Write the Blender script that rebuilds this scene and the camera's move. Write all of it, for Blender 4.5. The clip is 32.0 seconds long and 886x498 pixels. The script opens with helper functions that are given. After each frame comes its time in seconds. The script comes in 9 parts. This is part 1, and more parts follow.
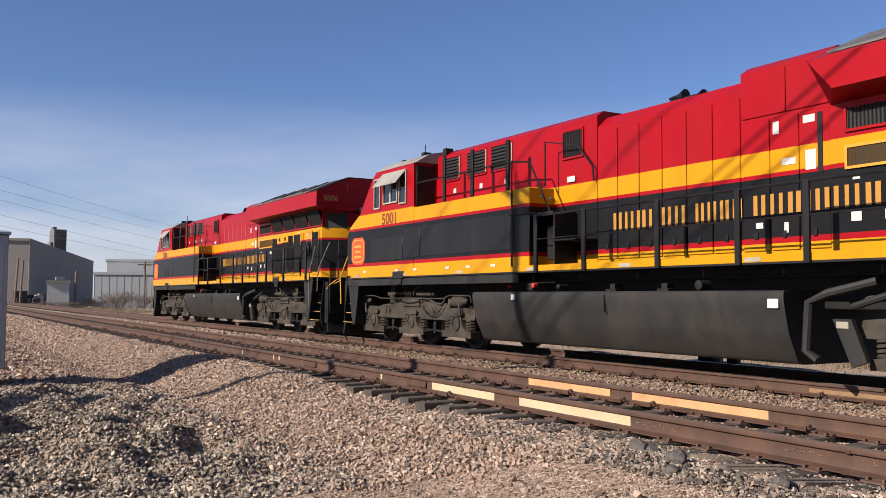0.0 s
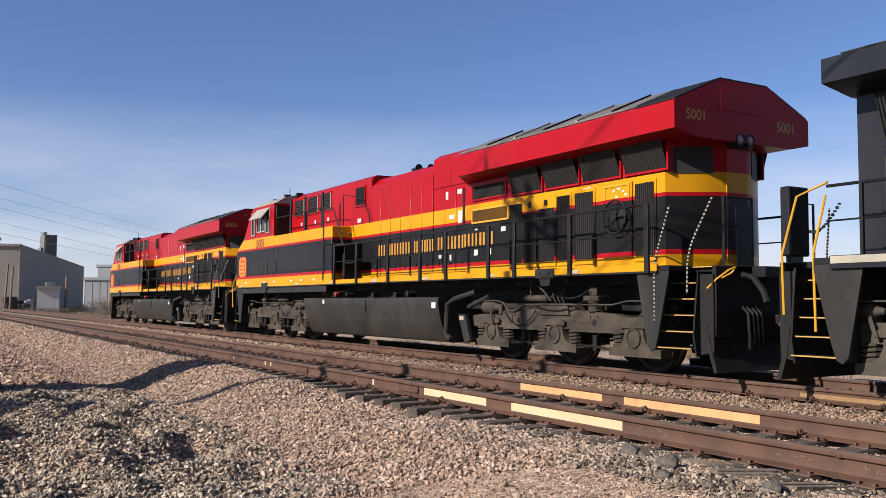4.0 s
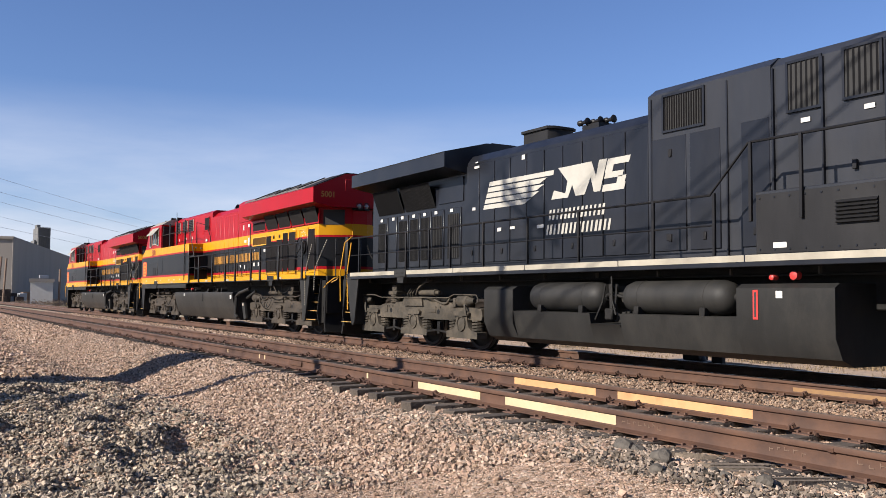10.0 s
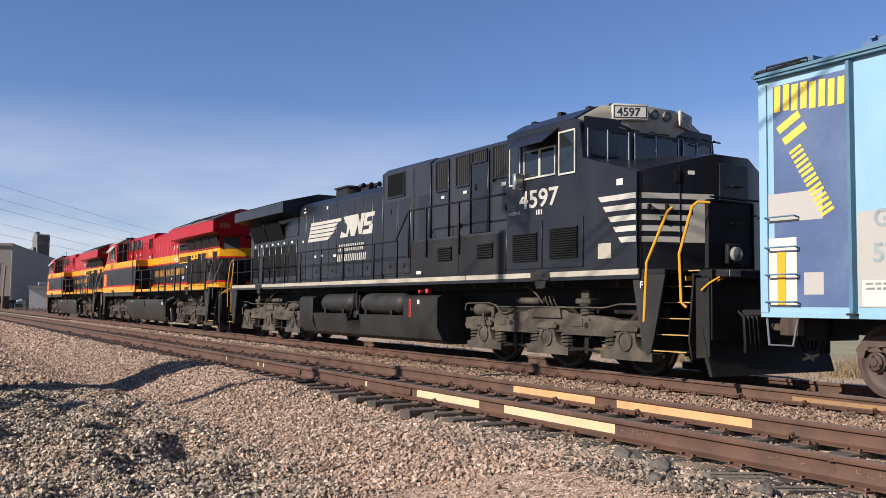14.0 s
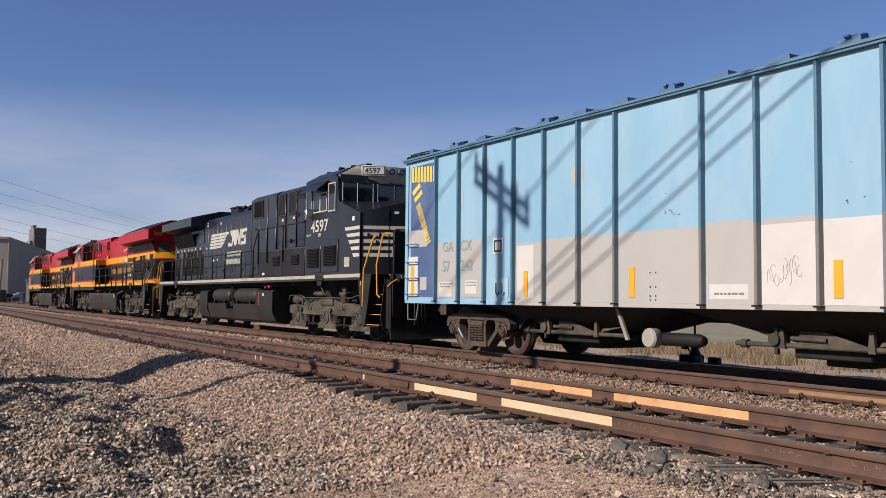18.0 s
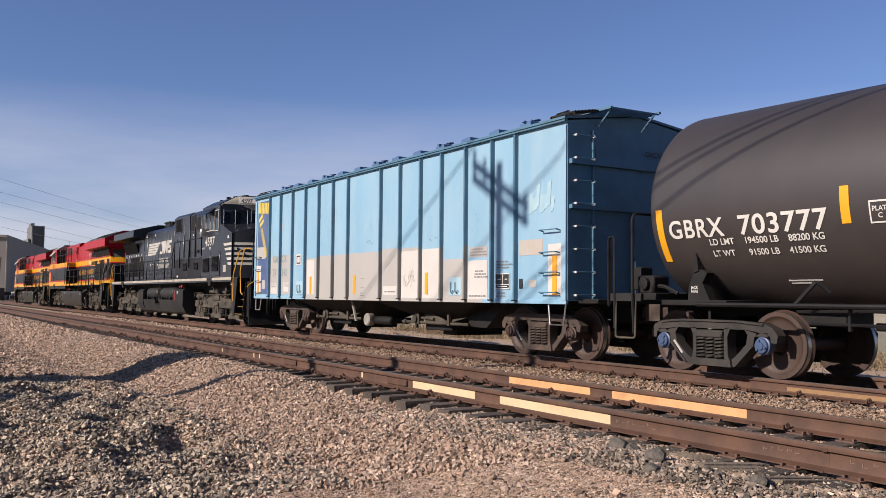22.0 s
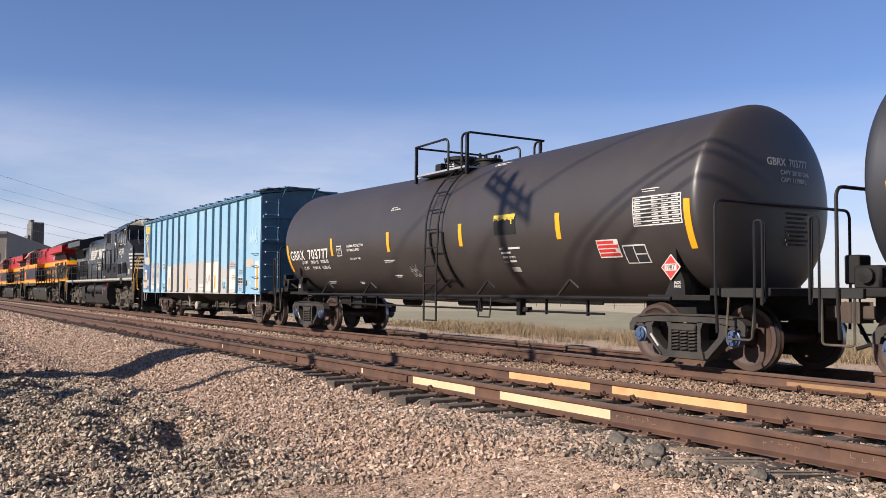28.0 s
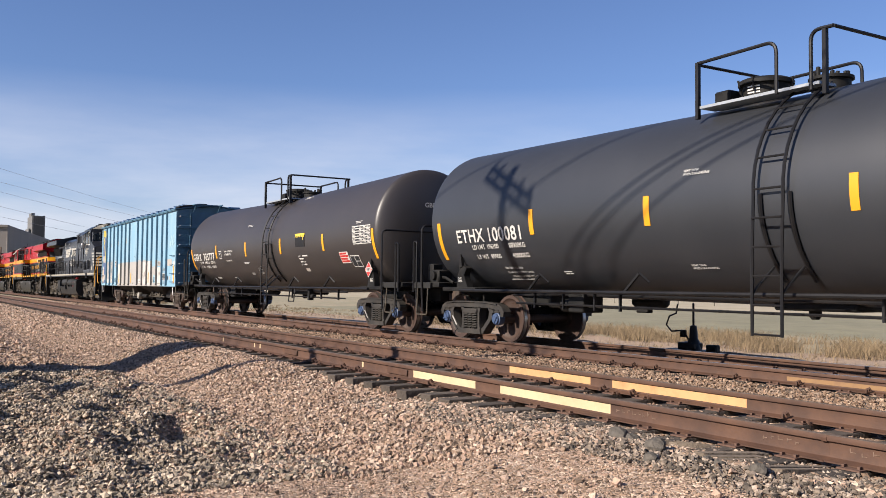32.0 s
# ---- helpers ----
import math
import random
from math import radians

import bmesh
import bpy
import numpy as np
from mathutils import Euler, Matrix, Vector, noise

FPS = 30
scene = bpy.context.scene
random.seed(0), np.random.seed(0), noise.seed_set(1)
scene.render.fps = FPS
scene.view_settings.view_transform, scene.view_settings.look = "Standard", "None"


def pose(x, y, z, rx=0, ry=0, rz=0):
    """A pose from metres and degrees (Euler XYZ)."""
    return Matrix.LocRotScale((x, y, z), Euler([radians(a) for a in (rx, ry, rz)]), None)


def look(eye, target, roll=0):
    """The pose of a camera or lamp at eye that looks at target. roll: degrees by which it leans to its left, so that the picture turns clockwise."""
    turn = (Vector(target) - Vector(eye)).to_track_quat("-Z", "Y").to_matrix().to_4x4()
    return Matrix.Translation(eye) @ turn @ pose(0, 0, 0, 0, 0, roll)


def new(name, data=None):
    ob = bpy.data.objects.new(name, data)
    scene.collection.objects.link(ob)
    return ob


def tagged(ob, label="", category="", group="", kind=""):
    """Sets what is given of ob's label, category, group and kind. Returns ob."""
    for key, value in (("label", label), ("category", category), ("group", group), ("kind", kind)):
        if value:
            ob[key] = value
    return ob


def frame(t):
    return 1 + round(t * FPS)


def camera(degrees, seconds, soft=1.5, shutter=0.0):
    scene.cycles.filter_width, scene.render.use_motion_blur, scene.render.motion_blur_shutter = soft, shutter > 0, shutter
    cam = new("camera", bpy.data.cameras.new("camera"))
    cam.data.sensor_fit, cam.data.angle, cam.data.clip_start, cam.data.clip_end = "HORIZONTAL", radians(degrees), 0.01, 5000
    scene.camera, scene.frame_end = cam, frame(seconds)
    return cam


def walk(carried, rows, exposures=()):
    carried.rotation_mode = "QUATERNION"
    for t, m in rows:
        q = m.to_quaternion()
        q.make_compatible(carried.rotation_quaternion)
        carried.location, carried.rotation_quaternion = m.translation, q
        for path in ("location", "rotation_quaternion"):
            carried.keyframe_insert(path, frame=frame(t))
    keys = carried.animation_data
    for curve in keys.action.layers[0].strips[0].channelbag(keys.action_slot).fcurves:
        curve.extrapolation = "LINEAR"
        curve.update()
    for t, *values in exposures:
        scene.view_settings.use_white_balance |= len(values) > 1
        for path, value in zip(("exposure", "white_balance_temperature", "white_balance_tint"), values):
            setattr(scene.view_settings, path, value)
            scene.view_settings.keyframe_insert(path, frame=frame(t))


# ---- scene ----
cam = camera(53.05, 32.0, soft=0.6)
EYE = (0.0, 0.0, 1.08)


def aim(yaw, pitch, roll):
    """The camera's pose: yaw from +y towards -x, pitch and roll in degrees."""
    a, b = radians(yaw), radians(pitch)
    way = Vector((-math.sin(a) * math.cos(b), math.cos(a) * math.cos(b), math.sin(b)))
    return look(EYE, Vector(EYE) + way * 10, roll)


AIMS = [
    (0, 59.70, 3.14, 0.32), (0.5, 59.61, 3.04, 0.30), (1, 59.53, 3.03, 0.29), (1.5, 59.44, 3.10, 0.27), (2, 59.36, 3.22, 0.27), (2.5, 59.26, 3.35, 0.26),
    (3, 59.20, 3.44, 0.24), (3.5, 59.18, 3.48, 0.23), (5.5, 59.11, 3.37, 0.26), (6, 59.08, 3.29, 0.27), (6.5, 59.04, 3.21, 0.29), (7, 58.99, 3.13, 0.30),
    (7.5, 58.95, 3.08, 0.32), (8, 58.90, 3.04, 0.35), (8.5, 58.87, 2.99, 0.37), (9, 58.86, 2.99, 0.39), (9.5, 58.86, 3.01, 0.40), (10, 58.82, 3.09, 0.42),
    (10.5, 58.82, 3.17, 0.44), (11, 58.78, 3.26, 0.46), (11.5, 58.75, 3.36, 0.49), (12, 58.74, 3.46, 0.50), (12.5, 58.74, 3.53, 0.52), (13, 58.76, 3.57,
    0.53), (13.5, 58.78, 3.60, 0.55), (14, 58.78, 3.61, 0.57), (14.5, 58.77, 3.59, 0.58), (16.5, 58.61, 3.37, 0.50), (17, 58.59, 3.33, 0.49), (17.5,
    58.59, 3.27, 0.50), (18, 58.60, 3.17, 0.51), (18.5, 58.60, 3.14, 0.52), (19, 58.60, 3.11, 0.53), (19.5, 58.60, 3.09, 0.53), (20, 58.59, 3.08, 0.53),
    (20.5, 58.57, 3.08, 0.54), (21, 58.55, 3.08, 0.53), (21.5, 58.52, 3.09, 0.52), (22, 58.50, 3.05, 0.51), (22.5, 58.49, 3.04, 0.50), (23, 58.50, 3.00,
    0.49), (23.5, 58.53, 2.99, 0.48), (24, 58.55, 2.99, 0.48), (24.5, 58.56, 3.00, 0.48), (25, 58.56, 3.00, 0.48), (25.5, 58.55, 2.98, 0.46), (27.5,
    58.50, 2.79, 0.38), (28, 58.48, 2.76, 0.38), (28.5, 58.47, 2.70, 0.40), (29, 58.46, 2.64, 0.41), (29.5, 58.47, 2.57, 0.42), (30, 58.46, 2.50, 0.44),
    (30.5, 58.47, 2.46, 0.45), (31, 58.49, 2.44, 0.47), (31.5, 58.50, 2.42, 0.48), (32, 58.52, 2.39, 0.49)
]
walk(cam, [(t, aim(a, b, c)) for t, a, b, c in AIMS], exposures=[(0, 0.70, 6300, 13), (3, 0.72, 6300, 13), (6, 0.90, 6300, 12), (13, 0.93, 6250, 12), (15.5, 0.52, 6300, 14), (20, 0.48, 6350, 16), (22, 0.61, 6450, 17), (23, 0.66, 6450, 17), (25, 0.82, 6450, 17), (28, 0.86, 6450, 15), (32, 0.92, 6450, 13)])


def run(t):
    """How far the train has come at t seconds."""
    return 0.008 + 2.05556 * t + 0.0108909 * t * t - 0.0000992 * t ** 3


# ---- light ----
SUN_EL, SUN_AZ = 30.0, -1.0
sun = new("sun", bpy.data.lights.new("sun", "SUN"))
sun.data.energy, sun.data.angle, sun.data.color = 5.0, radians(0.55), (1.0, 0.91, 0.78)
ray_way = Vector((-math.sin(radians(SUN_AZ)) * math.cos(radians(SUN_EL)), math.cos(radians(SUN_AZ)) * math.cos(radians(SUN_EL)), -math.sin(radians(SUN_EL))))
sun.matrix_world = look((0, -40, 40), Vector((0, -40, 40)) + ray_way)
world = bpy.data.worlds.new("sky")
scene.world = world
world.use_nodes = True
wn, wl = world.node_tree.nodes, world.node_tree.links
wn.clear()
sky = wn.new("ShaderNodeTexSky")
sky.sky_type, sky.sun_disc = "NISHITA", False
sky.sun_elevation, sky.sun_rotation = radians(SUN_EL), radians(180 - SUN_AZ)
sky.altitude, sky.air_density, sky.dust_density, sky.ozone_density = 300, 1.0, 0.35, 4.5
wcoord = wn.new("ShaderNodeTexCoord")
wmap = wn.new("ShaderNodeMapping")
wmap.inputs["Scale"].default_value = (2.2, 2.2, 11.0)
wnoise = wn.new("ShaderNodeTexNoise")
wnoise.inputs["Scale"].default_value, wnoise.inputs["Detail"].default_value, wnoise.inputs["Roughness"].default_value = 1.6, 6, 0.55
wramp = wn.new("ShaderNodeValToRGB")
wramp.color_ramp.elements[0].position, wramp.color_ramp.elements[1].position = 0.20, 0.74
wsep = wn.new("ShaderNodeSeparateXYZ")
wlow = wn.new("ShaderNodeMapRange")
wlow.inputs["From Min"].default_value, wlow.inputs["From Max"].default_value = 0.22, 0.05
wmul = wn.new("ShaderNodeMath")
wmul.operation = "MULTIPLY"
wmul2 = wn.new("ShaderNodeMath")
wmul2.operation = "MULTIPLY"
wmul2.inputs[1].default_value = 0.92
wmix = wn.new("ShaderNodeMix")
wmix.data_type = "RGBA"
wmix.inputs[7].default_value = (7.9, 8.0, 8.6, 1)
wbg = wn.new("ShaderNodeBackground")
wbg.inputs["Strength"].default_value = 0.060
wtint = wn.new("ShaderNodeVectorMath")
wtint.operation = "MULTIPLY"
wtint.inputs[1].default_value = (0.99, 0.98, 1.13)
wout = wn.new("ShaderNodeOutputWorld")
for a, b in ((wcoord.outputs["Generated"], wmap.inputs["Vector"]), (wmap.outputs[0], wnoise.inputs["Vector"]), (wnoise.outputs["Fac"], wramp.inputs[0]),
             (wcoord.outputs["Generated"], wsep.inputs[0]), (wsep.outputs["Z"], wlow.inputs["Value"]), (wramp.outputs[0], wmul.inputs[0]),
             (wlow.outputs[0], wmul.inputs[1]), (wmul.outputs[0], wmul2.inputs[0]), (wmul2.outputs[0], wmix.inputs[0]), (sky.outputs[0], wtint.inputs[0]), (wtint.outputs[0], wmix.inputs[6]), (wmix.outputs[2], wbg.inputs[0]),
             (wbg.outputs[0], wout.inputs[0])):
    wl.new(a, b)


# ---- geometry helpers ----
class Geo:
    """Collects vertices and faces for one mesh."""

    def __init__(self):
        self.v, self.f = [], []

    def add(self, verts, faces):
        n = len(self.v)
        self.v += [tuple(p) for p in verts]
        self.f += [tuple(i + n for i in f) for f in faces]
        return self

    def box(self, x0, x1, y0, y1, z0, z1, c=0.0):
        if c <= 0:
            return self.add([(x, y, z) for x in (x0, x1) for y in (y0, y1) for z in (z0, z1)],
                            [(0, 1, 3, 2), (4, 6, 7, 5), (0, 4, 5, 1), (2, 3, 7, 6), (0, 2, 6, 4), (1, 5, 7, 3)])
        c = min(c, (x1 - x0) * 0.45, (y1 - y0) * 0.45, (z1 - z0) * 0.45)
        lo, hi = (x0, y0, z0), (x1, y1, z1)
        vs, ix = [], {}
        for sx in (0, 1):
            for sy in (0, 1):
                for sz in (0, 1):
                    s = (sx, sy, sz)
                    for a in range(3):
                        p = [0, 0, 0]
                        for k in range(3):
                            e = hi[k] if s[k] else lo[k]
                            p[k] = e if k == a else e + (-c if s[k] else c)
                        ix[s, a] = len(vs)
                        vs.append(p)
        fs = []
        for a in range(3):
            b, d = (a + 1) % 3, (a + 2) % 3
            for e in (0, 1):
                q = []
                for u, w in ((0, 0), (1, 0), (1, 1), (0, 1)):
                    s = [0, 0, 0]
                    s[a], s[b], s[d] = e, u, w
                    q.append(ix[tuple(s), a])
                fs.append(q if e else q[::-1])
            for u in (0, 1):
                for w in (0, 1):
                    s0, s1 = [0, 0, 0], [0, 0, 0]
                    s0[b] = s1[b] = u
                    s0[d] = s1[d] = w
                    s1[a] = 1
                    q = [ix[tuple(s0), b], ix[tuple(s1), b], ix[tuple(s1), d], ix[tuple(s0), d]]
                    fs.append(q if u == w else q[::-1])
        for s in [(i, j, k) for i in (0, 1) for j in (0, 1) for k in (0, 1)]:
            q = [ix[s, 0], ix[s, 1], ix[s, 2]]
            fs.append(q if sum(s) % 2 else q[::-1])
        return self.add(vs, fs)

    def extr(self, prof, axis, a0, a1):
        """A closed outline, in the two other axes in order, pulled along axis 'x', 'y' or 'z'."""
        n = len(prof)
        mk = {"x": lambda a, p: (a, p[0], p[1]), "y": lambda a, p: (p[0], a, p[1]), "z": lambda a, p: (p[0], p[1], a)}[axis]
        vs = [mk(a0, p) for p in prof] + [mk(a1, p) for p in prof]
        fs = [(i, (i + 1) % n, n + (i + 1) % n, n + i) for i in range(n)] + [tuple(range(n))[::-1], tuple(range(n, 2 * n))]
        return self.add(vs, fs)

    def tube(self, pts, r, n=8):
        pts = [Vector(p) for p in pts]
        vs, up = [], None
        for i, p in enumerate(pts):
            d = (pts[min(i + 1, len(pts) - 1)] - pts[max(i - 1, 0)]).normalized()
            if up is None:
                up = d.orthogonal().normalized()
            up = (up - d * up.dot(d)).normalized()
            side = d.cross(up)
            for k in range(n):
                a = 2 * math.pi * k / n
                vs.append(p + (up * math.cos(a) + side * math.sin(a)) * r)
        fs = [(i * n + k, i * n + (k + 1) % n, (i + 1) * n + (k + 1) % n, (i + 1) * n + k) for i in range(len(pts) - 1) for k in range(n)]
        m = (len(pts) - 1) * n
        return self.add(vs, fs + [tuple(range(n))[::-1], tuple(range(m, m + n))])

    def lathe(self, base, axis, prof, n=24, caps=True):
        """Outline of (along, radius), turned round the axis 'x', 'y' or 'z' through base."""
        vs = []
        for a, r in prof:
            for k in range(n):
                t = 2 * math.pi * k / n
                c, s = r * math.cos(t), r * math.sin(t)
                vs.append({"x": (base[0] + a, base[1] + c, base[2] + s), "y": (base[0] + s, base[1] + a, base[2] + c), "z": (base[0] + c, base[1] + s, base[2] + a)}[axis])
        fs = [(i * n + k, i * n + (k + 1) % n, (i + 1) * n + (k + 1) % n, (i + 1) * n + k) for i in range(len(prof) - 1) for k in range(n)]
        m = (len(prof) - 1) * n
        return self.add(vs, fs + ([tuple(range(n))[::-1], tuple(range(m, m + n))] if caps else []))

    def turn(self, m):
        self.v = [tuple(m @ Vector(p)) for p in self.v]
        return self

    def data(self, name, mat, smooth=38):
        me = bpy.data.meshes.new(name)
        me.from_pydata(self.v, [], self.f)
        me.validate()
        bm = bmesh.new()
        bm.from_mesh(me)
        bmesh.ops.recalc_face_normals(bm, faces=bm.faces)
        bm.to_mesh(me)
        bm.free()
        if smooth:
            me.shade_smooth()
            me.set_sharp_from_angle(angle=radians(smooth))
        me.materials.append(mat)
        return me


def rounded(pts, r, n=4):
    """A bent line with its corners rounded to the radius r."""
    pts = [Vector(p) for p in pts]
    out = [pts[0]]
    for a, b, c in zip(pts, pts[1:], pts[2:]):
        d0, d1 = a - b, c - b
        k = min(r, d0.length * 0.45, d1.length * 0.45)
        p, q = b + d0.normalized() * k, b + d1.normalized() * k
        out += [(p * (1 - t) + b * t) * (1 - t) + (b * (1 - t) + q * t) * t for t in [i / n for i in range(n + 1)]]
    return out + [pts[-1]]


def part(name, g, mat, parent, label="", at=None):
    ob = new(name, g.data(name, mat) if isinstance(g, Geo) else g)
    ob.parent = parent
    if at is not None:
        ob.matrix_basis = at
    if label:
        ob["label"] = label
    return ob


def thing(name, label, category, group="", at=None, kind=""):
    ob = new(name)
    if at is not None:
        ob.matrix_basis = at
    return tagged(ob, label, category, group, kind)


def tank_rise(x):
    """The tanks' shells rise from the middle towards both ends."""
    return 0.014 * abs(x)


def words(name, text, size, mat, parent, place, label="", slant=0.0, wide=1.0, bend=None, space=1.0, face=None):
    """Lettering on a side that faces -y; bend: (axis height, radius) of a tank that it lies on."""
    cu = bpy.data.curves.new(name, "FONT")
    cu.body, cu.size, cu.shear, cu.extrude, cu.space_character, cu.offset = text, size, slant, 0.0, space, size * 0.018
    ob = bpy.data.objects.new(name, cu)
    me = bpy.data.meshes.new_from_object(ob)
    bpy.data.objects.remove(ob)
    x, y, z = place
    for v in me.vertices:
        u, w = v.co.x * wide, v.co.y
        if bend:
            c = bend[0] + tank_rise(x + u)
            a = math.asin(max(-0.999, min(0.999, (z - c) / bend[1]))) + w / bend[1]
            v.co = (x + u, -(bend[1] + 0.012) * math.cos(a), c + (bend[1] + 0.012) * math.sin(a))
        elif face == "x":
            v.co = (x, y + u, z + w)
        else:
            v.co = (x + u, y, z + w)
    me.materials.clear()
    me.materials.append(mat)
    return part(name, me, mat, parent, label)


# ---- materials ----
def surf(name, rgb, rough=0.5, metal=0.0, var=0.12, scale=2.0, dirt=None, amount=0.35, dscale=1.2, bump=0.05, bscale=60.0, rand=0.0, island=False, streak=1.0, bands=None, gloss=0.5, ramp=None):
    """A painted, metal, earth or stone surface: base colour, broad and fine variation, dirt, fine relief.
    bands: (height, colour) from below, for stripes of paint."""
    m = bpy.data.materials.new(name)
    m.use_nodes = True
    n, l = m.node_tree.nodes, m.node_tree.links
    b = n["Principled BSDF"]
    tc = n.new("ShaderNodeTexCoord")
    mp = n.new("ShaderNodeMapping")
    mp.inputs["Scale"].default_value = (1, 1, 1 / streak)
    l.new(tc.outputs["Object"], mp.inputs["Vector"])
    if bands:
        sep = n.new("ShaderNodeSeparateXYZ")
        l.new(tc.outputs["Object"], sep.inputs[0])
        dv = n.new("ShaderNodeMath")
        dv.operation = "DIVIDE"
        dv.inputs[1].default_value = 5.0
        l.new(sep.outputs["Z"], dv.inputs[0])
        rp = n.new("ShaderNodeValToRGB")
        rp.color_ramp.interpolation = "CONSTANT"
        el = rp.color_ramp.elements
        while len(el) < len(bands):
            el.new(0.5)
        for e, (h, c) in zip(el, bands):
            e.position, e.color = h / 5.0, (*c, 1)
        l.new(dv.outputs[0], rp.inputs[0])
        col = rp.outputs[0]
    elif ramp:
        gi = n.new("ShaderNodeNewGeometry")
        rp = n.new("ShaderNodeValToRGB")
        el = rp.color_ramp.elements
        while len(el) < len(ramp):
            el.new(0.5)
        for e, (h, c) in zip(el, ramp):
            e.position, e.color = h, (*c, 1)
        l.new(gi.outputs["Random Per Island"], rp.inputs[0])
        col = rp.outputs[0]
    else:
        c0 = n.new("ShaderNodeRGB")
        c0.outputs[0].default_value = (*rgb, 1)
        col = c0.outputs[0]
    n1 = n.new("ShaderNodeTexNoise")
    n1.inputs["Scale"].default_value, n1.inputs["Detail"].default_value, n1.inputs["Roughness"].default_value = scale, 8, 0.65
    l.new(mp.outputs[0], n1.inputs["Vector"])
    mr = n.new("ShaderNodeMapRange")
    mr.inputs["From Min"].default_value, mr.inputs["From Max"].default_value = 0.3, 0.7
    mr.inputs["To Min"].default_value, mr.inputs["To Max"].default_value = 1 - var, 1 + var
    l.new(n1.outputs["Fac"], mr.inputs["Value"])
    fac = mr.outputs[0]
    if rand:
        rn = n.new("ShaderNodeNewGeometry" if island else "ShaderNodeObjectInfo")
        r2 = n.new("ShaderNodeMapRange")
        r2.inputs["To Min"].default_value, r2.inputs["To Max"].default_value = 1 - rand, 1 + rand
        l.new(rn.outputs["Random Per Island" if island else "Random"], r2.inputs["Value"])
        mu = n.new("ShaderNodeMath")
        mu.operation = "MULTIPLY"
        l.new(fac, mu.inputs[0])
        l.new(r2.outputs[0], mu.inputs[1])
        fac = mu.outputs[0]
    vm = n.new("ShaderNodeVectorMath")
    vm.operation = "SCALE"
    l.new(col, vm.inputs[0])
    l.new(fac, vm.inputs["Scale"])
    col = vm.outputs[0]
    if dirt:
        n2 = n.new("ShaderNodeTexNoise")
        n2.inputs["Scale"].default_value, n2.inputs["Detail"].default_value, n2.inputs["Roughness"].default_value = dscale, 9, 0.7
        l.new(mp.outputs[0], n2.inputs["Vector"])
        d2 = n.new("ShaderNodeMapRange")
        d2.inputs["From Min"].default_value, d2.inputs["From Max"].default_value = 0.45, 0.75
        d2.inputs["To Max"].default_value = amount
        l.new(n2.outputs["Fac"], d2.inputs["Value"])
        mx = n.new("ShaderNodeMix")
        mx.data_type = "RGBA"
        l.new(d2.outputs[0], mx.inputs[0])
        l.new(col, mx.inputs[6])
        mx.inputs[7].default_value = (*dirt, 1)
        col = mx.outputs[2]
    l.new(col, b.inputs["Base Color"])
    b.inputs["Roughness"].default_value, b.inputs["Metallic"].default_value = rough, metal
    b.inputs["Specular IOR Level"].default_value = gloss
    if bump:
        n3 = n.new("ShaderNodeTexNoise")
        n3.inputs["Scale"].default_value, n3.inputs["Detail"].default_value = bscale, 4
        l.new(tc.outputs["Object"], n3.inputs["Vector"])
        bp = n.new("ShaderNodeBump")
        bp.inputs["Strength"].default_value, bp.inputs["Distance"].default_value = min(1.0, bump * 4), 0.02
        l.new(n3.outputs["Fac"], bp.inputs["Height"])
        l.new(bp.outputs[0], b.inputs["Normal"])
    return m


DUST = (0.16, 0.13, 0.10)
RED, YEL, BLK = (0.275, 0.0042, 0.0085), (0.478, 0.219, 0.004), (0.008, 0.0085, 0.0095)
m_livery = surf("livery_paint", RED, 0.36, gloss=0.13, bands=[(0.0, (0.02, 0.02, 0.02)), (1.55, YEL), (1.83, RED), (1.90, BLK), (2.73, RED), (2.775, YEL), (3.09, RED)], var=0.07, dirt=(0.05, 0.03, 0.025), amount=0.16, streak=3, bump=0.01)
m_red = surf("red_paint", RED, 0.36, gloss=0.13, var=0.08, dirt=(0.05, 0.03, 0.025), amount=0.16, streak=3, bump=0.01)
m_yellow = surf("yellow_paint", (0.52, 0.25, 0.010), 0.42, var=0.08, dirt=DUST, amount=0.15, bump=0.01)
m_gold = surf("gold_lettering", (0.37, 0.17, 0.02), 0.45, var=0.06, bump=0)
m_black = surf("black_paint", (0.008, 0.008, 0.009), 0.45, var=0.15, dirt=DUST, amount=0.06, streak=3, bump=0.01, gloss=0.25)
m_nsblack = surf("blue_black_paint", (0.0102, 0.0113, 0.0152), 0.30, var=0.25, dirt=(0.038, 0.036, 0.035), amount=0.30, streak=4, bump=0.012, gloss=0.30)
m_white = surf("white_paint", (0.36, 0.345, 0.30), 0.5, var=0.08, dirt=DUST, amount=0.3, bump=0.01)
m_cream = surf("cream_stripe", (0.30, 0.272, 0.212), 0.55, var=0.18, dirt=DUST, amount=0.5, bump=0.01)
m_frame = surf("grimy_black_steel", (0.009, 0.0088, 0.0085), 0.65, var=0.25, dirt=(0.04, 0.034, 0.027), amount=0.30, dscale=3, bump=0.05, gloss=0.2)
m_dullblack = surf("dull_black_paint", (0.0115, 0.0115, 0.0127), 0.6, var=0.25, dirt=(0.036, 0.034, 0.032), amount=0.35, streak=3, bump=0.015, gloss=0.2)
m_truck = surf("dusty_truck_steel", (0.044, 0.0385, 0.0305), 0.75, var=0.35, dirt=(0.145, 0.117, 0.085), amount=0.62, dscale=2.5, bump=0.08, gloss=0.2)
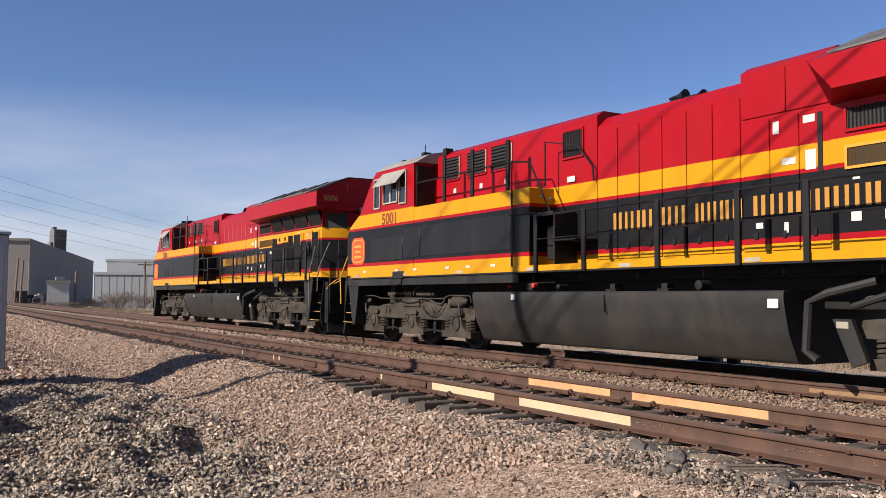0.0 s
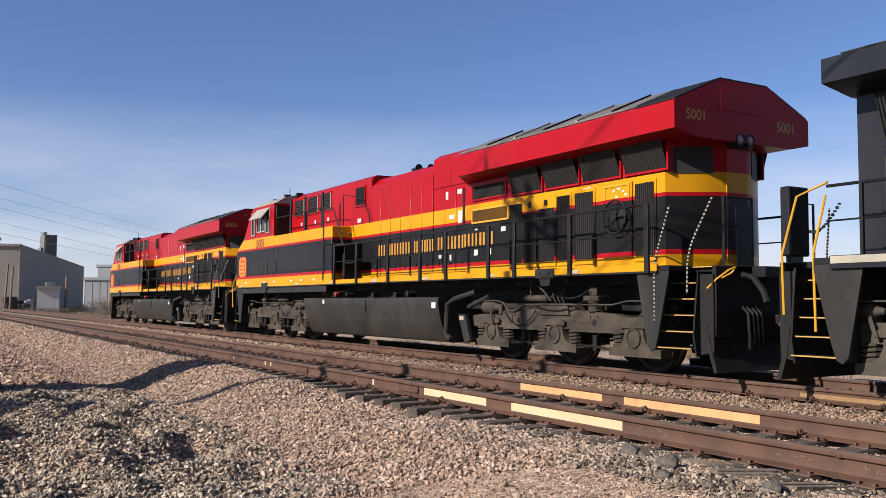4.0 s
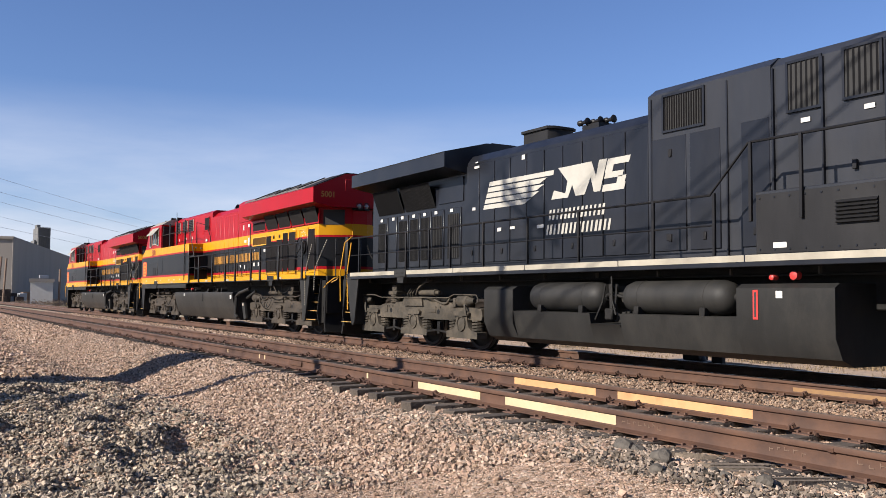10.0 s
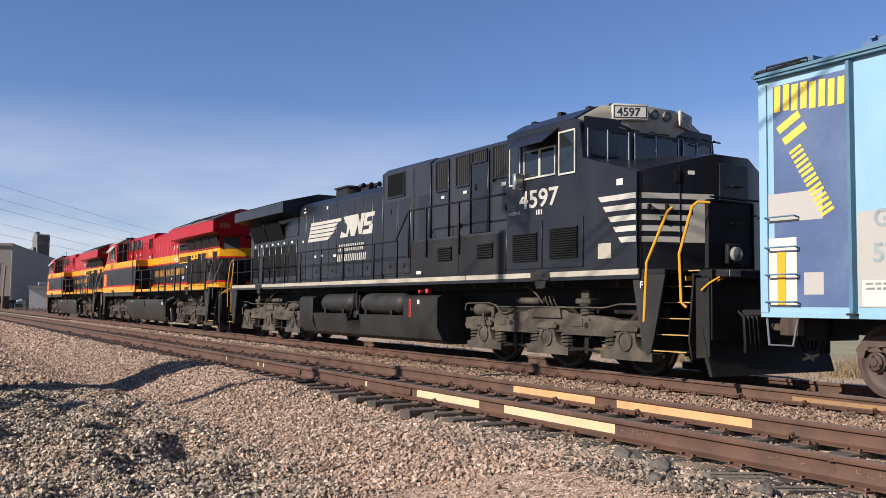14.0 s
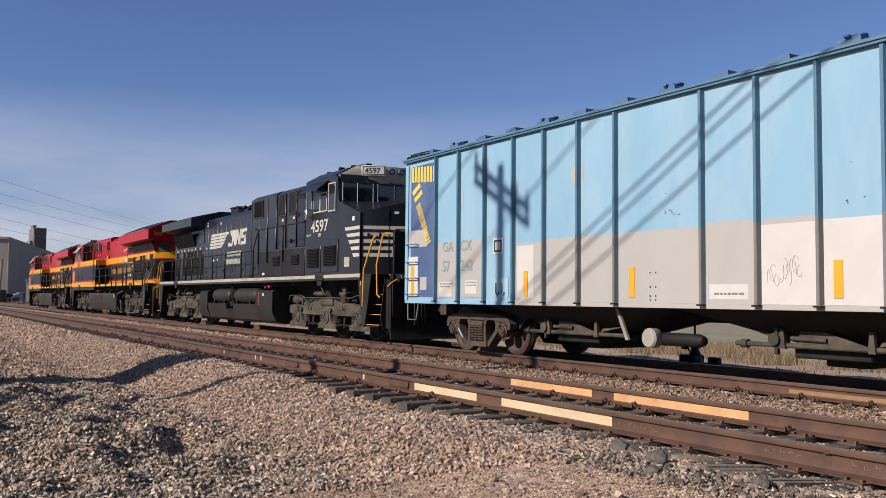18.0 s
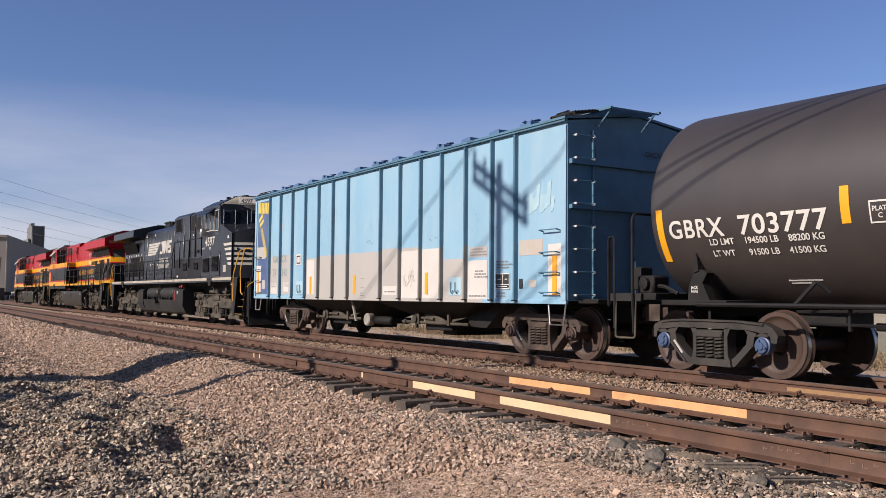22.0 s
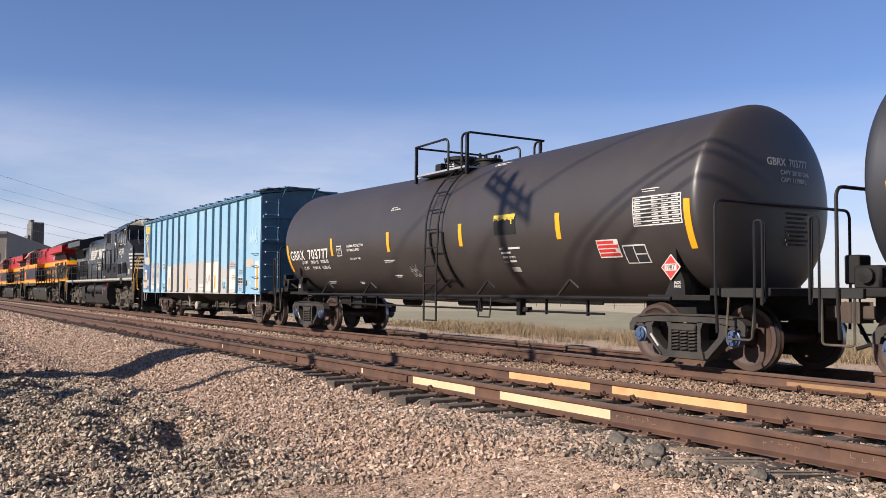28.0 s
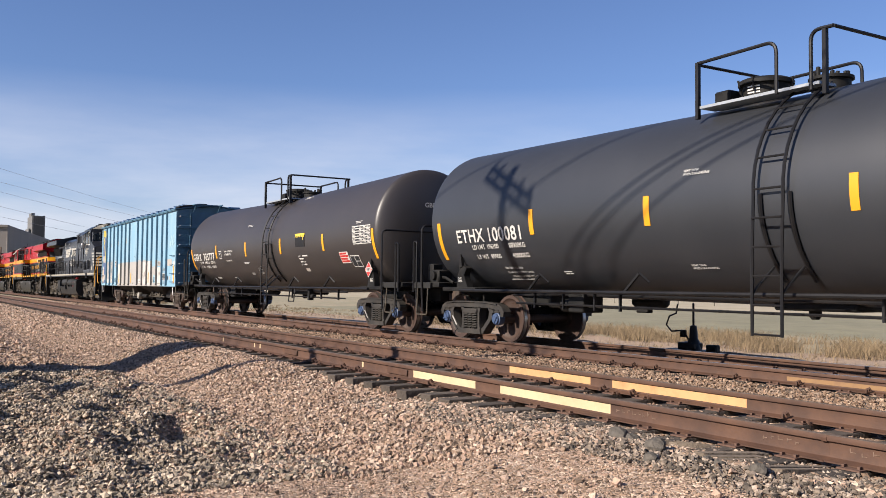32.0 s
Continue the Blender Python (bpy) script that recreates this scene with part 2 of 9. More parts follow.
m_ftruck = surf("brown_cast_steel", (0.035, 0.0245, 0.0185), 0.75, var=0.3, dirt=(0.11, 0.062, 0.036), amount=0.5, dscale=3, bump=0.08)
m_cutpatch2 = surf("orange_rail_paint", (0.46, 0.265, 0.118), 0.7, var=0.10, dirt=(0.30, 0.125, 0.05), amount=0.65, dscale=3, bump=0.02)
m_tankgrey = surf("fuel_tank_grey", (0.015, 0.0148, 0.014), 0.6, var=0.2, dirt=(0.055, 0.050, 0.043), amount=0.4, dscale=1.5, streak=2, bump=0.02, gloss=0.25)
# near-black that stands for the shade inside screens and behind slats
m_screen = surf("screen_shade_black", (0.006, 0.006, 0.006), 0.7, var=0.2, dirt=(0.03, 0.022, 0.016), amount=0.35, bump=0.02)
# yellow paint darkened to ochre for the shade on the slats, with grime
m_ochre = surf("grimy_shaded_slat", (0.17, 0.085, 0.012), 0.55, var=0.2, dirt=(0.05, 0.03, 0.012), amount=0.5, bump=0.02)
m_slat = surf("screen_slat", (0.0125, 0.0098, 0.0088), 0.55, var=0.2, bump=0.02)
m_slat_dark = surf("dark_slat", (0.0075, 0.0072, 0.0075), 0.55, var=0.2, bump=0.02, gloss=0.25)
m_tread = surf("dusty_yellow_tread", (0.36, 0.21, 0.045), 0.6, var=0.2, scale=5, dirt=(0.20, 0.15, 0.10), amount=0.6, dscale=4, bump=0.02)
# overpaint grey darkened for the posts' shadow sides; also on lamp housings
m_greypost = surf("shaded_grey_overpaint", (0.12, 0.115, 0.108), 0.6, var=0.12, bump=0.02)
m_faded = surf("faded_grey_mark", (0.17, 0.21, 0.22), 0.6, var=0.2, scale=8, dirt=(0.28, 0.32, 0.33), amount=0.5, dscale=10, bump=0)
m_grille = surf("grey_roof_grille", (0.115, 0.108, 0.100), 0.65, var=0.25, scale=3, dirt=(0.03, 0.028, 0.026), amount=0.7, dscale=2.2, bump=0.05)
m_emblem = surf("orange_red_emblem", (0.56, 0.055, 0.012), 0.45, var=0.06, bump=0)
m_darkred = surf("dark_red_numeral", (0.17, 0.012, 0.012), 0.45, var=0.06, bump=0)
m_nsdusty = surf("dusty_black_paint", (0.0188, 0.0203, 0.0248), 0.36, var=0.22, dirt=(0.048, 0.045, 0.042), amount=0.35, streak=4, bump=0.012, gloss=0.35)
m_truckdark = surf("oily_truck_steel", (0.036, 0.0295, 0.0225), 0.7, var=0.35, dirt=(0.100, 0.076, 0.053), amount=0.62, dscale=2.5, bump=0.08, gloss=0.25)
m_truckgrey = surf("dark_grey_cast_steel", (0.025, 0.0228, 0.0205), 0.65, var=0.3, dirt=(0.062, 0.050, 0.038), amount=0.45, dscale=3, bump=0.06, gloss=0.3)
m_inktext = surf("faded_ink", (0.155, 0.150, 0.145), 0.6, var=0.3, scale=25, bump=0)
m_dustytank = surf("dusty_tank_grey", (0.0215, 0.0203, 0.0187), 0.55, var=0.2, dirt=(0.068, 0.061, 0.052), amount=0.45, dscale=1.3, streak=2, bump=0.02, gloss=0.3)
m_hatch = surf("roof_hatch_blue", (0.050, 0.105, 0.205), 0.55, var=0.12, dirt=(0.03, 0.04, 0.06), amount=0.3, bump=0.02)
m_roof = surf("weathered_roof", (0.25, 0.235, 0.20), 0.7, var=0.15, dirt=(0.07, 0.06, 0.05), amount=0.6, bump=0.03)
# rubber black, also used where shade in holes is painted
m_rubber = surf("black_rubber_and_shade", (0.009, 0.009, 0.009), 0.65, var=0.1, bump=0.02, gloss=0.2)
m_steel = surf("worn_steel", (0.42, 0.40, 0.38), 0.32, metal=0.9, var=0.12, bump=0.01)
m_wheel = surf("rusty_wheel", (0.042, 0.0215, 0.0142), 0.65, var=0.25, dirt=(0.03, 0.025, 0.022), amount=0.6, dscale=4, bump=0.05)
m_darkwheel = surf("oily_dark_wheel", (0.019, 0.015, 0.0125), 0.6, var=0.25, dirt=(0.035, 0.026, 0.02), amount=0.5, dscale=4, bump=0.04, gloss=0.25)
m_cap = surf("blue_bearing_cap", (0.032, 0.056, 0.115), 0.5, var=0.15, dirt=DUST, amount=0.4, bump=0.02)
m_skyblue = surf("light_blue_paint", (0.162, 0.298, 0.395), 0.6, var=0.06, scale=1.2, dirt=(0.34, 0.40, 0.42), amount=0.40, dscale=0.9, streak=3, bump=0.008)
# body blue darkened for shade on the ends and posts; fittings share it
m_bluepost = surf("dull_shaded_blue", (0.050, 0.128, 0.193), 0.6, var=0.12, dirt=(0.04, 0.05, 0.06), amount=0.4, bump=0.02)
m_greypatch = surf("grey_overpaint", (0.298, 0.284, 0.262), 0.6, var=0.05, scale=1.5, dirt=(0.32, 0.31, 0.295), amount=0.3, streak=3, bump=0.008)
m_scribble = surf("grey_scribble", (0.31, 0.29, 0.265), 0.6, var=0.1, bump=0)
m_whitepatch = surf("white_overpaint", (0.425, 0.405, 0.375), 0.6, var=0.07, dirt=(0.38, 0.35, 0.315), amount=0.3, bump=0.008)
m_navy = surf("navy_panel", (0.045, 0.075, 0.16), 0.55, var=0.12, dirt=(0.16, 0.22, 0.30), amount=0.3, bump=0.01)
m_logoyel = surf("faded_yellow", (0.52, 0.38, 0.03), 0.55, var=0.10, dirt=(0.5, 0.42, 0.2), amount=0.3, bump=0.01)
m_reflex = surf("amber_reflector", (0.60, 0.27, 0.010), 0.4, var=0.06, bump=0)
m_tank1 = surf("brown_black_tank", (0.0288, 0.0246, 0.0238), 0.44, var=0.07, scale=0.8, dirt=(0.052, 0.042, 0.035), amount=0.40, dscale=0.7, streak=2, bump=0.006, gloss=0.55)
m_tank2 = surf("charcoal_tank", (0.0205, 0.0222, 0.0262), 0.42, var=0.07, scale=0.8, dirt=(0.035, 0.037, 0.041), amount=0.32, dscale=0.7, streak=2, bump=0.006, gloss=0.60)
m_stencil = surf("stencil_white", (0.46, 0.445, 0.41), 0.55, var=0.06, bump=0)
m_signred = surf("sign_red", (0.42, 0.03, 0.025), 0.45, var=0.06, bump=0)
m_grime = surf("patch_black", (0.016, 0.016, 0.017), 0.6, var=0.1, bump=0)
m_rail = surf("rusty_rail", (0.054, 0.0240, 0.0128), 0.75, var=0.25, scale=2.5, dirt=(0.108, 0.049, 0.023), amount=0.5, dscale=2.5, bump=0.03)
m_railtop = surf("rail_tread", (0.20, 0.17, 0.15), 0.38, metal=0.6, var=0.12, bump=0.01)
m_raildull = surf("rail_tread_dull", (0.115, 0.082, 0.062), 0.6, metal=0.1, var=0.12, bump=0.02)
m_cutpatch = surf("cream_rail_paint", (0.46, 0.36, 0.22), 0.7, var=0.08, dirt=(0.34, 0.21, 0.10), amount=0.45, dscale=3, bump=0.02)
m_tie = surf("creosoted_tie", (0.044, 0.034, 0.026), 0.9, var=0.3, scale=6, rand=0.3, dirt=(0.12, 0.095, 0.072), amount=0.35, dscale=5, bump=0.2, bscale=30)
m_oldwood = surf("grey_old_wood", (0.150, 0.117, 0.086), 0.9, var=0.25, scale=8, dirt=(0.10, 0.08, 0.06), amount=0.5, dscale=6, bump=0.2, bscale=30)
m_plate = surf("rusty_fastening", (0.085, 0.045, 0.030), 0.8, var=0.25, bump=0.1)
STONE_MIX = [(0.0, (0.069, 0.049, 0.034)), (0.16, (0.192, 0.134, 0.094)), (0.38, (0.303, 0.209, 0.143)), (0.60, (0.378, 0.254, 0.183)), (0.80, (0.293, 0.229, 0.179)), (1.0, (0.553, 0.415, 0.309))]
m_stone = surf("ballast_stone", (0.3, 0.2, 0.2), 0.9, var=0.22, scale=14, ramp=STONE_MIX, bump=0.1, bscale=80)
# ballast mix darkened for partial shade between the tracks, and browner with grime
m_stone3 = surf("shaded_grimy_ballast", (0.3, 0.2, 0.2), 0.9, var=0.22, scale=14, ramp=[(h, tuple(k * q for k, q in zip(c, (0.74, 0.70, 0.655)))) for h, c in STONE_MIX], bump=0.1, bscale=80)
m_stone2 = surf("dark_stone", (0.2, 0.2, 0.2), 0.9, var=0.2, scale=14, ramp=[(0.0, (0.060, 0.050, 0.038)), (0.35, (0.205, 0.168, 0.124)), (0.75, (0.345, 0.280, 0.207)), (1.0, (0.54, 0.43, 0.32))], bump=0.1, bscale=80)
m_stone4 = surf("grey_brown_stone", (0.2, 0.2, 0.2), 0.9, var=0.25, scale=14, ramp=[(0.0, (0.045, 0.037, 0.029)), (0.4, (0.150, 0.120, 0.092)), (0.8, (0.245, 0.190, 0.145)), (1.0, (0.40, 0.32, 0.25))], bump=0.1, bscale=80)
m_rock = surf("dark_rock", (0.072, 0.063, 0.052), 0.9, var=0.35, scale=9, dirt=(0.12, 0.10, 0.08), amount=0.4, dscale=8, bump=0.3, bscale=25)
def gravel(name, size, ramp, shade):
    """Closely packed small stones: a cell each, with its own tone, and dark joints."""
    m = bpy.data.materials.new(name)
    m.use_nodes = True
    n, l = m.node_tree.nodes, m.node_tree.links
    b = n["Principled BSDF"]
    b.inputs["Roughness"].default_value, b.inputs["Specular IOR Level"].default_value = 0.95, 0.2
    tc = n.new("ShaderNodeTexCoord")
    v1, v2 = n.new("ShaderNodeTexVoronoi"), n.new("ShaderNodeTexVoronoi")
    v2.feature = "DISTANCE_TO_EDGE"
    for v in (v1, v2):
        v.inputs["Scale"].default_value = 1 / size
        l.new(tc.outputs["Object"], v.inputs["Vector"])
    sp = n.new("ShaderNodeSeparateColor")
    l.new(v1.outputs["Color"], sp.inputs[0])
    rp = n.new("ShaderNodeValToRGB")
    el = rp.color_ramp.elements
    while len(el) < len(ramp):
        el.new(0.5)
    for e, (h, c) in zip(el, ramp):
        e.position, e.color = h, (*[k * shade for k in c], 1)
    l.new(sp.outputs[0], rp.inputs[0])
    no = n.new("ShaderNodeTexNoise")
    no.inputs["Scale"].default_value, no.inputs["Detail"].default_value = 1.4, 8
    l.new(tc.outputs["Object"], no.inputs["Vector"])
    r2 = n.new("ShaderNodeMapRange")
    r2.inputs["From Min"].default_value, r2.inputs["From Max"].default_value, r2.inputs["To Min"].default_value, r2.inputs["To Max"].default_value = 0.3, 0.7, 0.75, 1.2
    l.new(no.outputs["Fac"], r2.inputs["Value"])
    sc = n.new("ShaderNodeVectorMath")
    sc.operation = "SCALE"
    l.new(rp.outputs[0], sc.inputs[0])
    l.new(r2.outputs[0], sc.inputs["Scale"])
    l.new(sc.outputs[0], b.inputs["Base Color"])
    mr = n.new("ShaderNodeMapRange")
    mr.inputs["From Max"].default_value = 0.35
    l.new(v2.outputs["Distance"], mr.inputs["Value"])
    ad = n.new("ShaderNodeMath")
    l.new(mr.outputs[0], ad.inputs[0])
    l.new(sp.outputs[1], ad.inputs[1])
    bp = n.new("ShaderNodeBump")
    bp.inputs["Strength"].default_value, bp.inputs["Distance"].default_value = 1.0, size * 0.30
    l.new(ad.outputs[0], bp.inputs["Height"])
    l.new(bp.outputs[0], b.inputs["Normal"])
    return m


m_ground = gravel("gravel_earth", 0.026, STONE_MIX, 1.10)
m_dirt = surf("bare_earth", (0.30, 0.215, 0.148), 0.95, var=0.30, scale=9, dirt=(0.19, 0.145, 0.105), amount=0.5, dscale=2.0, bump=0.5, bscale=28)
m_galv = surf("galvanised_cabinet", (0.30, 0.32, 0.34), 0.45, metal=0.35, var=0.08, dirt=DUST, amount=0.15, streak=3, bump=0.01)
m_pole = surf("weathered_pole", (0.16, 0.11, 0.08), 0.9, var=0.2, scale=5, streak=6, bump=0.15)
m_farwire = surf("weathered_wire", (0.30, 0.31, 0.33), 0.5, bump=0)
m_wire = surf("dark_wire", (0.03, 0.03, 0.03), 0.5, bump=0)
m_straw = surf("dry_grass", (0.185, 0.135, 0.078), 0.9, var=0.2, rand=0.5, island=True, bump=0)
m_twig = surf("bare_twigs", (0.165, 0.125, 0.095), 0.9, var=0.2, bump=0)
m_concrete = surf("tan_concrete", (0.31, 0.27, 0.235), 0.9, var=0.10, scale=0.15, dirt=(0.28, 0.25, 0.22), amount=0.4, dscale=0.06, streak=4, bump=0.02, bscale=3)
m_darkclad = surf("grey_brown_cladding", (0.212, 0.19, 0.168), 0.85, var=0.10, scale=0.2, dirt=(0.20, 0.175, 0.16), amount=0.4, dscale=0.06, streak=4, bump=0.02, bscale=3)
# the tower's cool grey holds the distance haze; streaks are stains
m_tower = surf("stained_hazed_concrete", (0.112, 0.112, 0.112), 0.9, var=0.12, scale=0.2, dirt=(0.15, 0.145, 0.14), amount=0.4, dscale=0.08, streak=5, bump=0.02, bscale=3)
m_clad = surf("pale_metal_cladding", (0.24, 0.25, 0.26), 0.6, var=0.06, scale=0.3, dirt=(0.21, 0.215, 0.22), amount=0.3, dscale=0.1, streak=3, bump=0.01)
m_glass = surf("cab_glass", (0.012, 0.015, 0.018), 0.06, var=0.02, bump=0, gloss=0.6)
m_lens = surf("lamp_lens", (0.20, 0.20, 0.19), 0.12, var=0.03, bump=0, gloss=0.7)


# ---- ground ----
def bell(a, w):
    return math.exp(-(a / w) ** 2)


def step(a, b, v):
    u = max(0.0, min(1.0, (v - a) / (b - a)))
    return u * u * (3 - 2 * u)


def rough(x, y, s, seed=0.0):
    return noise.noise(Vector((x * s, y * s, seed)))


def ground_z(x, y):
    """Height of the ground; 0 is the top of the rails."""
    crest = -0.31 + 0.17 * step(-11.3, -13.2, x) - 0.05 * step(-16, -30, x) + 0.09 * step(-9.4, -8.0, x)
    z = -0.50
    if y < 7:
        foot, top = 3.15 + 0.25 * rough(x, 0, 0.35, 4), 4.95 + 0.12 * rough(x, 0, 0.6, 2)
        z += (crest + 0.50) * step(foot, top, y)
        z += (-0.232 + 0.030 * step(-8.5, -6.5, x) - crest) * step(5.05, 5.5, y)
        z -= 0.10 * bell(y - 3.5, 0.6) * step(-15, -17, x)
        z += 0.14 * step(-19, -24, x) * step(3.6, 1.5, y)
        z += 0.05 * step(-7.5, -5.5, x) * step(3.0, 4.5, y) * step(5.4, 5.0, y)
    else:
        z = -0.222 - 0.62 * step(13.7, 16.2, y)
    if y < 5.2:
        hump = step(3.6, 2.6, y) * step(-6.5, -9, x) * step(-16.8, -14.6, x)
        z += hump * (0.30 * rough(x, y, 1.0, 7) + 0.21 * rough(x, y, 2.4, 9) + 0.05)
        z += 0.030 * rough(x, y, 2.2, 1) * step(-40, -30, x) + 0.015 * rough(x, y, 6, 3) * step(-40, -30, x)
    elif 7.6 < y < 9.6:
        z += 0.03 * rough(x, y, 1.6, 5) + 0.02
    elif y > 14:
        z += 0.12 * rough(x, y, 0.25, 6) + 0.05 * rough(x, y, 0.9, 8)
    return z


def axis_steps(lo, hi, fine, far):
    out, a, d = [lo], lo, fine
    while a < hi:
        a += fine
        out.append(min(a, hi))
    up, d = [hi], fine
    while up[-1] < far:
        d *= 1.3
        up.append(up[-1] + d)
    dn, d = [lo], fine
    while dn[-1] > -far:
        d *= 1.3
        dn.append(dn[-1] - d)
    return sorted(set(dn + out + up))


def build_ground():
    xs, ys = axis_steps(-34, -2, 0.11, 2600), axis_steps(-1, 19, 0.09, 2600)
    vs = [(x, y, ground_z(x, y)) for x in xs for y in ys]
    w = len(ys)
    fs = [(i * w + j, (i + 1) * w + j, (i + 1) * w + j + 1, i * w + j + 1) for i in range(len(xs) - 1) for j in range(w - 1)]
    me = bpy.data.meshes.new("ground")
    me.from_pydata(vs, [], fs)
    me.shade_smooth()
    for m in (m_ground, m_field, m_dirt, m_meadow, m_stubble):
        me.materials.append(m)
    k = [4 if vs[f[0]][1] > 58 else 3 if vs[f[0]][1] > 29 and vs[f[0]][0] > -75 else 2 if 12.5 < vs[f[0]][1] < 23.5 and vs[f[0]][0] > -75 else 1 if vs[f[0]][1] > 14.2 or vs[f[0]][0] < -75 or vs[f[0]][1] < -6 else 0 for f in fs]
    me.polygons.foreach_set("material_index", k)
    tagged(new("ground", me), "dusty tan gravel ground with a dry grass field", "ground", kind="structure")


m_field = surf("field_grass", (0.265, 0.225, 0.145), 0.95, var=0.2, scale=0.5, dirt=(0.165, 0.17, 0.105), amount=0.7, dscale=0.05, bump=0.4, bscale=9)
m_meadow = surf("green_field", (0.185, 0.170, 0.105), 0.95, var=0.2, scale=0.5, dirt=(0.25, 0.21, 0.135), amount=0.5, dscale=0.06, bump=0.4, bscale=9)
m_stubble = surf("pale_stubble", (0.33, 0.28, 0.19), 0.95, var=0.15, scale=0.3, dirt=(0.25, 0.225, 0.15), amount=0.5, dscale=0.03, bump=0.3, bscale=5)
build_ground()

# ---- tracks ----
RAIL_PROFILE = [(-0.076, -0.186), (0.076, -0.186), (0.076, -0.176), (0.018, -0.155), (0.009, -0.140), (0.009, -0.052), (0.034, -0.040), (0.037, -0.012), (0.030, 0.0),
                (-0.030, 0.0), (-0.037, -0.012), (-0.034, -0.040), (-0.009, -0.052), (-0.009, -0.140), (-0.018, -0.155), (-0.076, -0.176)]
TRACK_NEAR, TRACK_FAR = 6.52, 10.91
X_FAR, X_NEAR = -420.0, 60.0


def tie_mesh():
    g = Geo().box(-0.115, 0.115, -1.30, 1.30, -0.17, 0.0, 0.012)
    rnd = random.Random(5)
    g.v = [(x + rnd.uniform(-0.008, 0.008), y + rnd.uniform(-0.02, 0.02), z + rnd.uniform(-0.006, 0.004)) for x, y, z in g.v]
    return g.data("tie", m_tie)


def plate_mesh(clips):
    g = Geo().box(-0.09, 0.09, -0.15, 0.15, 0.0, 0.012)
    for sx, sy in ((-0.06, -0.1), (0.06, -0.1), (-0.06, 0.1), (0.06, 0.1)):
        g.box(sx - 0.010, sx + 0.010, sy - 0.016, sy + 0.016, 0.012, 0.032)
    for s in (-1, 1) if clips else ():
        g.tube([(-0.15, s * 0.065, 0.008), (-0.15, s * 0.115, 0.035), (-0.135, s * 0.13, 0.075), (-0.12, s * 0.10, 0.085), (-0.12, s * 0.07, 0.05)], 0.017, 5)
        g.tube([(0.13, s * 0.065, 0.0), (0.13, s * 0.115, 0.018), (0.125, s * 0.12, 0.05)], 0.014, 5)
    return g.data("tie_plate", m_plate)


def build_track(yc, lift, name, label, n_ties, n_plates, tread):
    tr = thing(name, label, "railway track", kind="structure")
    rails = []
    for s in (-1, 1):
        g = Geo()
        prof = [(yc + s * 0.7525 + a, lift + b) for a, b in RAIL_PROFILE]
        g.extr(prof, "x", X_FAR, X_NEAR)
        r = part("rail", g, m_rail, tr)
        y = yc + s * 0.7525
        part("rail_tread", Geo().extr([(y - 0.029, lift + 0.0005), (y + 0.029, lift + 0.0005), (y + 0.029, lift + 0.003), (y - 0.029, lift + 0.003)], "x", X_FAR, X_NEAR), tread, r, "worn running surface")
        rails.append(r)
    rnd = random.Random(int(yc * 10))
    tm, pm, pc = tie_mesh(), plate_mesh(False), plate_mesh(True)
    rest, x, i = Geo(), -3.3, 0
    while x > -160:
        dx, turn, ends = rnd.uniform(-0.035, 0.035), rnd.uniform(-1.2, 1.2), rnd.uniform(-0.07, 0.07)
        if i < n_ties:
            part("tie", tm, m_tie, tr, at=pose(x + dx, yc + ends, lift - 0.2, 0, 0, turn))
            if i < n_plates:
                for r, s in zip(rails, (-1, 1)):
                    held = rnd.random() < (0.25 if name == "track_near" and s < 0 and x < -5.2 else 0.6)
                    part("tie_plate", pc if held else pm, m_plate, r, at=pose(x + dx, yc + s * 0.7525, lift - 0.199))
        else:
            rest.box(x + dx - 0.115, x + dx + 0.115, yc - 1.3 + ends, yc + 1.3 + ends, lift - 0.37, lift - 0.2)
        x, i = x - 0.51, i + 1
    if rest.v:
        tagged(part("far_ties", rest, m_tie, tr), kind="stuff")
    return tr, rails


near_track, near_rails = build_track(TRACK_NEAR, 0.03, "track_near", "rusty unused railway track on dark wooden ties", 190, 70, m_raildull)
far_track, far_rails = build_track(TRACK_FAR, 0.0, "track_far", "main line railway track with a worn bright tread", 110, 44, m_railtop)


def web_patch(rail, yc, s, lift, x0, x1, label="cream paint patch on the rail web", mat=None, z0=-0.140, z1=-0.052):
    y = yc + s * 0.7525 - 0.010
    part("paint_patch", Geo().box(x0, x1, y - 0.003, y, lift + z0, lift + z1), mat or m_cutpatch, rail, label)


m_plate2 = surf("worn_yellow_rail", (0.23, 0.13, 0.055), 0.75, var=0.2, scale=5, dirt=(0.10, 0.056, 0.036), amount=0.8, dscale=5, bump=0.02)
web_patch(near_rails[0], TRACK_NEAR, -1, 0.03, -10.11, -8.65)
web_patch(near_rails[0], TRACK_NEAR, -1, 0.03, -8.15, -6.35)
web_patch(near_rails[1], TRACK_NEAR, 1, 0.03, -10.06, -8.37, "orange tan paint patch on the rail web", m_cutpatch2)
web_patch(near_rails[1], TRACK_NEAR, 1, 0.03, -7.98, -6.02, "orange tan paint patch on the rail web", m_cutpatch2)
web_patch(far_rails[0], TRACK_FAR, -1, 0.0, -7.75, -4.6, "dull yellow worn paint on the rail web", m_plate2, -0.140, -0.085)

def rail_mark(rail, x0, z, text_w, hgt, name="chalk_mark", mat=None, label="faint chalk mark on the rail web"):
    y = TRACK_NEAR - 0.7525 - 0.010
    part(name, Geo().box(x0, x0 + text_w, y - 0.002, y, z, z + hgt), mat or m_chalk, rail, label)


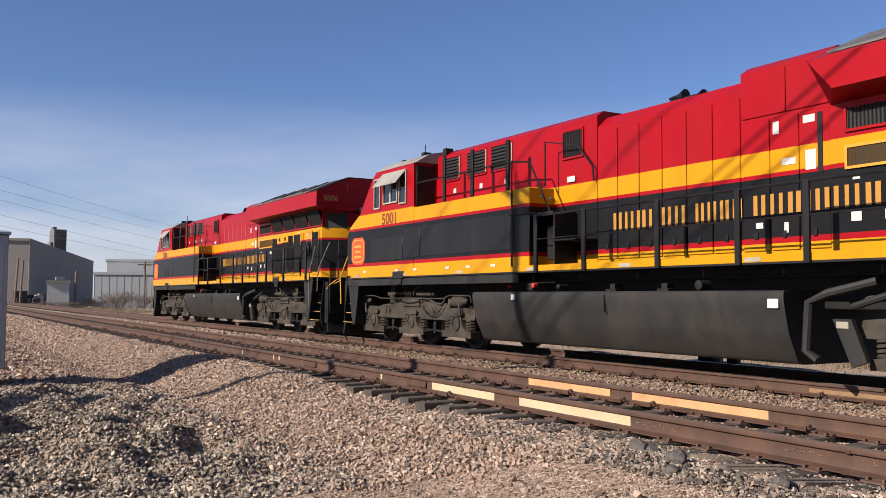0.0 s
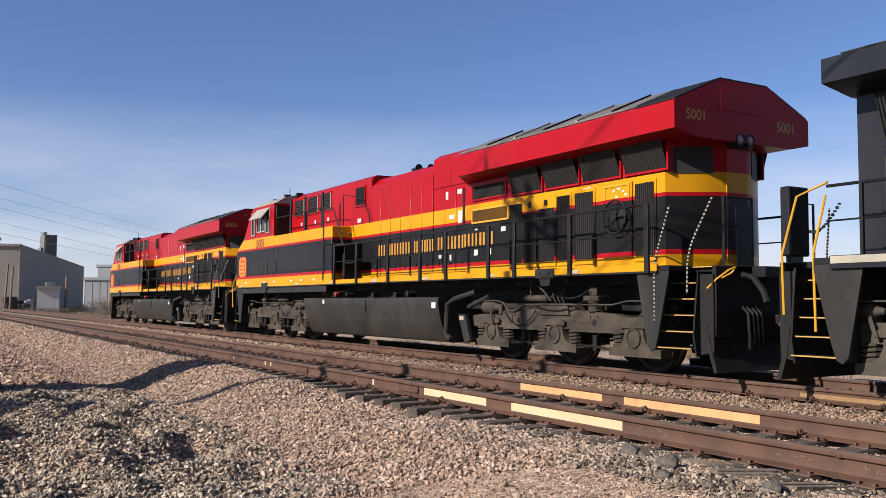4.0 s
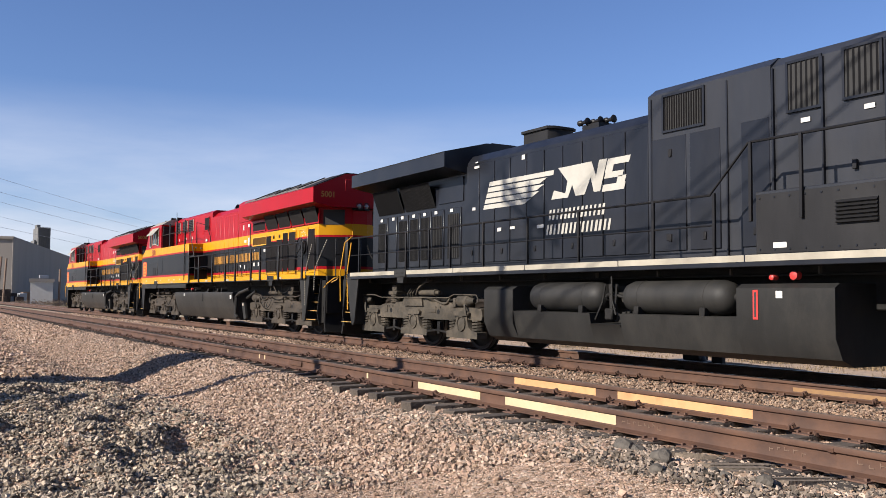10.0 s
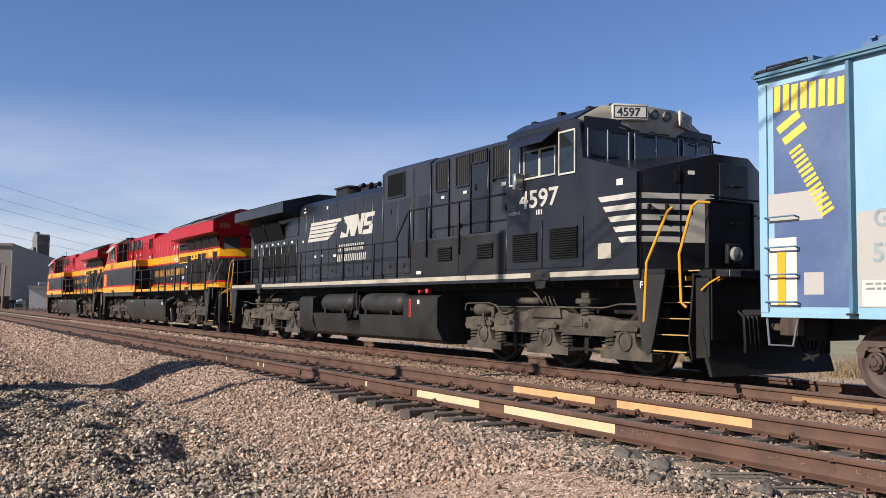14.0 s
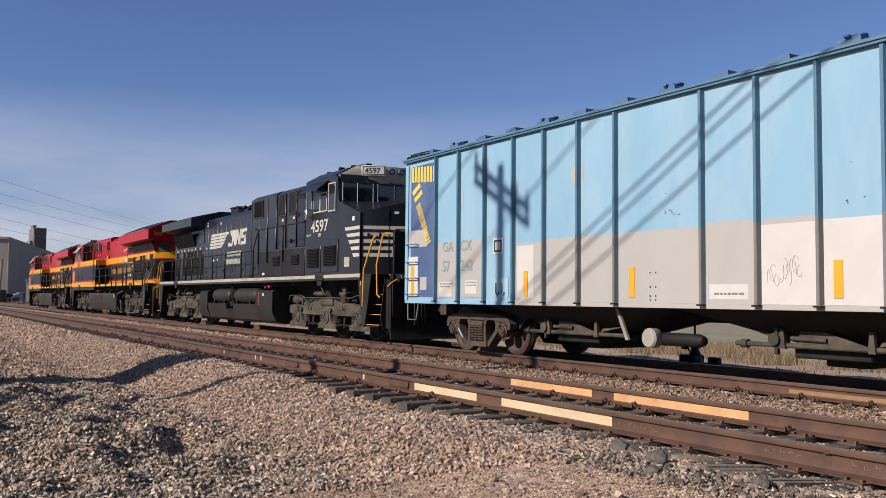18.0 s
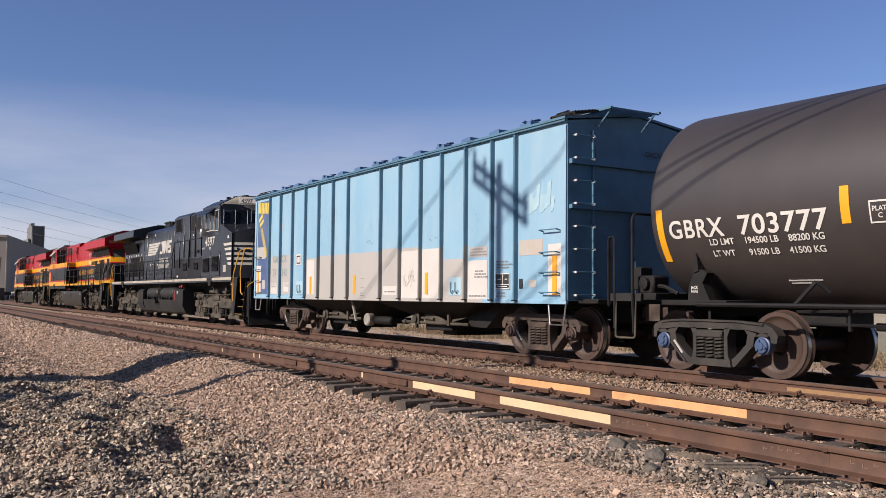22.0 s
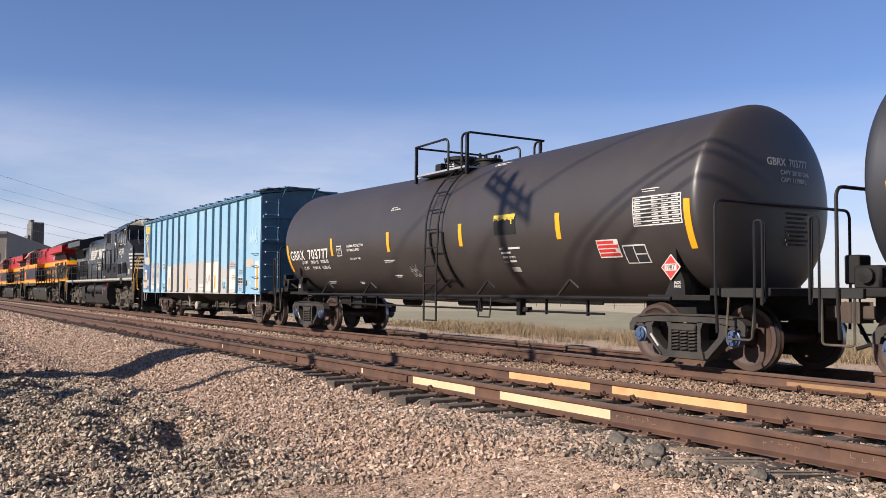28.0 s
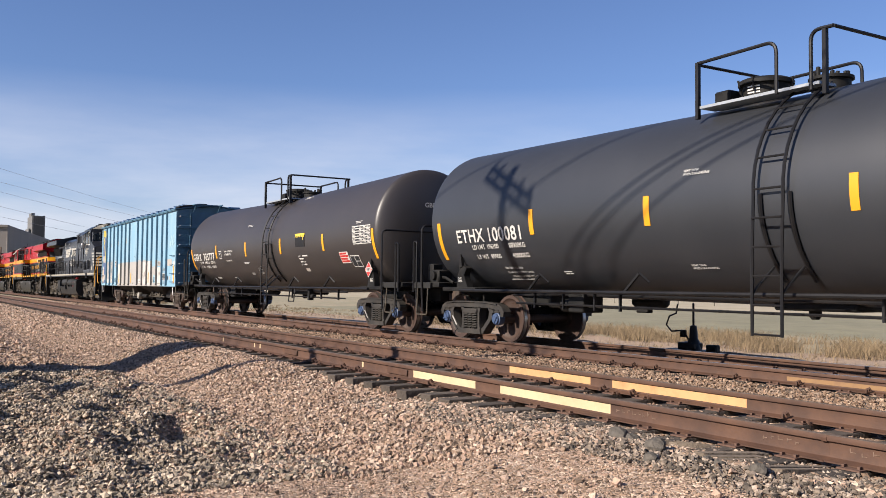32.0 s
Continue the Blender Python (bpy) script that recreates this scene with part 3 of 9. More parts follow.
m_chalk = surf("chalk", (0.135, 0.088, 0.062), 0.9, var=0.4, scale=30, dirt=(0.10, 0.06, 0.04), amount=0.8, dscale=20, bump=0)
rnd = random.Random(77)
for a, b in ((-6.27, -5.74), (-4.62, -4.27), (-3.88, -3.64)):
    x = a
    while x < b:
        w = rnd.uniform(0.03, 0.07)
        z = rnd.uniform(-0.090, -0.070)
        rail_mark(near_rails[0], x, z, 0.007, rnd.uniform(0.022, 0.04))
        rail_mark(near_rails[0], x + 0.007, z + rnd.uniform(0.0, 0.02), w * 0.6, 0.006)
        x += w + rnd.uniform(0.012, 0.03)
for x in (-18.1, -11.62, -16.2, -15.9):
    rail_mark(near_rails[0], x, -0.10, 0.05, 0.075, mat=m_cutpatch, label="pale paint dab on the rail web")
part("weld_collar", Geo().extr([(TRACK_NEAR - 0.7525 + a * 1.12, 0.03 - 0.006 + b * 0.98) for a, b in RAIL_PROFILE], "x", -4.09, -4.045), m_rail, near_rails[0], "rail weld")
for x in (-10.8, -14.6):
    part("joint_bar", Geo().box(x, x + 0.55, TRACK_NEAR - 0.7525 - 0.036, TRACK_NEAR - 0.7525 - 0.009, -0.11, -0.03, 0.006), m_rail, near_rails[0], "rusty joint bar")


# ---- stones ----
def stones(name, mat, boxes, count, r0, r1, seed, label, sink=0.35, avoid=None, blocky=False):
    """Broken angular stones strewn over rectangles of ground (x0, x1, y0, y1)."""
    rnd = np.random.RandomState(seed)
    octa = np.array([(1, 0, 0), (-1, 0, 0), (0, 1, 0), (0, -1, 0), (0, 0, 1), (0, 0, -1)]) * 1.0
    tri = np.array([(0, 2, 4), (2, 1, 4), (1, 3, 4), (3, 0, 4), (2, 0, 5), (1, 2, 5), (3, 1, 5), (0, 3, 5)])
    if blocky:
        octa = np.array([(-1, -1, -1), (1, -1, -1), (1, 1, -1), (-1, 1, -1), (-1, -1, 1), (1, -1, 1), (1, 1, 1), (-1, 1, 1)]) * 0.60
        tri = np.array([(0, 3, 2, 1), (4, 5, 6, 7), (0, 1, 5, 4), (1, 2, 6, 5), (2, 3, 7, 6), (3, 0, 4, 7)])
    nv, (nf, corners) = len(octa), tri.shape
    shake = 0.36 if blocky else 0.45
    area = np.array([(b[1] - b[0]) * (b[3] - b[2]) for b in boxes])
    which = rnd.choice(len(boxes), count, p=area / area.sum())
    bb = np.array(boxes)[which]
    x = bb[:, 0] + rnd.rand(count) * (bb[:, 1] - bb[:, 0])
    y = bb[:, 2] + rnd.rand(count) * (bb[:, 3] - bb[:, 2])
    r = r0 + (r1 - r0) * rnd.rand(count) ** 1.7
    if avoid:
        keep = np.array([avoid(a, b, c) for a, b, c in zip(x, y, r)])
        x, y, r = x[keep], y[keep], r[keep]
        count = len(x)
    z = np.array([ground_z(a, b) for a, b in zip(x, y)]) + r * (0.6 - sink) + r * 0.9 * rnd.rand(count)
    q = rnd.normal(size=(count, 4))
    q /= np.linalg.norm(q, axis=1)[:, None]
    w, a, b, c = q.T
    rot = np.array([[1 - 2 * (b * b + c * c), 2 * (a * b - c * w), 2 * (a * c + b * w)], [2 * (a * b + c * w), 1 - 2 * (a * a + c * c), 2 * (b * c - a * w)],
                    [2 * (a * c - b * w), 2 * (b * c + a * w), 1 - 2 * (a * a + b * b)]]).transpose(2, 0, 1)
    v = (octa[None] + rnd.uniform(-shake, shake, (count, nv, 3))) * (0.6 + 0.65 * rnd.rand(count, 1, 3))
    v = np.einsum("nij,nkj->nki", rot, v) * r[:, None, None]
    v[:, :, 2] *= 0.85
    v += np.stack([x, y, z], 1)[:, None]
    f = (tri[None] + nv * np.arange(count)[:, None, None]).reshape(-1)
    me = bpy.data.meshes.new(name)
    me.vertices.add(count * nv)
    me.vertices.foreach_set("co", v.reshape(-1).astype(np.float32))
    me.loops.add(len(f))
    me.loops.foreach_set("vertex_index", f.astype(np.int32))
    me.polygons.add(count * nf)
    me.polygons.foreach_set("loop_start", np.arange(0, count * nf * corners, corners, dtype=np.int32))
    me.update(calc_edges=True)
    me.shade_flat()
    me.materials.append(mat)
    return tagged(new(name, me), label, "gravel", kind="stuff")


def off_ties(x, y, r):
    """True where no rail lies."""
    return all(abs(y - yc - s * 0.7525) > 0.12 for yc in (TRACK_NEAR, TRACK_FAR) for s in (-1, 1))


def coarse(x, y, r):
    """True where the coarse stone lies: not on the trodden ground round the camera."""
    return math.hypot(x, y) > 7.3 + 0.8 * rough(x, y, 0.9, 2) or (y > 5.0 and off_ties(x, y, r))


stones("ballast_shoulder", m_stone, [(-16, -3.2, 2.6, 5.35)], 66000, 0.009, 0.027, 11, "pinkish tan crushed stone ballast on the shoulder", avoid=coarse, blocky=True)
stones("ballast_shoulder", m_stone, [(-30, -16, 2.6, 5.35)], 42000, 0.015, 0.034, 31, "pinkish tan crushed stone ballast farther along the shoulder", sink=0.65)
stones("ballast_between_ties", m_stone3, [(-24, -3.2, 5.3, 7.75)], 28000, 0.011, 0.026, 12, "crushed stone ballast between the ties", sink=0.4, avoid=off_ties)
stones("ballast_between_tracks", m_stone3, [(-27, -3.2, 7.7, 9.75), (-22, -5, 9.75, 12.4)], 40000, 0.011, 0.027, 13, "crushed stone ballast between two tracks", avoid=off_ties)
stones("far_ballast", m_stone, [(-62, -30, 1.5, 5.35), (-30, -17, 0.9, 2.7), (-62, -24, 7.6, 9.7)], 24000, 0.025, 0.055, 14, "crushed stone ballast farther along", sink=0.75)
stones("ground_pebbles", m_stone, [(-9.5, -2.4, 0.4, 5.3)], 42000, 0.003, 0.013, 15, "fine tan pebbles on the trodden ground", sink=0.3)
stones("grey_rubble", m_stone2, [(-17.5, -6.8, 0.5, 3.3)], 50000, 0.008, 0.029, 16, "grey earthy rubble on hummocky ground", sink=0.3, blocky=True)
stones("dark_rubble", m_rock, [(-16.6, -14.2, 1.3, 2.9), (-12.2, -10.0, 2.3, 3.2), (-10.9, -9.2, 0.6, 1.4)], 900, 0.010, 0.038, 19, "dark clods of earth on hummocky ground", sink=0.2)
stones("dark_rubble", m_stone4, [(-9.6, -3.0, 4.55, 5.6)], 12000, 0.008, 0.026, 17, "grey rubble at the foot of the ties", sink=0.3, blocky=True)
stones("scattered_stones", m_stone, [(-8.0, -3.0, 1.5, 5.2)], 420, 0.012, 0.034, 18, "single loose stones on trodden ground", sink=0.3, blocky=True)


# ---- running gear ----
SPIN = []


def wheelset_mesh(r, hub_y, cap):
    """Two wheels on an axle along y, with bearings; hub_y: outer face of the bearing caps."""
    g = Geo()
    prof = [(-0.70, 0.10), (-0.72, 0.12), (-0.735, r * 0.30), (-0.725, r * 0.70), (-0.752, r * 0.82), (-0.775, r * 0.86), (-0.775, r * 0.985), (-0.755, r), (-0.685, r * 1.005), (-0.665, r * 1.03), (-0.645, r * 1.055),
            (-0.640, r * 1.0), (-0.640, r * 0.86), (-0.675, r * 0.80), (-0.665, r * 0.32), (-0.60, 0.12), (-0.60, 0.10)]
    for s in (1, -1):
        g.lathe((0, 0, 0), "y", [(a * s, b) for a, b in prof], 36)
    g.lathe((0, 0, 0), "y", [(-hub_y + 0.08, 0.07), (-0.7, 0.085), (0.7, 0.085), (hub_y - 0.08, 0.07)], 14)
    return g


def cap_geo(hub_y, r=0.122):
    g = Geo()
    for s in (1, -1):
        g.lathe((0, 0, 0), "y", [(s * (hub_y - 0.16), r * 0.95), (s * (hub_y - 0.04), r), (s * (hub_y - 0.03), r * 0.85), (s * hub_y, r * 0.8), (s * (hub_y + 0.004), r * 0.45), (s * (hub_y + 0.02), r * 0.40), (s * (hub_y + 0.022), 0.01)], 18)
        for k in range(3):
            a = 2 * math.pi * k / 3 + 0.5
            g.lathe((r * 0.6 * math.sin(a), 0, r * 0.6 * math.cos(a)), "y", [(s * hub_y, 0.018), (s * (hub_y + 0.022), 0.018)], 6)
    return g


def rim_geo(r):
    g = Geo()
    for s in (1, -1):
        g.lathe((0, 0, 0), "y", [(s * 0.745, r * 0.99), (s * 0.755, r + 0.002), (s * 0.69, r * 1.007)], 36, False)
    return g


def add_wheelset(truck, x, r, meshes):
    ws = part("wheelset", meshes[0], m_wheel, truck, at=pose(x, 0, r))
    SPIN.append((ws, x, r))
    return ws


def freight_meshes(cap_mat, hub_y=1.13):
    a = wheelset_mesh(0.457, hub_y, 0.12)
    extra = cap_geo(hub_y)
    n0 = len(a.f)
    b = Geo().add(a.v, a.f)
    b.add(extra.v, extra.f)
    n1 = len(b.f)
    rg = rim_geo(0.457)
    b.add(rg.v, rg.f)
    full = b.data("wheelset", m_wheel, 30)
    full.materials.append(cap_mat)
    full.materials.append(m_steel)
    full.polygons.foreach_set("material_index", [0] * n0 + [1] * (n1 - n0) + [2] * (len(b.f) - n1))
    return (full,)


def loco_meshes(r=0.533, hub_y=1.05):
    a = wheelset_mesh(r, hub_y, 0.12)
    rg = rim_geo(r)
    n0 = len(a.f)
    a.add(rg.v, rg.f)
    full = a.data("wheelset", m_darkwheel, 30)
    full.materials.append(m_steel)
    full.polygons.foreach_set("material_index", [0] * n0 + [1] * (len(a.f) - n0))
    return (full,)


FREIGHT_WS, BROWN_WS, LOCO_WS = freight_meshes(m_cap), freight_meshes(m_wheel), loco_meshes()


def spring(g, x, y, z0, z1, r=0.075, turns=5, wire=0.016):
    pts = [(x + r * math.cos(a), y + r * math.sin(a), z0 + (z1 - z0) * a / (2 * math.pi * turns)) for a in [2 * math.pi * turns * k / (turns * 9) for k in range(turns * 9 + 1)]]
    g.tube(pts, wire, 5)


def freight_truck(car, x, mat, blue=True):
    tk = part("truck", Geo().box(-0.14, 0.14, -0.95, 0.95, 0.42, 0.66, 0.03).box(-0.2, 0.2, -0.3, 0.3, 0.6, 0.86, 0.03), m_frame, car, at=pose(x, 0, 0))
    for s in (-1, 1):
        y0, y1 = sorted((s * 0.93, s * 1.10))
        g = Geo()
        g.extr([(-1.12, 0.50), (-1.14, 0.60), (-1.06, 0.70), (-0.90, 0.755), (-0.5, 0.785), (0.5, 0.785), (0.90, 0.755), (1.06, 0.70), (1.14, 0.60), (1.12, 0.50), (1.04, 0.50), (1.02, 0.58), (0.94, 0.625),
                (0.78, 0.625), (0.60, 0.66), (-0.60, 0.66), (-0.78, 0.625), (-0.94, 0.625), (-1.02, 0.58), (-1.04, 0.50)], "y", y0, y1)
        g.extr([(-0.92, 0.725), (-0.5, 0.758), (0.5, 0.758), (0.92, 0.725), (0.92, 0.748), (0.5, 0.783), (-0.5, 0.783), (-0.92, 0.748)], "y", *sorted((s * 1.10, s * 1.125)))
        for e in (-1, 1):
            g.extr([(e * 0.86, 0.63), (e * 0.76, 0.56), (e * 0.74, 0.42), (e * 0.46, 0.15), (e * 0.30, 0.15), (e * 0.36, 0.235), (e * 0.43, 0.275), (e * 0.625, 0.46), (e * 0.655, 0.585), (e * 0.60, 0.665)], "y", y0, y1)
            g.extr([(e * 0.36, 0.67), (e * 0.25, 0.67), (e * 0.25, 0.20), (e * 0.36, 0.20), (e * 0.315, 0.30), (e * 0.31, 0.56)], "y", y0, y1)
            g.extr([(e * 0.745, 0.435), (e * 0.455, 0.155), (e * 0.43, 0.175), (e * 0.715, 0.455)], "y", *sorted((s * 1.10, s * 1.12)))
        g.extr([(-0.40, 0.14), (0.40, 0.14), (0.38, 0.24), (-0.38, 0.24)], "y", *sorted((s * 0.93, s * 1.14)))
        sf = part("side_frame", g, mat, tk)
        part("text_bar", Geo().extr([(-0.695, 0.46), (-0.665, 0.48), (-0.50, 0.30), (-0.53, 0.28)], "y", *sorted((s * 1.10, s * 1.104))), m_greypatch, sf, "worn white casting mark")
        for k in (-0.16, 0.0, 0.16):
            sp = Geo()
            spring(sp, k, s * 1.07, 0.24, 0.53, 0.072, 6, 0.017)
            part("coil_spring", sp, mat, tk)
        part("bolster_end", Geo().box(-0.24, 0.24, s * 1.04 - 0.10, s * 1.04 + 0.10, 0.53, 0.64, 0.02), mat, tk)
        for e in (-1, 1):
            part("bearing_adapter", Geo().box(e * 0.889 - 0.1, e * 0.889 + 0.1, s * 1.02 - 0.08, s * 1.02 + 0.08, 0.57, 0.64, 0.01), mat, tk)
    for e in (-1, 1):
        br = Geo()
        br.box(e * 0.42 - 0.03, e * 0.42 + 0.03, -0.8, 0.8, 0.36, 0.44)
        for s in (-1, 1):
            br.box(e * 0.40 - 0.05, e * 0.40 + 0.05, s * 0.66 - 0.06, s * 0.66 + 0.06, 0.26, 0.48, 0.01)
        # beam blackened to give the side frame's openings their deep shade
        part("brake_beam", br, m_rubber, tk)
        add_wheelset(tk, e * 0.889, 0.457, FREIGHT_WS if blue else BROWN_WS)
    return tk


def loco_truck(loco, x, m, mat, chained):
    """Three-axle truck; m turns its fittings round, 1 or -1."""
    tk = part("truck", Geo().box(-2.6, 2.6, -0.62, 0.62, 0.62, 0.92, 0.04).box(-1.6, -1.2, -1.0, 1.0, 0.55, 0.85, 0.03).box(1.2, 1.6, -1.0, 1.0, 0.55, 0.85, 0.03), m_frame, loco, at=pose(x, 0, 0))
    for s in (-1, 1):
        y0, y1 = sorted((s * 1.02, s * 1.22))
        yo = s * 1.25
        g = Geo()
        top = [(-2.66, 0.62), (-2.70, 0.70), (-2.66, 0.84), (-2.30, 0.87), (-1.72, 0.86), (-1.55, 0.96), (-0.62, 0.98), (-0.48, 1.08), (0.44, 1.08), (0.56, 0.97), (1.50, 0.91), (1.72, 0.86), (2.30, 0.87), (2.66, 0.84), (2.70, 0.70), (2.66, 0.62)]
        bot = [(1.62, 0.62), (1.46, 0.60), (0.52, 0.60), (0.36, 0.64), (-0.36, 0.64), (-0.52, 0.60), (-1.46, 0.60), (-1.62, 0.62)]
        g.extr([(m * a, b) for a, b in top + bot], "y", y0, y1)
        g.extr([(-0.44, 0.88), (0.40, 0.88), (0.36, 1.075), (-0.42, 1.075)], "y", *sorted((s * 1.22, s * 1.262)))
        g.box(0.62, 0.92, *sorted((s * 1.22, s * 1.232)), 0.74, 0.86, 0.005).box(-1.50, -1.30, *sorted((s * 1.22, s * 1.235)), 0.72, 0.88, 0.005)
        part("side_frame", g, mat, tk)
        # holes are not cut: black discs paint the shade inside them
        for hx in (-1.12, 1.02):
            part("frame_hole", Geo().lathe((hx, s * 1.218, 0.765), "y", [(0, 0.055), (s * 0.006, 0.053)], 12), m_rubber, tk, "dark disc for the shade in a frame hole")
            for d in (-0.10, 0.09):
                part("bolt_hole", Geo().lathe((hx + d, s * 1.218, 0.86), "y", [(0, 0.024), (s * 0.006, 0.022)], 8), m_rubber, tk)
        for ax in (-1.98, 0.0, 1.98):
            j = Geo()
            j.extr([(ax - 0.20, 0.76), (ax - 0.22, 0.58), (ax - 0.27, 0.47), (ax - 0.36, 0.41), (ax - 0.58, 0.38), (ax - 0.58, 0.25), (ax + 0.58, 0.25), (ax + 0.58, 0.38), (ax + 0.36, 0.41), (ax + 0.27, 0.47), (ax + 0.22, 0.58), (ax + 0.20, 0.76)], "y", min(yo, y0), max(yo, y1))
            j.extr([(ax - 0.29, 0.70), (ax + 0.29, 0.70), (ax + 0.31, 0.76), (ax + 0.24, 0.80), (ax - 0.24, 0.80), (ax - 0.31, 0.76)], "y", min(yo + s * 0.035, y0), max(yo + s * 0.035, y1))
            part("journal_box", j, mat, tk)
            for e in (-1, 1):
                sp = Geo()
                spring(sp, ax + e * 0.43, s * 1.13, 0.38, 0.62, 0.10, 4, 0.026)
                part("coil_spring", sp, mat, tk)
            c = Geo().lathe((ax, 0, 0.545), "y", [(yo, 0.165), (yo + s * 0.025, 0.16), (yo + s * 0.027, 0.128), (yo + s * 0.008, 0.122), (yo + s * 0.03, 0.06), (yo + s * 0.032, 0.01)], 18)
            for b in range(6):
                a = b * math.pi / 3
                c.lathe((ax + 0.142 * math.cos(a), 0, 0.545 + 0.142 * math.sin(a)), "y", [(yo + s * 0.015, 0.016), (yo + s * 0.035, 0.016)], 6)
            part("bearing_cover", c, mat, tk)
        for u, r, w in ((-2.05, 0.125, 0.22), (2.44, 0.10, 0.15)):
            c = Geo().lathe((m * u, s * 1.19, 1.0), "x", [(-w, 0.02), (-w, r * 0.8), (-w + 0.03, r), (w - 0.05, r), (w - 0.02, r * 0.7), (w + 0.10, r * 0.35)], 14)
            c.box(m * u - 0.10, m * u + 0.10, s * 1.1 - 0.08, s * 1.1 + 0.08, 0.86, 0.96, 0.01)
            part("brake_cylinder", c, mat, tk)
            part("pipe_clamp", Geo().box(m * (u + 0.36) - 0.05, m * (u + 0.36) + 0.05, s * 1.2 - 0.05, s * 1.2 + 0.05, 0.86, 1.06, 0.012), mat, tk)
            part("brake_rod", Geo().tube([(m * u + 0.10, s * 1.28, 0.94), (m * u + 0.16, s * 1.31, 0.82), (m * u + 0.20, s * 1.31, 0.70)], 0.028, 6), mat, tk)
        d = Geo()
        spring(d, m * 0.98, s * 1.14, 0.93, 1.12, 0.12, 4, 0.026)
        d.box(m * 0.98 - 0.19, m * 0.98 + 0.19, s * 1.14 - 0.13, s * 1.14 + 0.13, 1.12, 1.21, 0.012).box(m * 0.98 - 0.10, m * 0.98 + 0.10, s * 1.12 - 0.10, s * 1.12 + 0.10, 1.21, 1.36, 0.01)
        part("suspension_pad", d, mat, tk)
        part("brake_actuator", Geo().lathe((m * -0.56, s * 1.17, 1.17), "x", [(-0.42, 0.02), (-0.42, 0.05), (-0.36, 0.062), (0.24, 0.062), (0.25, 0.075), (0.30, 0.075), (0.31, 0.045), (0.42, 0.045), (0.43, 0.02)], 12), mat, tk, "horizontal brake actuator cylinder")
        for k in range(3):
            part("air_hose", Geo().tube([(m * (0.04 + 0.11 * k), s * 1.24, 1.09), (m * (0.02 + 0.11 * k), s * 1.27, 1.15), (m * (-0.06 + 0.11 * k), s * 1.24, 1.25)], 0.014, 6), mat, tk)
        part("air_hose", Geo().tube(rounded([(m * -0.1, s * 1.25, 1.12), (m * -0.22, s * 1.28, 1.26), (m * -0.45, s * 1.25, 1.38), (m * -0.75, s * 1.2, 1.44)], 0.1), 0.017, 6), mat, tk)
        for e in (-1, 1):
            r = Geo().tube([(e * 0.52, s * 1.22, 0.33), (e * 0.95, s * 1.2, 0.38), (e * 1.42, s * 1.18, 0.33)], 0.024, 6).box(e * 1.0 - 0.05, e * 1.0 + 0.05, s * 1.16 - 0.05, s * 1.16 + 0.05, 0.30, 0.56, 0.01)
            part("brake_lever", r, m_frame, tk)
        line = [(-2.62, 0.98), (-2.58, 1.12), (-1.72, 1.13), (-1.50, 1.06), (1.52, 1.06), (1.86, 1.12), (2.56, 1.12), (2.62, 0.96)]
        part("brake_pipe", Geo().tube(rounded([(m * a, s * 1.27, b) for a, b in line], 0.06), 0.014, 6), mat, tk)
        part("brake_pipe", Geo().tube(rounded([(m * -1.58, s * 1.25, 1.10), (m * -1.42, s * 1.25, 0.95), (m * -1.25, s * 1.24, 0.93), (m * -0.9, s * 1.25, 1.02)], 0.08), 0.02, 6), mat, tk)
        if chained:
            for xa, xb, za, zb, sag in ((-1.58, -0.45, 1.02, 1.02, 0.34), (-0.55, 0.85, 1.04, 1.12, 0.12), (0.10, 0.95, 1.24, 1.30, 0.10)):
                ch, n = Geo(), max(10, int((xb - xa) * 32))
                for k in range(n):
                    t = k / (n - 1)
                    ch.lathe((m * (xa + (xb - xa) * t), s * 1.285, za + (zb - za) * t - sag * 4 * t * (1 - t)), "y" if k % 2 else "z", [(-0.006, 0.017), (0.006, 0.017)], 6)
                part("safety_chain", ch, m_frame, tk)
            for u in (-0.68, 0.27):
                part("hanger_rod", Geo().tube([(m * u, s * 1.26, 1.52), (m * (u - 0.03), s * 1.24, 1.22)], 0.013, 6), mat, tk)
    for ax in (-1.98, 0.0, 1.98):
        add_wheelset(tk, ax, 0.533, LOCO_WS)
    return tk


def coupler(car, x, e, z=0.84):
    """A knuckle coupler whose shank leaves the car at x towards e."""
    g = Geo()
    g.box(min(x, x + e * 0.35), max(x, x + e * 0.35), -0.09, 0.09, z - 0.09, z + 0.09, 0.02)
    g.extr([(x + e * 0.30, -0.16), (x + e * 0.30, 0.14), (x + e * 0.52, 0.17), (x + e * 0.60, 0.08), (x + e * 0.48, 0.0), (x + e * 0.55, -0.10), (x + e * 0.46, -0.19)], "z", z - 0.14, z + 0.14)
    part("coupler", g, m_ftruck, car)
    h = Geo()
    h.tube([(x, 0.30, z + 0.05), (x + e * 0.2, 0.33, z - 0.1), (x + e * 0.4, 0.30, z - 0.42), (x + e * 0.60, 0.2, z - 0.50)], 0.028, 7)
    part("air_hose", h, m_rubber, car)


def grab(car, pts, mat, r=0.014, name="grab_iron", label=""):
    return part(name, Geo().tube(pts, r, 6), mat, car, label)


SLAT = [m_slat]


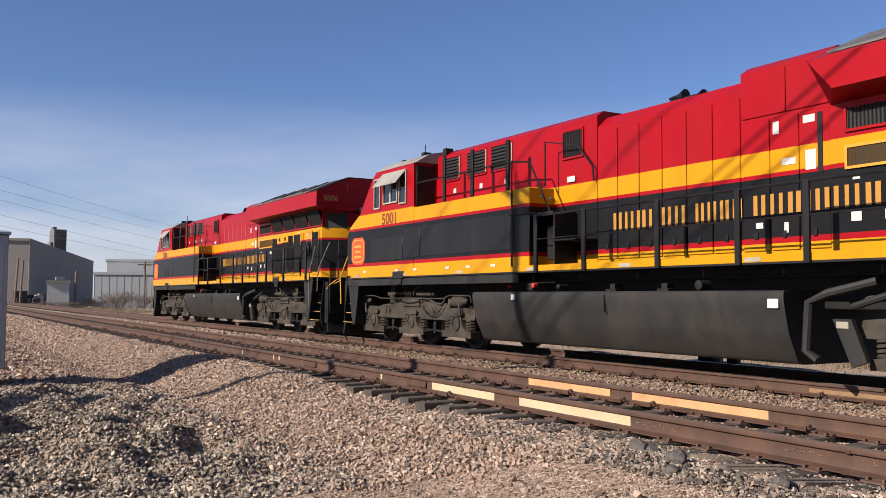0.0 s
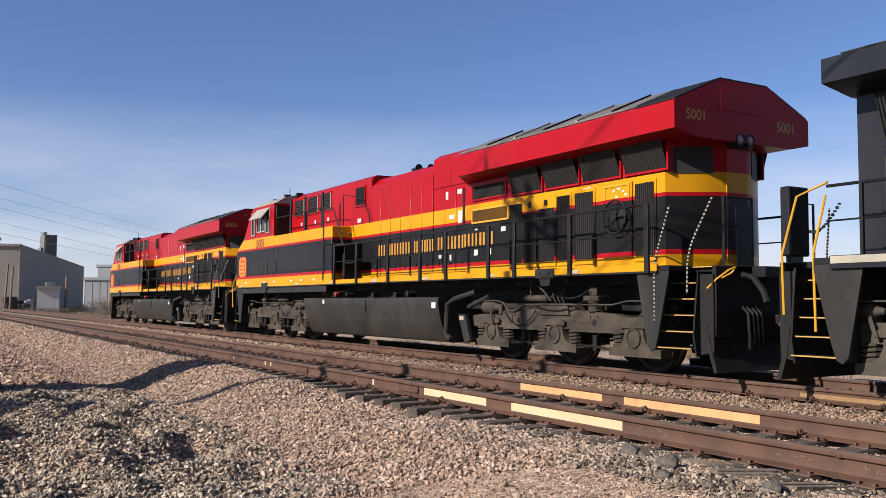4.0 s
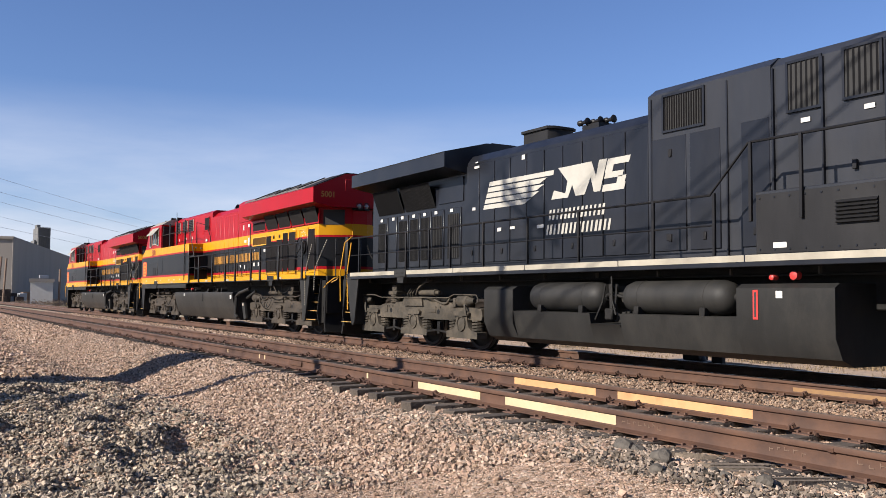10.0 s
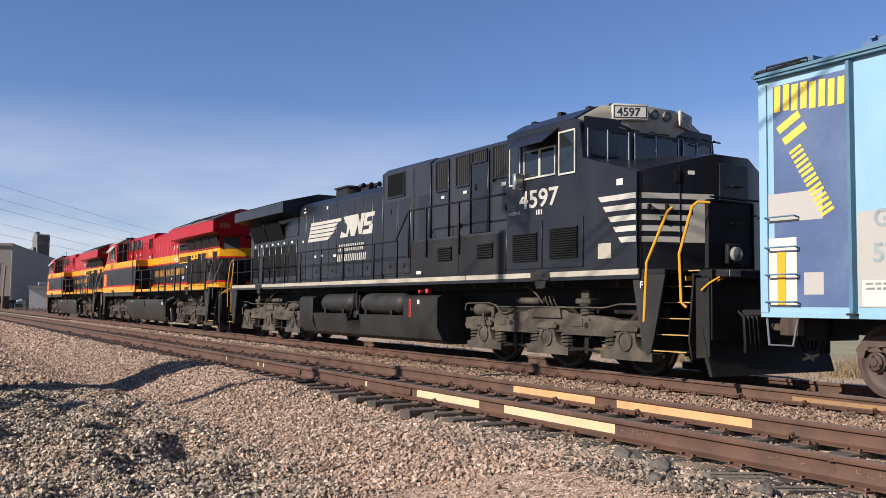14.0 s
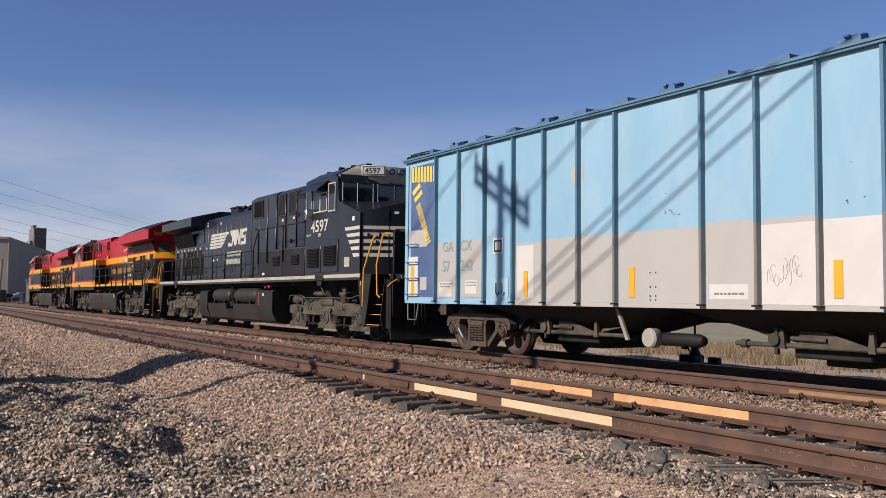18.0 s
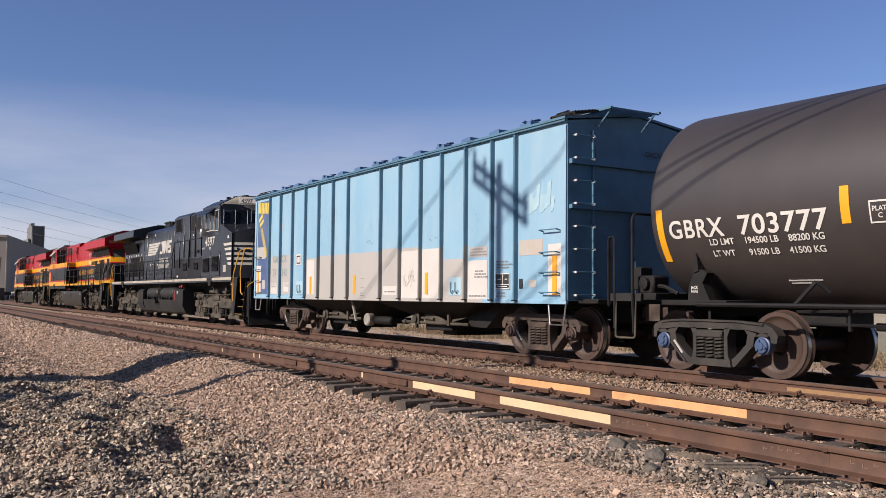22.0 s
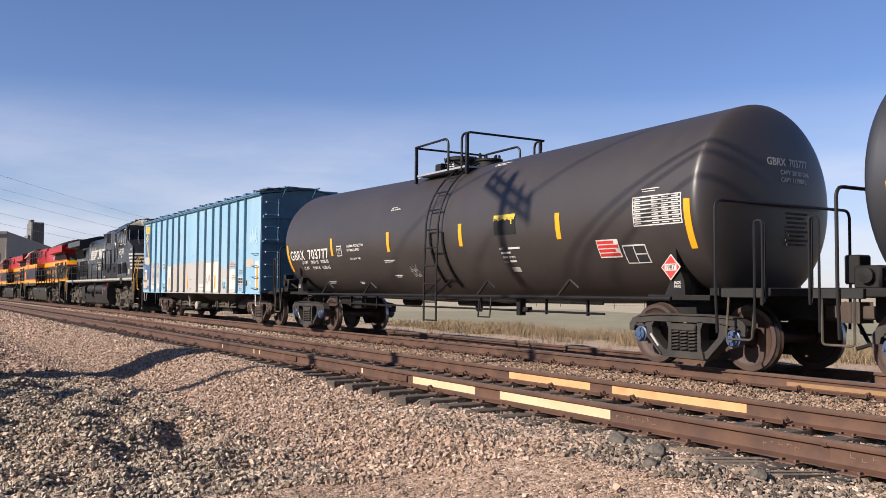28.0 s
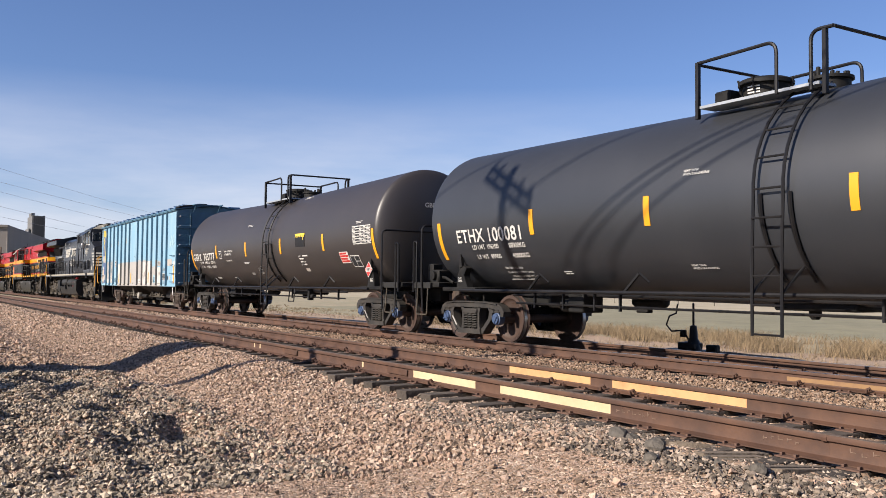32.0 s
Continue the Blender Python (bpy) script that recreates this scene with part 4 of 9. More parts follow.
def louvre(car, x0, x1, z0, z1, y, n, upright=True, frame_mat=None, name="screen", lean=0.0, slat=None):
    """Slats over a near-black sheet that paints the opening's shade, on the side at y that faces outwards; lean: how
    far its top leans out.
    """
    s = -1 if y < 0 else 1
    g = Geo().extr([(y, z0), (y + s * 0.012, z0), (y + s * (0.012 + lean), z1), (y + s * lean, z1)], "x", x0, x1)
    sc = part(name, g, m_screen, car, "slatted screen backed by near-black for its shade")
    b = Geo()
    if upright:
        for k in range(n):
            x = x0 + (x1 - x0) * (k + 0.5) / n
            w = (x1 - x0) / n * 0.22
            b.add([(x - w, y + s * 0.012, z0), (x + w, y + s * 0.012, z0), (x, y + s * 0.034, z0), (x - w, y + s * (0.012 + lean), z1), (x + w, y + s * (0.012 + lean), z1), (x, y + s * (0.034 + lean), z1)],
                  [(0, 2, 5, 3), (1, 4, 5, 2), (0, 1, 2), (3, 5, 4)])
    else:
        for k in range(n):
            z = z0 + (z1 - z0) * (k + 0.5) / n
            h = (z1 - z0) / n * 0.4
            b.add([(x0, y + s * 0.010, z + h), (x1, y + s * 0.010, z + h), (x1, y + s * 0.045, z - h), (x0, y + s * 0.045, z - h), (x0, y + s * 0.010, z - h), (x1, y + s * 0.010, z - h)],
                  [(0, 1, 2, 3), (3, 2, 5, 4), (0, 3, 4), (1, 5, 2)])
    tagged(part("slats", b, slat or SLAT[0], sc), kind="stuff")
    if frame_mat:
        f = Geo()
        f.box(x0 - 0.035, x0, *sorted((y, y + s * 0.03)), z0 - 0.035, z1 + 0.035)
        f.box(x1, x1 + 0.035, *sorted((y, y + s * 0.03)), z0 - 0.035, z1 + 0.035)
        f.box(x0, x1, *sorted((y, y + s * 0.03)), z0 - 0.035, z0)
        f.box(x0, x1, *sorted((y, y + s * 0.03)), z1, z1 + 0.035)
        part("screen_frame", f, frame_mat, sc)
    return sc


def door(car, x0, x1, z0, z1, y, mat, latch=True, name="hood_door"):
    s = -1 if y < 0 else 1
    d = part(name, Geo().box(x0 + 0.010, x1 - 0.010, *sorted((y, y + s * 0.022)), z0, z1, 0.010), mat, car)
    if latch:
        x = (x0 + x1) / 2
        part("latch", Geo().box(x - 0.03, x + 0.03, *sorted((y + s * 0.022, y + s * 0.04)), z0 + 0.16, z0 + 0.26, 0.005), m_black, d)
    return d


def sticker(car, x, z, w, h, y, mat=None, name="notice", label="white printed notice"):
    s = -1 if y < 0 else 1
    return part(name, Geo().box(x - w / 2, x + w / 2, *sorted((y, y + s * 0.004)), z - h / 2, z + h / 2), mat or m_stencil, car, label)


def bars(car, name, x0, z0, n, w, gap, h, y, mat, label, slant=0.0, skip=()):
    """A name shown as a row of plain upright bars, two for each character."""
    s = -1 if y < 0 else 1
    x, g = x0, Geo()
    for k in range(n):
        if k in skip:
            x += w * 0.6
            continue
        f = (0.34, 0.30, 0.37, 0.32)[k % 4]
        for a, b in ((0.0, f), (1 - f, 1.0)):
            g.extr([(x + a * w, z0), (x + b * w, z0), (x + b * w + slant * h, z0 + h), (x + a * w + slant * h, z0 + h)], "y", *sorted((y, y + s * 0.004)))
        x += w + gap
    return part(name, g, mat, car, label)


def ladder_steps(loco, xa, xb, y_in, y_out, tread_mat, n=6):
    """Corner steps of a locomotive between two heights, treads with bright edges."""
    for s in (-1, 1):
        for k in range(n):
            z = 0.45 + k * 0.235
            y0, y1 = sorted((s * (y_out - 0.09 * k - 0.30), s * (y_out - 0.09 * k)))
            st = part("step", Geo().box(xa, xb, y0, y1, z - 0.02, z, 0.004), m_frame, loco)
            part("step_edge", Geo().box(xa, xb, *sorted((s * (y_out - 0.09 * k), s * (y_out - 0.09 * k + 0.012))), z - 0.012, z + 0.004), tread_mat, st, "bright yellow tread edge")


# ---- locomotives ----
def loco_chassis(loco, front, tank_x, tread, sill_mat):
    """Underframe, couplers, pilots, trucks and pipes shared by both kinds; front: the way of its cab, -1 or 1."""
    part("underframe", Geo().box(-9.75, 9.75, -0.75, 0.75, 0.95, 1.42, 0.02).box(-9.75, 9.75, -1.05, 1.05, 1.40, 1.56, 0.01), m_frame, loco)
    part("walkway", Geo().box(-9.95, 9.95, -1.53, 1.53, 1.56, 1.64, 0.008), m_black, loco)
    for s in (-1, 1):
        if sill_mat is m_cream:
            part("side_sill", Geo().box(-9.7, 9.48, *sorted((s * 1.53, s * 1.570)), 1.50, 1.66, 0.006), m_nsblack, loco)
            for k in range(8):
                x0 = -9.68 + k * 2.4
                part("sill_stripe", Geo().box(x0, min(x0 + 2.38, 9.46), *sorted((s * 1.570, s * 1.575)), 1.565, 1.652), m_cream, loco, "dusty cream sill stripe")
        else:
            part("side_sill", Geo().box(-9.7, 9.75, *sorted((s * 1.53, s * 1.575)), 1.53, 1.665, 0.006), sill_mat, loco)
            part("skirt", Geo().box(-9.9, -2.4, *sorted((s * 1.50, s * 1.55)), 1.36, 1.52, 0.006), m_tankgrey, loco)
        br = Geo().box(-0.012, 0.012, *sorted((s * 1.28, s * 1.33)), 1.40, 1.49).data("sill_hook", m_truck)
        for k in range(14):
            part("sill_hook", br, m_truck, loco, at=pose(-9.1 + k * 1.37, 0, 0))
        part("sill_pipe", Geo().tube([(-9.3, s * 1.12, 1.40), (9.3, s * 1.12, 1.40)], 0.018, 6), m_frame, loco)
        for x in (-7.08, 7.08):
            part("jacking_pad", Geo().box(x - 0.26, x + 0.26, *sorted((s * 1.50, s * 1.60)), 1.51, 1.675, 0.01).extr([(x - 0.16, 1.515), (x + 0.16, 1.515), (x + 0.12, 1.38), (x - 0.12, 1.38)], "y", *sorted((s * 1.50, s * 1.58))).lathe((x - 0.12, s * 1.60, 1.60), "y", [(0, 0.018), (s * 0.012, 0.016)], 8).lathe((x + 0.12, s * 1.60, 1.60), "y", [(0, 0.018), (s * 0.012, 0.016)], 8), m_tankgrey, loco, "dark grey jacking pad")
    for e in (-1, 1):
        part("end_plate", Geo().box(min(e * 10.55, e * 10.62), max(e * 10.55, e * 10.62), -1.3, 1.3, 0.62, 1.62, 0.01), m_frame, loco)
        part("end_platform", Geo().box(min(e * 9.6, e * 10.62), max(e * 9.6, e * 10.62), -0.98, 0.98, 1.54, 1.63, 0.01).box(min(e * 10.2, e * 10.85), max(e * 10.2, e * 10.85), -0.55, 0.55, 1.46, 1.62, 0.01), m_black, loco)
        coupler(loco, e * 10.55, e)
        pl = Geo()
        pl.extr([(e * 10.44, 0.80), (e * 10.48, 0.80), (e * 10.56, 0.45), (e * 10.66, 0.13), (e * 10.60, 0.12), (e * 10.50, 0.42)], "y", -1.34, 1.34)
        part("pilot_plow", pl, m_frame, loco)
        for k in range(4):
            for s in (-1, 1):
                y = s * (0.50 + 0.09 * k)
                part("air_hose", Geo().tube([(e * 10.60, y, 1.05), (e * 10.72, y, 0.95), (e * 10.76, y + s * 0.02, 0.6), (e * 10.74, y, 0.45)], 0.022, 6), m_rubber, loco)
    ladder_steps(loco, 9.60, 10.32, 0.98, 1.48, m_tread)
    ladder_steps(loco, -10.32, -9.60, 0.98, 1.48, m_tread)
    for e in (-1, 1):
        for s in (-1, 1):
            w = Geo()
            w.extr([(e * 9.28, 1.56), (e * 9.96, 1.56), (e * 9.72, 0.60), (e * 9.66, 0.42), (e * 9.58, 0.38), (e * 9.50, 0.46)], "y", *sorted((s * 1.49, s * 1.53)))
            w.box(min(e * 9.55, e * 9.60), max(e * 9.55, e * 9.60), *sorted((s * 0.75, s * 1.49)), 0.40, 1.54)
            part("step_well", w, m_tankgrey, loco)
            part("corner_sheet", Geo().extr([(s * 0.62, 1.54), (s * 1.36, 1.54), (s * 1.46, 0.62), (s * 1.40, 0.34), (s * 0.62, 0.30)], "x", *sorted((e * 10.325, e * 10.355))), m_frame, loco)
            part("side_sheet", Geo().extr([(e * 10.34, 1.50), (e * 10.60, 1.50), (e * 10.60, 0.40), (e * 10.34, 0.36)], "y", *sorted((s * 1.30, s * 1.33))), m_frame, loco)


def stanchions(loco, xs, z0, z1, y, mat, w=0.05):
    for x in xs:
        s = -1 if y < 0 else 1
        part("stanchion", Geo().box(x - w / 2, x + w / 2, *sorted((y - s * 0.02, y + s * 0.02)), z0, z1, 0.004), mat, loco)


def kcs_loco(at, number, dirty):
    """Wide-cab diesel in red, yellow and black; its cab looks towards -x."""
    lo = thing("locomotive", "red, yellow and black six-axle diesel locomotive with numbered cab", "locomotive", "locomotives of the train", at)
    loco_chassis(lo, -1, 0, m_yellow, m_livery)
    loco_truck(lo, -7.05, -1, m_truckdark, True)
    loco_truck(lo, 6.93, 1, m_truckdark, True)
    tank = Geo()
    half = [(1.16, 0.25), (1.24, 0.26), (1.29, 0.30), (1.44, 0.615), (1.462, 0.675), (1.53, 0.98), (1.55, 1.10), (1.545, 1.17), (1.52, 1.195), (1.30, 1.20)]
    prof = [(-y, z) for y, z in half[::-1]] + half
    tank.extr(prof, "x", -3.95, 3.40)
    tk = part("fuel_tank", tank, m_dustytank, lo, "dusty grey fuel tank with curved sides")
    for s in (-1, 1):
        part("tank_band", Geo().box(-0.03, 0.0, *sorted((s * 1.54, s * 1.56)), 0.86, 1.14), m_frame, tk)
        sticker(tk, 3.24, 1.03, 0.17, 0.12, s * 1.552)
        sticker(tk, -2.55, 1.10, 0.12, 0.10, s * 1.552)
        part("tank_filler", Geo().lathe((1.88, s * 1.25, 1.28), "y", [(0, 0.07), (s * 0.2, 0.07), (s * 0.21, 0.02)], 12), m_frame, tk)
        part("vent_pipe", Geo().lathe((-1.34, s * 1.25, 1.28), "y", [(0, 0.05), (s * 0.2, 0.05), (s * 0.22, 0.02)], 10), m_frame, tk)
        for x in (-0.04, 1.12):
            part("tank_bracket", Geo().box(x - 0.12, x + 0.12, *sorted((s * 1.2, s * 1.40)), 1.195, 1.235, 0.006).box(x - 0.06, x + 0.06, *sorted((s * 1.2, s * 1.36)), 1.23, 1.32, 0.006), m_frame, tk)
        for x, r in ((-2.94, 0.03), (-2.17, 0.045)):
            part("shutoff_knob", Geo().lathe((x, s * 1.3, 1.31), "y", [(0, r), (s * 0.08, r), (s * 0.09, 0.01)], 10), m_signred, lo, "red fuel shut-off knob")
        part("shutoff_box", Geo().box(-2.42, -2.25, *sorted((s * 1.2, s * 1.34)), 1.22, 1.36, 0.01), m_truckgrey, lo)
        part("shutoff_pipe", Geo().tube(rounded([(-2.85, s * 1.3, 1.36), (-2.6, s * 1.3, 1.30), (-2.2, s * 1.3, 1.36), (-1.6, s * 1.3, 1.36)], 0.06), 0.012, 6), m_frame, lo)
        g = Geo()
        g.tube([(4.55, s * 1.35, 1.30), (4.0, s * 1.5, 1.16), (3.75, s * 1.52, 1.05), (3.70, s * 1.52, 0.45), (3.85, s * 1.5, 0.35)], 0.055, 8)
        g.tube([(4.9, s * 1.25, 1.22), (4.2, s * 1.3, 1.0)], 0.045, 8)
        g.extr([(4.0, 0.85), (4.25, 0.85), (4.45, 0.35), (4.25, 0.28)], "y", *sorted((s * 1.35, s * 1.42)))
        part("drain_pipe", g, m_tankgrey, lo)
        sticker(lo, 4.14, 0.78, 0.16, 0.08, s * 1.425, m_cream)
    # cab and nose
    side = [(-9.92, 1.62), (-9.95, 2.60), (-9.80, 2.83), (-9.20, 3.14), (-8.50, 3.95), (-8.3, 4.08), (-6.39, 4.08), (-6.39, 1.62)]
    cab = Geo().extr(side, "y", -1.56, 1.56)
    cb = part("cab", cab, m_livery, lo, "red, yellow and black crew cab")
    rf = Geo()
    rf.extr([(-1.56, 4.085), (-1.20, 4.30), (-0.6, 4.42), (0.6, 4.42), (1.20, 4.30), (1.56, 4.085)], "x", -8.38, -6.30)
    part("cab_roof", rf, m_roof, lo, "pale weathered cab roof")
    for k in range(7):
        x = -8.0 + k * 0.33
        part("roof_antenna", Geo().box(x - 0.07, x + 0.07, -1.0 + 0.25 * (k % 3), -0.8 + 0.25 * (k % 3), 4.20, 4.40 + 0.05 * (k % 2), 0.01), m_frame, lo)
    part("roof_antenna", Geo().tube([(-7.6, -0.6, 4.35), (-7.6, -0.6, 4.75)], 0.012, 5), m_frame, lo)
    for s in (-1, 1):
        y = s * 1.562
        for x0, x1, z0, z1 in ((-8.34, -8.08, 3.22, 3.88), (-7.85, -7.55, 3.30, 3.80), (-7.48, -7.18, 3.30, 3.80), (-7.04, -6.76, 3.24, 3.92)):
            w = part("cab_window", Geo().box(x0, x1, *sorted((y, y + s * 0.012)), z0, z1), m_glass, cb, "dark side window")
            fr = Geo()
            for p, q in ((x0 - 0.035, x0), (x1, x1 + 0.035)):
                fr.box(p, q, *sorted((y, y + s * 0.03)), z0 - 0.035, z1 + 0.035)
            fr.box(x0, x1, *sorted((y, y + s * 0.03)), z0 - 0.035, z0).box(x0, x1, *sorted((y, y + s * 0.03)), z1, z1 + 0.035)
            part("window_frame", fr, m_cream, w)
        part("sun_shade", Geo().extr([(y, 4.00), (y + s * 0.27, 3.68), (y + s * 0.27, 3.66), (y, 3.97)], "x", -7.96, -6.76), m_roof, cb, "pale fold-out sun shade")
        # black panel painted in for the shade on the cab's rear wall
        part("rear_wall_shade", Geo().box(-6.39, -6.36, *sorted((s * 1.04, s * 1.50)), 3.10, 4.02, 0.006), m_black, cb, "black panel for the shade on the cab's rear wall")
        grab(lo, [(-6.39, s * 1.52, 3.62), (-2.7, s * 1.52, 3.62), (-2.1, s * 1.5, 3.55), (-1.5, s * 1.5, 2.6)], m_black, 0.018, "handrail")
        stanchions(lo, [-5.15, -4.05, -2.80], 3.085, 4.05, s * 1.50, m_black, 0.10)
        # herald: plain shapes
        hp = [(-9.67, 1.99), (-9.54, 1.89), (-9.04, 1.89), (-8.91, 1.99), (-8.91, 2.46), (-9.04, 2.56), (-9.54, 2.56), (-9.67, 2.46)]
        hd = part("emblem", Geo().extr(hp, "y", *sorted((y, y + s * 0.004))), m_emblem, cb, "red rounded emblem with a yellow rim")
        hq = [((a + 9.29) * 0.86 - 9.29, (b - 2.225) * 0.86 + 2.225) for a, b in hp]
        part("emblem_rim", Geo().extr(hq, "y", *sorted((y + s * 0.004, y + s * 0.006))), m_yellow, hd)
        hq = [((a + 9.29) * 0.76 - 9.29, (b - 2.225) * 0.76 + 2.225) for a, b in hp]
        part("emblem_field", Geo().extr(hq, "y", *sorted((y + s * 0.006, y + s * 0.008))), m_emblem, hd)
        for k in range(3):
            part("emblem_bar", Geo().box(-9.50 + 0.04 * (k % 2), -9.08 - 0.05 * (k % 2), *sorted((y + s * 0.008, y + s * 0.010)), 2.05 + k * 0.13, 2.11 + k * 0.13), m_yellow, hd)
        # low side box behind the cab
        bx = part("equipment_box", Geo().box(-6.39, -2.03, *sorted((s * 0.9, s * 1.56)), 1.62, 3.085, 0.015), m_livery, lo)
        for yy, zz in ((1.28, 2.92), (1.08, 2.90)):
            part("end_lamp", Geo().lathe((-2.03, s * yy, zz), "x", [(0, 0.032), (0.03, 0.032), (0.04, 0.01)], 10), m_greypost, bx)
        grab(lo, [(-2.55, s * 1.585, 1.66), (-2.55, s * 1.585, 3.62)], m_black, 0.016, "handrail")
        for x0, x1, z0, z1 in ((-8.55, -6.9, 1.95, 2.48), (-6.85, -6.1, 1.98, 2.64), (-6.05, -2.62, 1.98, 2.64)):
            part("access_panel", Geo().box(x0, x1, *sorted((s * 1.56, s * 1.57)), z0, z1, 0.006), m_black, lo)
        part("air_intake", Geo().box(-7.71, -7.22, *sorted((s * 1.571, s * 1.578)), 1.93, 2.27, 0.004), m_dullblack, cb)
        for x in (-8.9, -7.2, -6.3, -4.9, -4.1, -3.2):
            sticker(lo, x, 1.70, 0.15, 0.05, s * 1.565)
        for k in range(8):
            sticker(lo, -9.3 + k * 2.45, 1.60, 0.27, 0.055, s * 1.577, m_cream, "reflector", "dusty pale reflector strip")
        for x0 in (-6.04, -4.99, -4.07):
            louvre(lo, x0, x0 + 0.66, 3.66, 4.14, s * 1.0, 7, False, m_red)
            part("louvre_trim", Geo().box(x0 + 0.67, x0 + 0.72, *sorted((s * 1.0, s * 1.03)), 3.66, 4.14, 0.004), m_cream, lo)
            sticker(lo, x0 + 0.5, 3.40, 0.11, 0.10, s * 1.004)
        # hood doors, grille, notices
        louvre(lo, -1.73, -1.20, 3.60, 4.06, s * 1.0, 12, True, m_livery)
        for k in range(6):
            door(lo, -0.80 + k * 0.515, -0.80 + (k + 1) * 0.515, 1.74, 3.93, s * 1.0, m_livery)
        for k in range(3):
            door(lo, 2.32 + k * 0.47, 2.32 + (k + 1) * 0.47, 1.74, 3.55, s * 1.0, m_livery)
        part("hood_panel", Geo().box(2.32, 3.05, *sorted((s * 1.0, s * 1.02)), 3.60, 4.22, 0.006).box(3.06, 3.72, *sorted((s * 1.0, s * 1.02)), 3.60, 4.22, 0.006), m_red, lo)
        part("dark_strip", Geo().box(3.55, 3.62, *sorted((s * 1.022, s * 1.034)), 2.72, 3.5), m_black, lo)
        for x, z, w, h in ((2.9, 3.40, .10, .17), (3.42, 3.44, .18, .10), (3.44, 2.90, .16, .26), (3.1, 2.92, .22, .09), (4.1, 2.11, .14, .12), (4.57, 2.11, .18, .13), (5.08, 2.53, .16, .09), (2.61, 2.09, .12, .08), (3.05, 2.04, .07, .14), (4.11, 2.58, .10, .03), (5.9, 2.91, .06, .22), (6.18, 2.96, .16, .06), (-1.5, 3.2, .22, .1), (7.6, 3.0, .2, .12)):
            sticker(lo, x, z, w, h, s * 1.056 if x > 3.8 else s * 1.024)
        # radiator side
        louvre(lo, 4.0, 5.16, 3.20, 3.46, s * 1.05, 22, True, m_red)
        # yellow slats take the ochre that paints their shade
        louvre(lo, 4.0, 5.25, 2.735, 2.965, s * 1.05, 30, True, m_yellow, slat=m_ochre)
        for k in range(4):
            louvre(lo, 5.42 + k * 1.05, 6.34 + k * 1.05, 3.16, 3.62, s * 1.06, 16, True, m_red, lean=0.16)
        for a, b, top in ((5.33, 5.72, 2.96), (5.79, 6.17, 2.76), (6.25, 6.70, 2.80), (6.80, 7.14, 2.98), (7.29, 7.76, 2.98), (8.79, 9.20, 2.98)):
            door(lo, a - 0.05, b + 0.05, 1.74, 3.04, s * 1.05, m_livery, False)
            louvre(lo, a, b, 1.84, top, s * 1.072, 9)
            if top < 2.9:
                part("door_hasp", Geo().box((a + b) / 2 - 0.05, (a + b) / 2 + 0.03, *sorted((s * 1.072, s * 1.10)), 2.86, 2.96, 0.008), m_black, lo)
        pn = part("brake_panel", Geo().box(8.02, 8.71, *sorted((s * 1.05, s * 1.085)), 1.80, 3.05, 0.012), m_livery, lo, "livery coloured panel behind the brake wheel")
        part("panel_rim", Geo().box(8.06, 8.09, *sorted((s * 1.085, s * 1.10)), 2.78, 3.02).box(8.64, 8.67, *sorted((s * 1.085, s * 1.10)), 2.78, 3.02).box(8.09, 8.64, *sorted((s * 1.085, s * 1.10)), 2.99, 3.02), m_yellow, pn)
        for x, z in ((8.30, 2.92), (8.42, 2.95), (8.52, 2.90), (8.36, 2.82), (8.58, 2.84)):
            sticker(pn, x, z, 0.06, 0.035, s * 1.086, None, "notice", "small white notice")
        # lettering as plain gold blocks
        bars(lo, "side_lettering", -0.38, 2.20, 6, 0.20, 0.08, 0.30, s * 1.024, m_gold, "row of upright gold bars on the black band")
        bars(lo, "side_lettering", 1.44, 2.20, 4, 0.165, 0.07, 0.30, s * 1.024, m_gold, "row of upright gold bars on the black band")
        bars(lo, "side_lettering", 2.51, 2.23, 4, 0.20, 0.085, 0.28, s * 1.024, m_gold, "row of upright gold bars on the black band")
        bars(lo, "side_lettering", 3.66, 2.23, 4, 0.20, 0.085, 0.28, s * 1.056, m_gold, "row of upright gold bars on the black band")
        # railings
        xs = [-1.78, -0.46, 1.23, 2.73, 3.80, 5.36, 6.20, 7.78, 9.58]
        stanchions(lo, xs, 1.53, 2.56, s * 1.598, m_black, 0.09)
        grab(lo, [(-1.80, s * 1.598, 2.53), (9.58, s * 1.598, 2.55)], m_black, 0.02, "handrail")
        grab(lo, [(-1.80, s * 1.598, 2.12), (9.58, s * 1.598, 2.12)], m_black, 0.012, "mid_rail")
        grab(lo, [(-2.62, s * 1.60, 2.62), (-1.85, s * 1.56, 2.60)], m_black, 0.018, "handrail")
        part("step_tray", Geo().box(-2.02, -1.36, *sorted((s * 1.02, s * 1.54)), 2.555, 2.60, 0.008), m_black, lo, "black step tray beside the hood")
        part("step_tread", Geo().box(-1.36, -0.80, *sorted((s * 1.02, s * 1.50)), 2.06, 2.10, 0.006), m_black, lo)
        part("step_riser", Geo().box(-1.40, -1.36, *sorted((s * 1.02, s * 1.50)), 1.64, 2.56), m_black, lo)
        part("valve_case", Geo().box(-1.72, -1.42, *sorted((s * 1.02, s * 1.40)), 1.75, 2.35, 0.02), m_frame, lo)
        grab(lo, [(-1.9, s * 1.3, 3.1), (-1.9, s * 1.3, 3.9), (-1.2, s * 1.12, 3.75), (-0.85, s * 1.08, 3.35), (-0.85, s * 1.05, 3.1)], m_black, 0.016, "handrail")
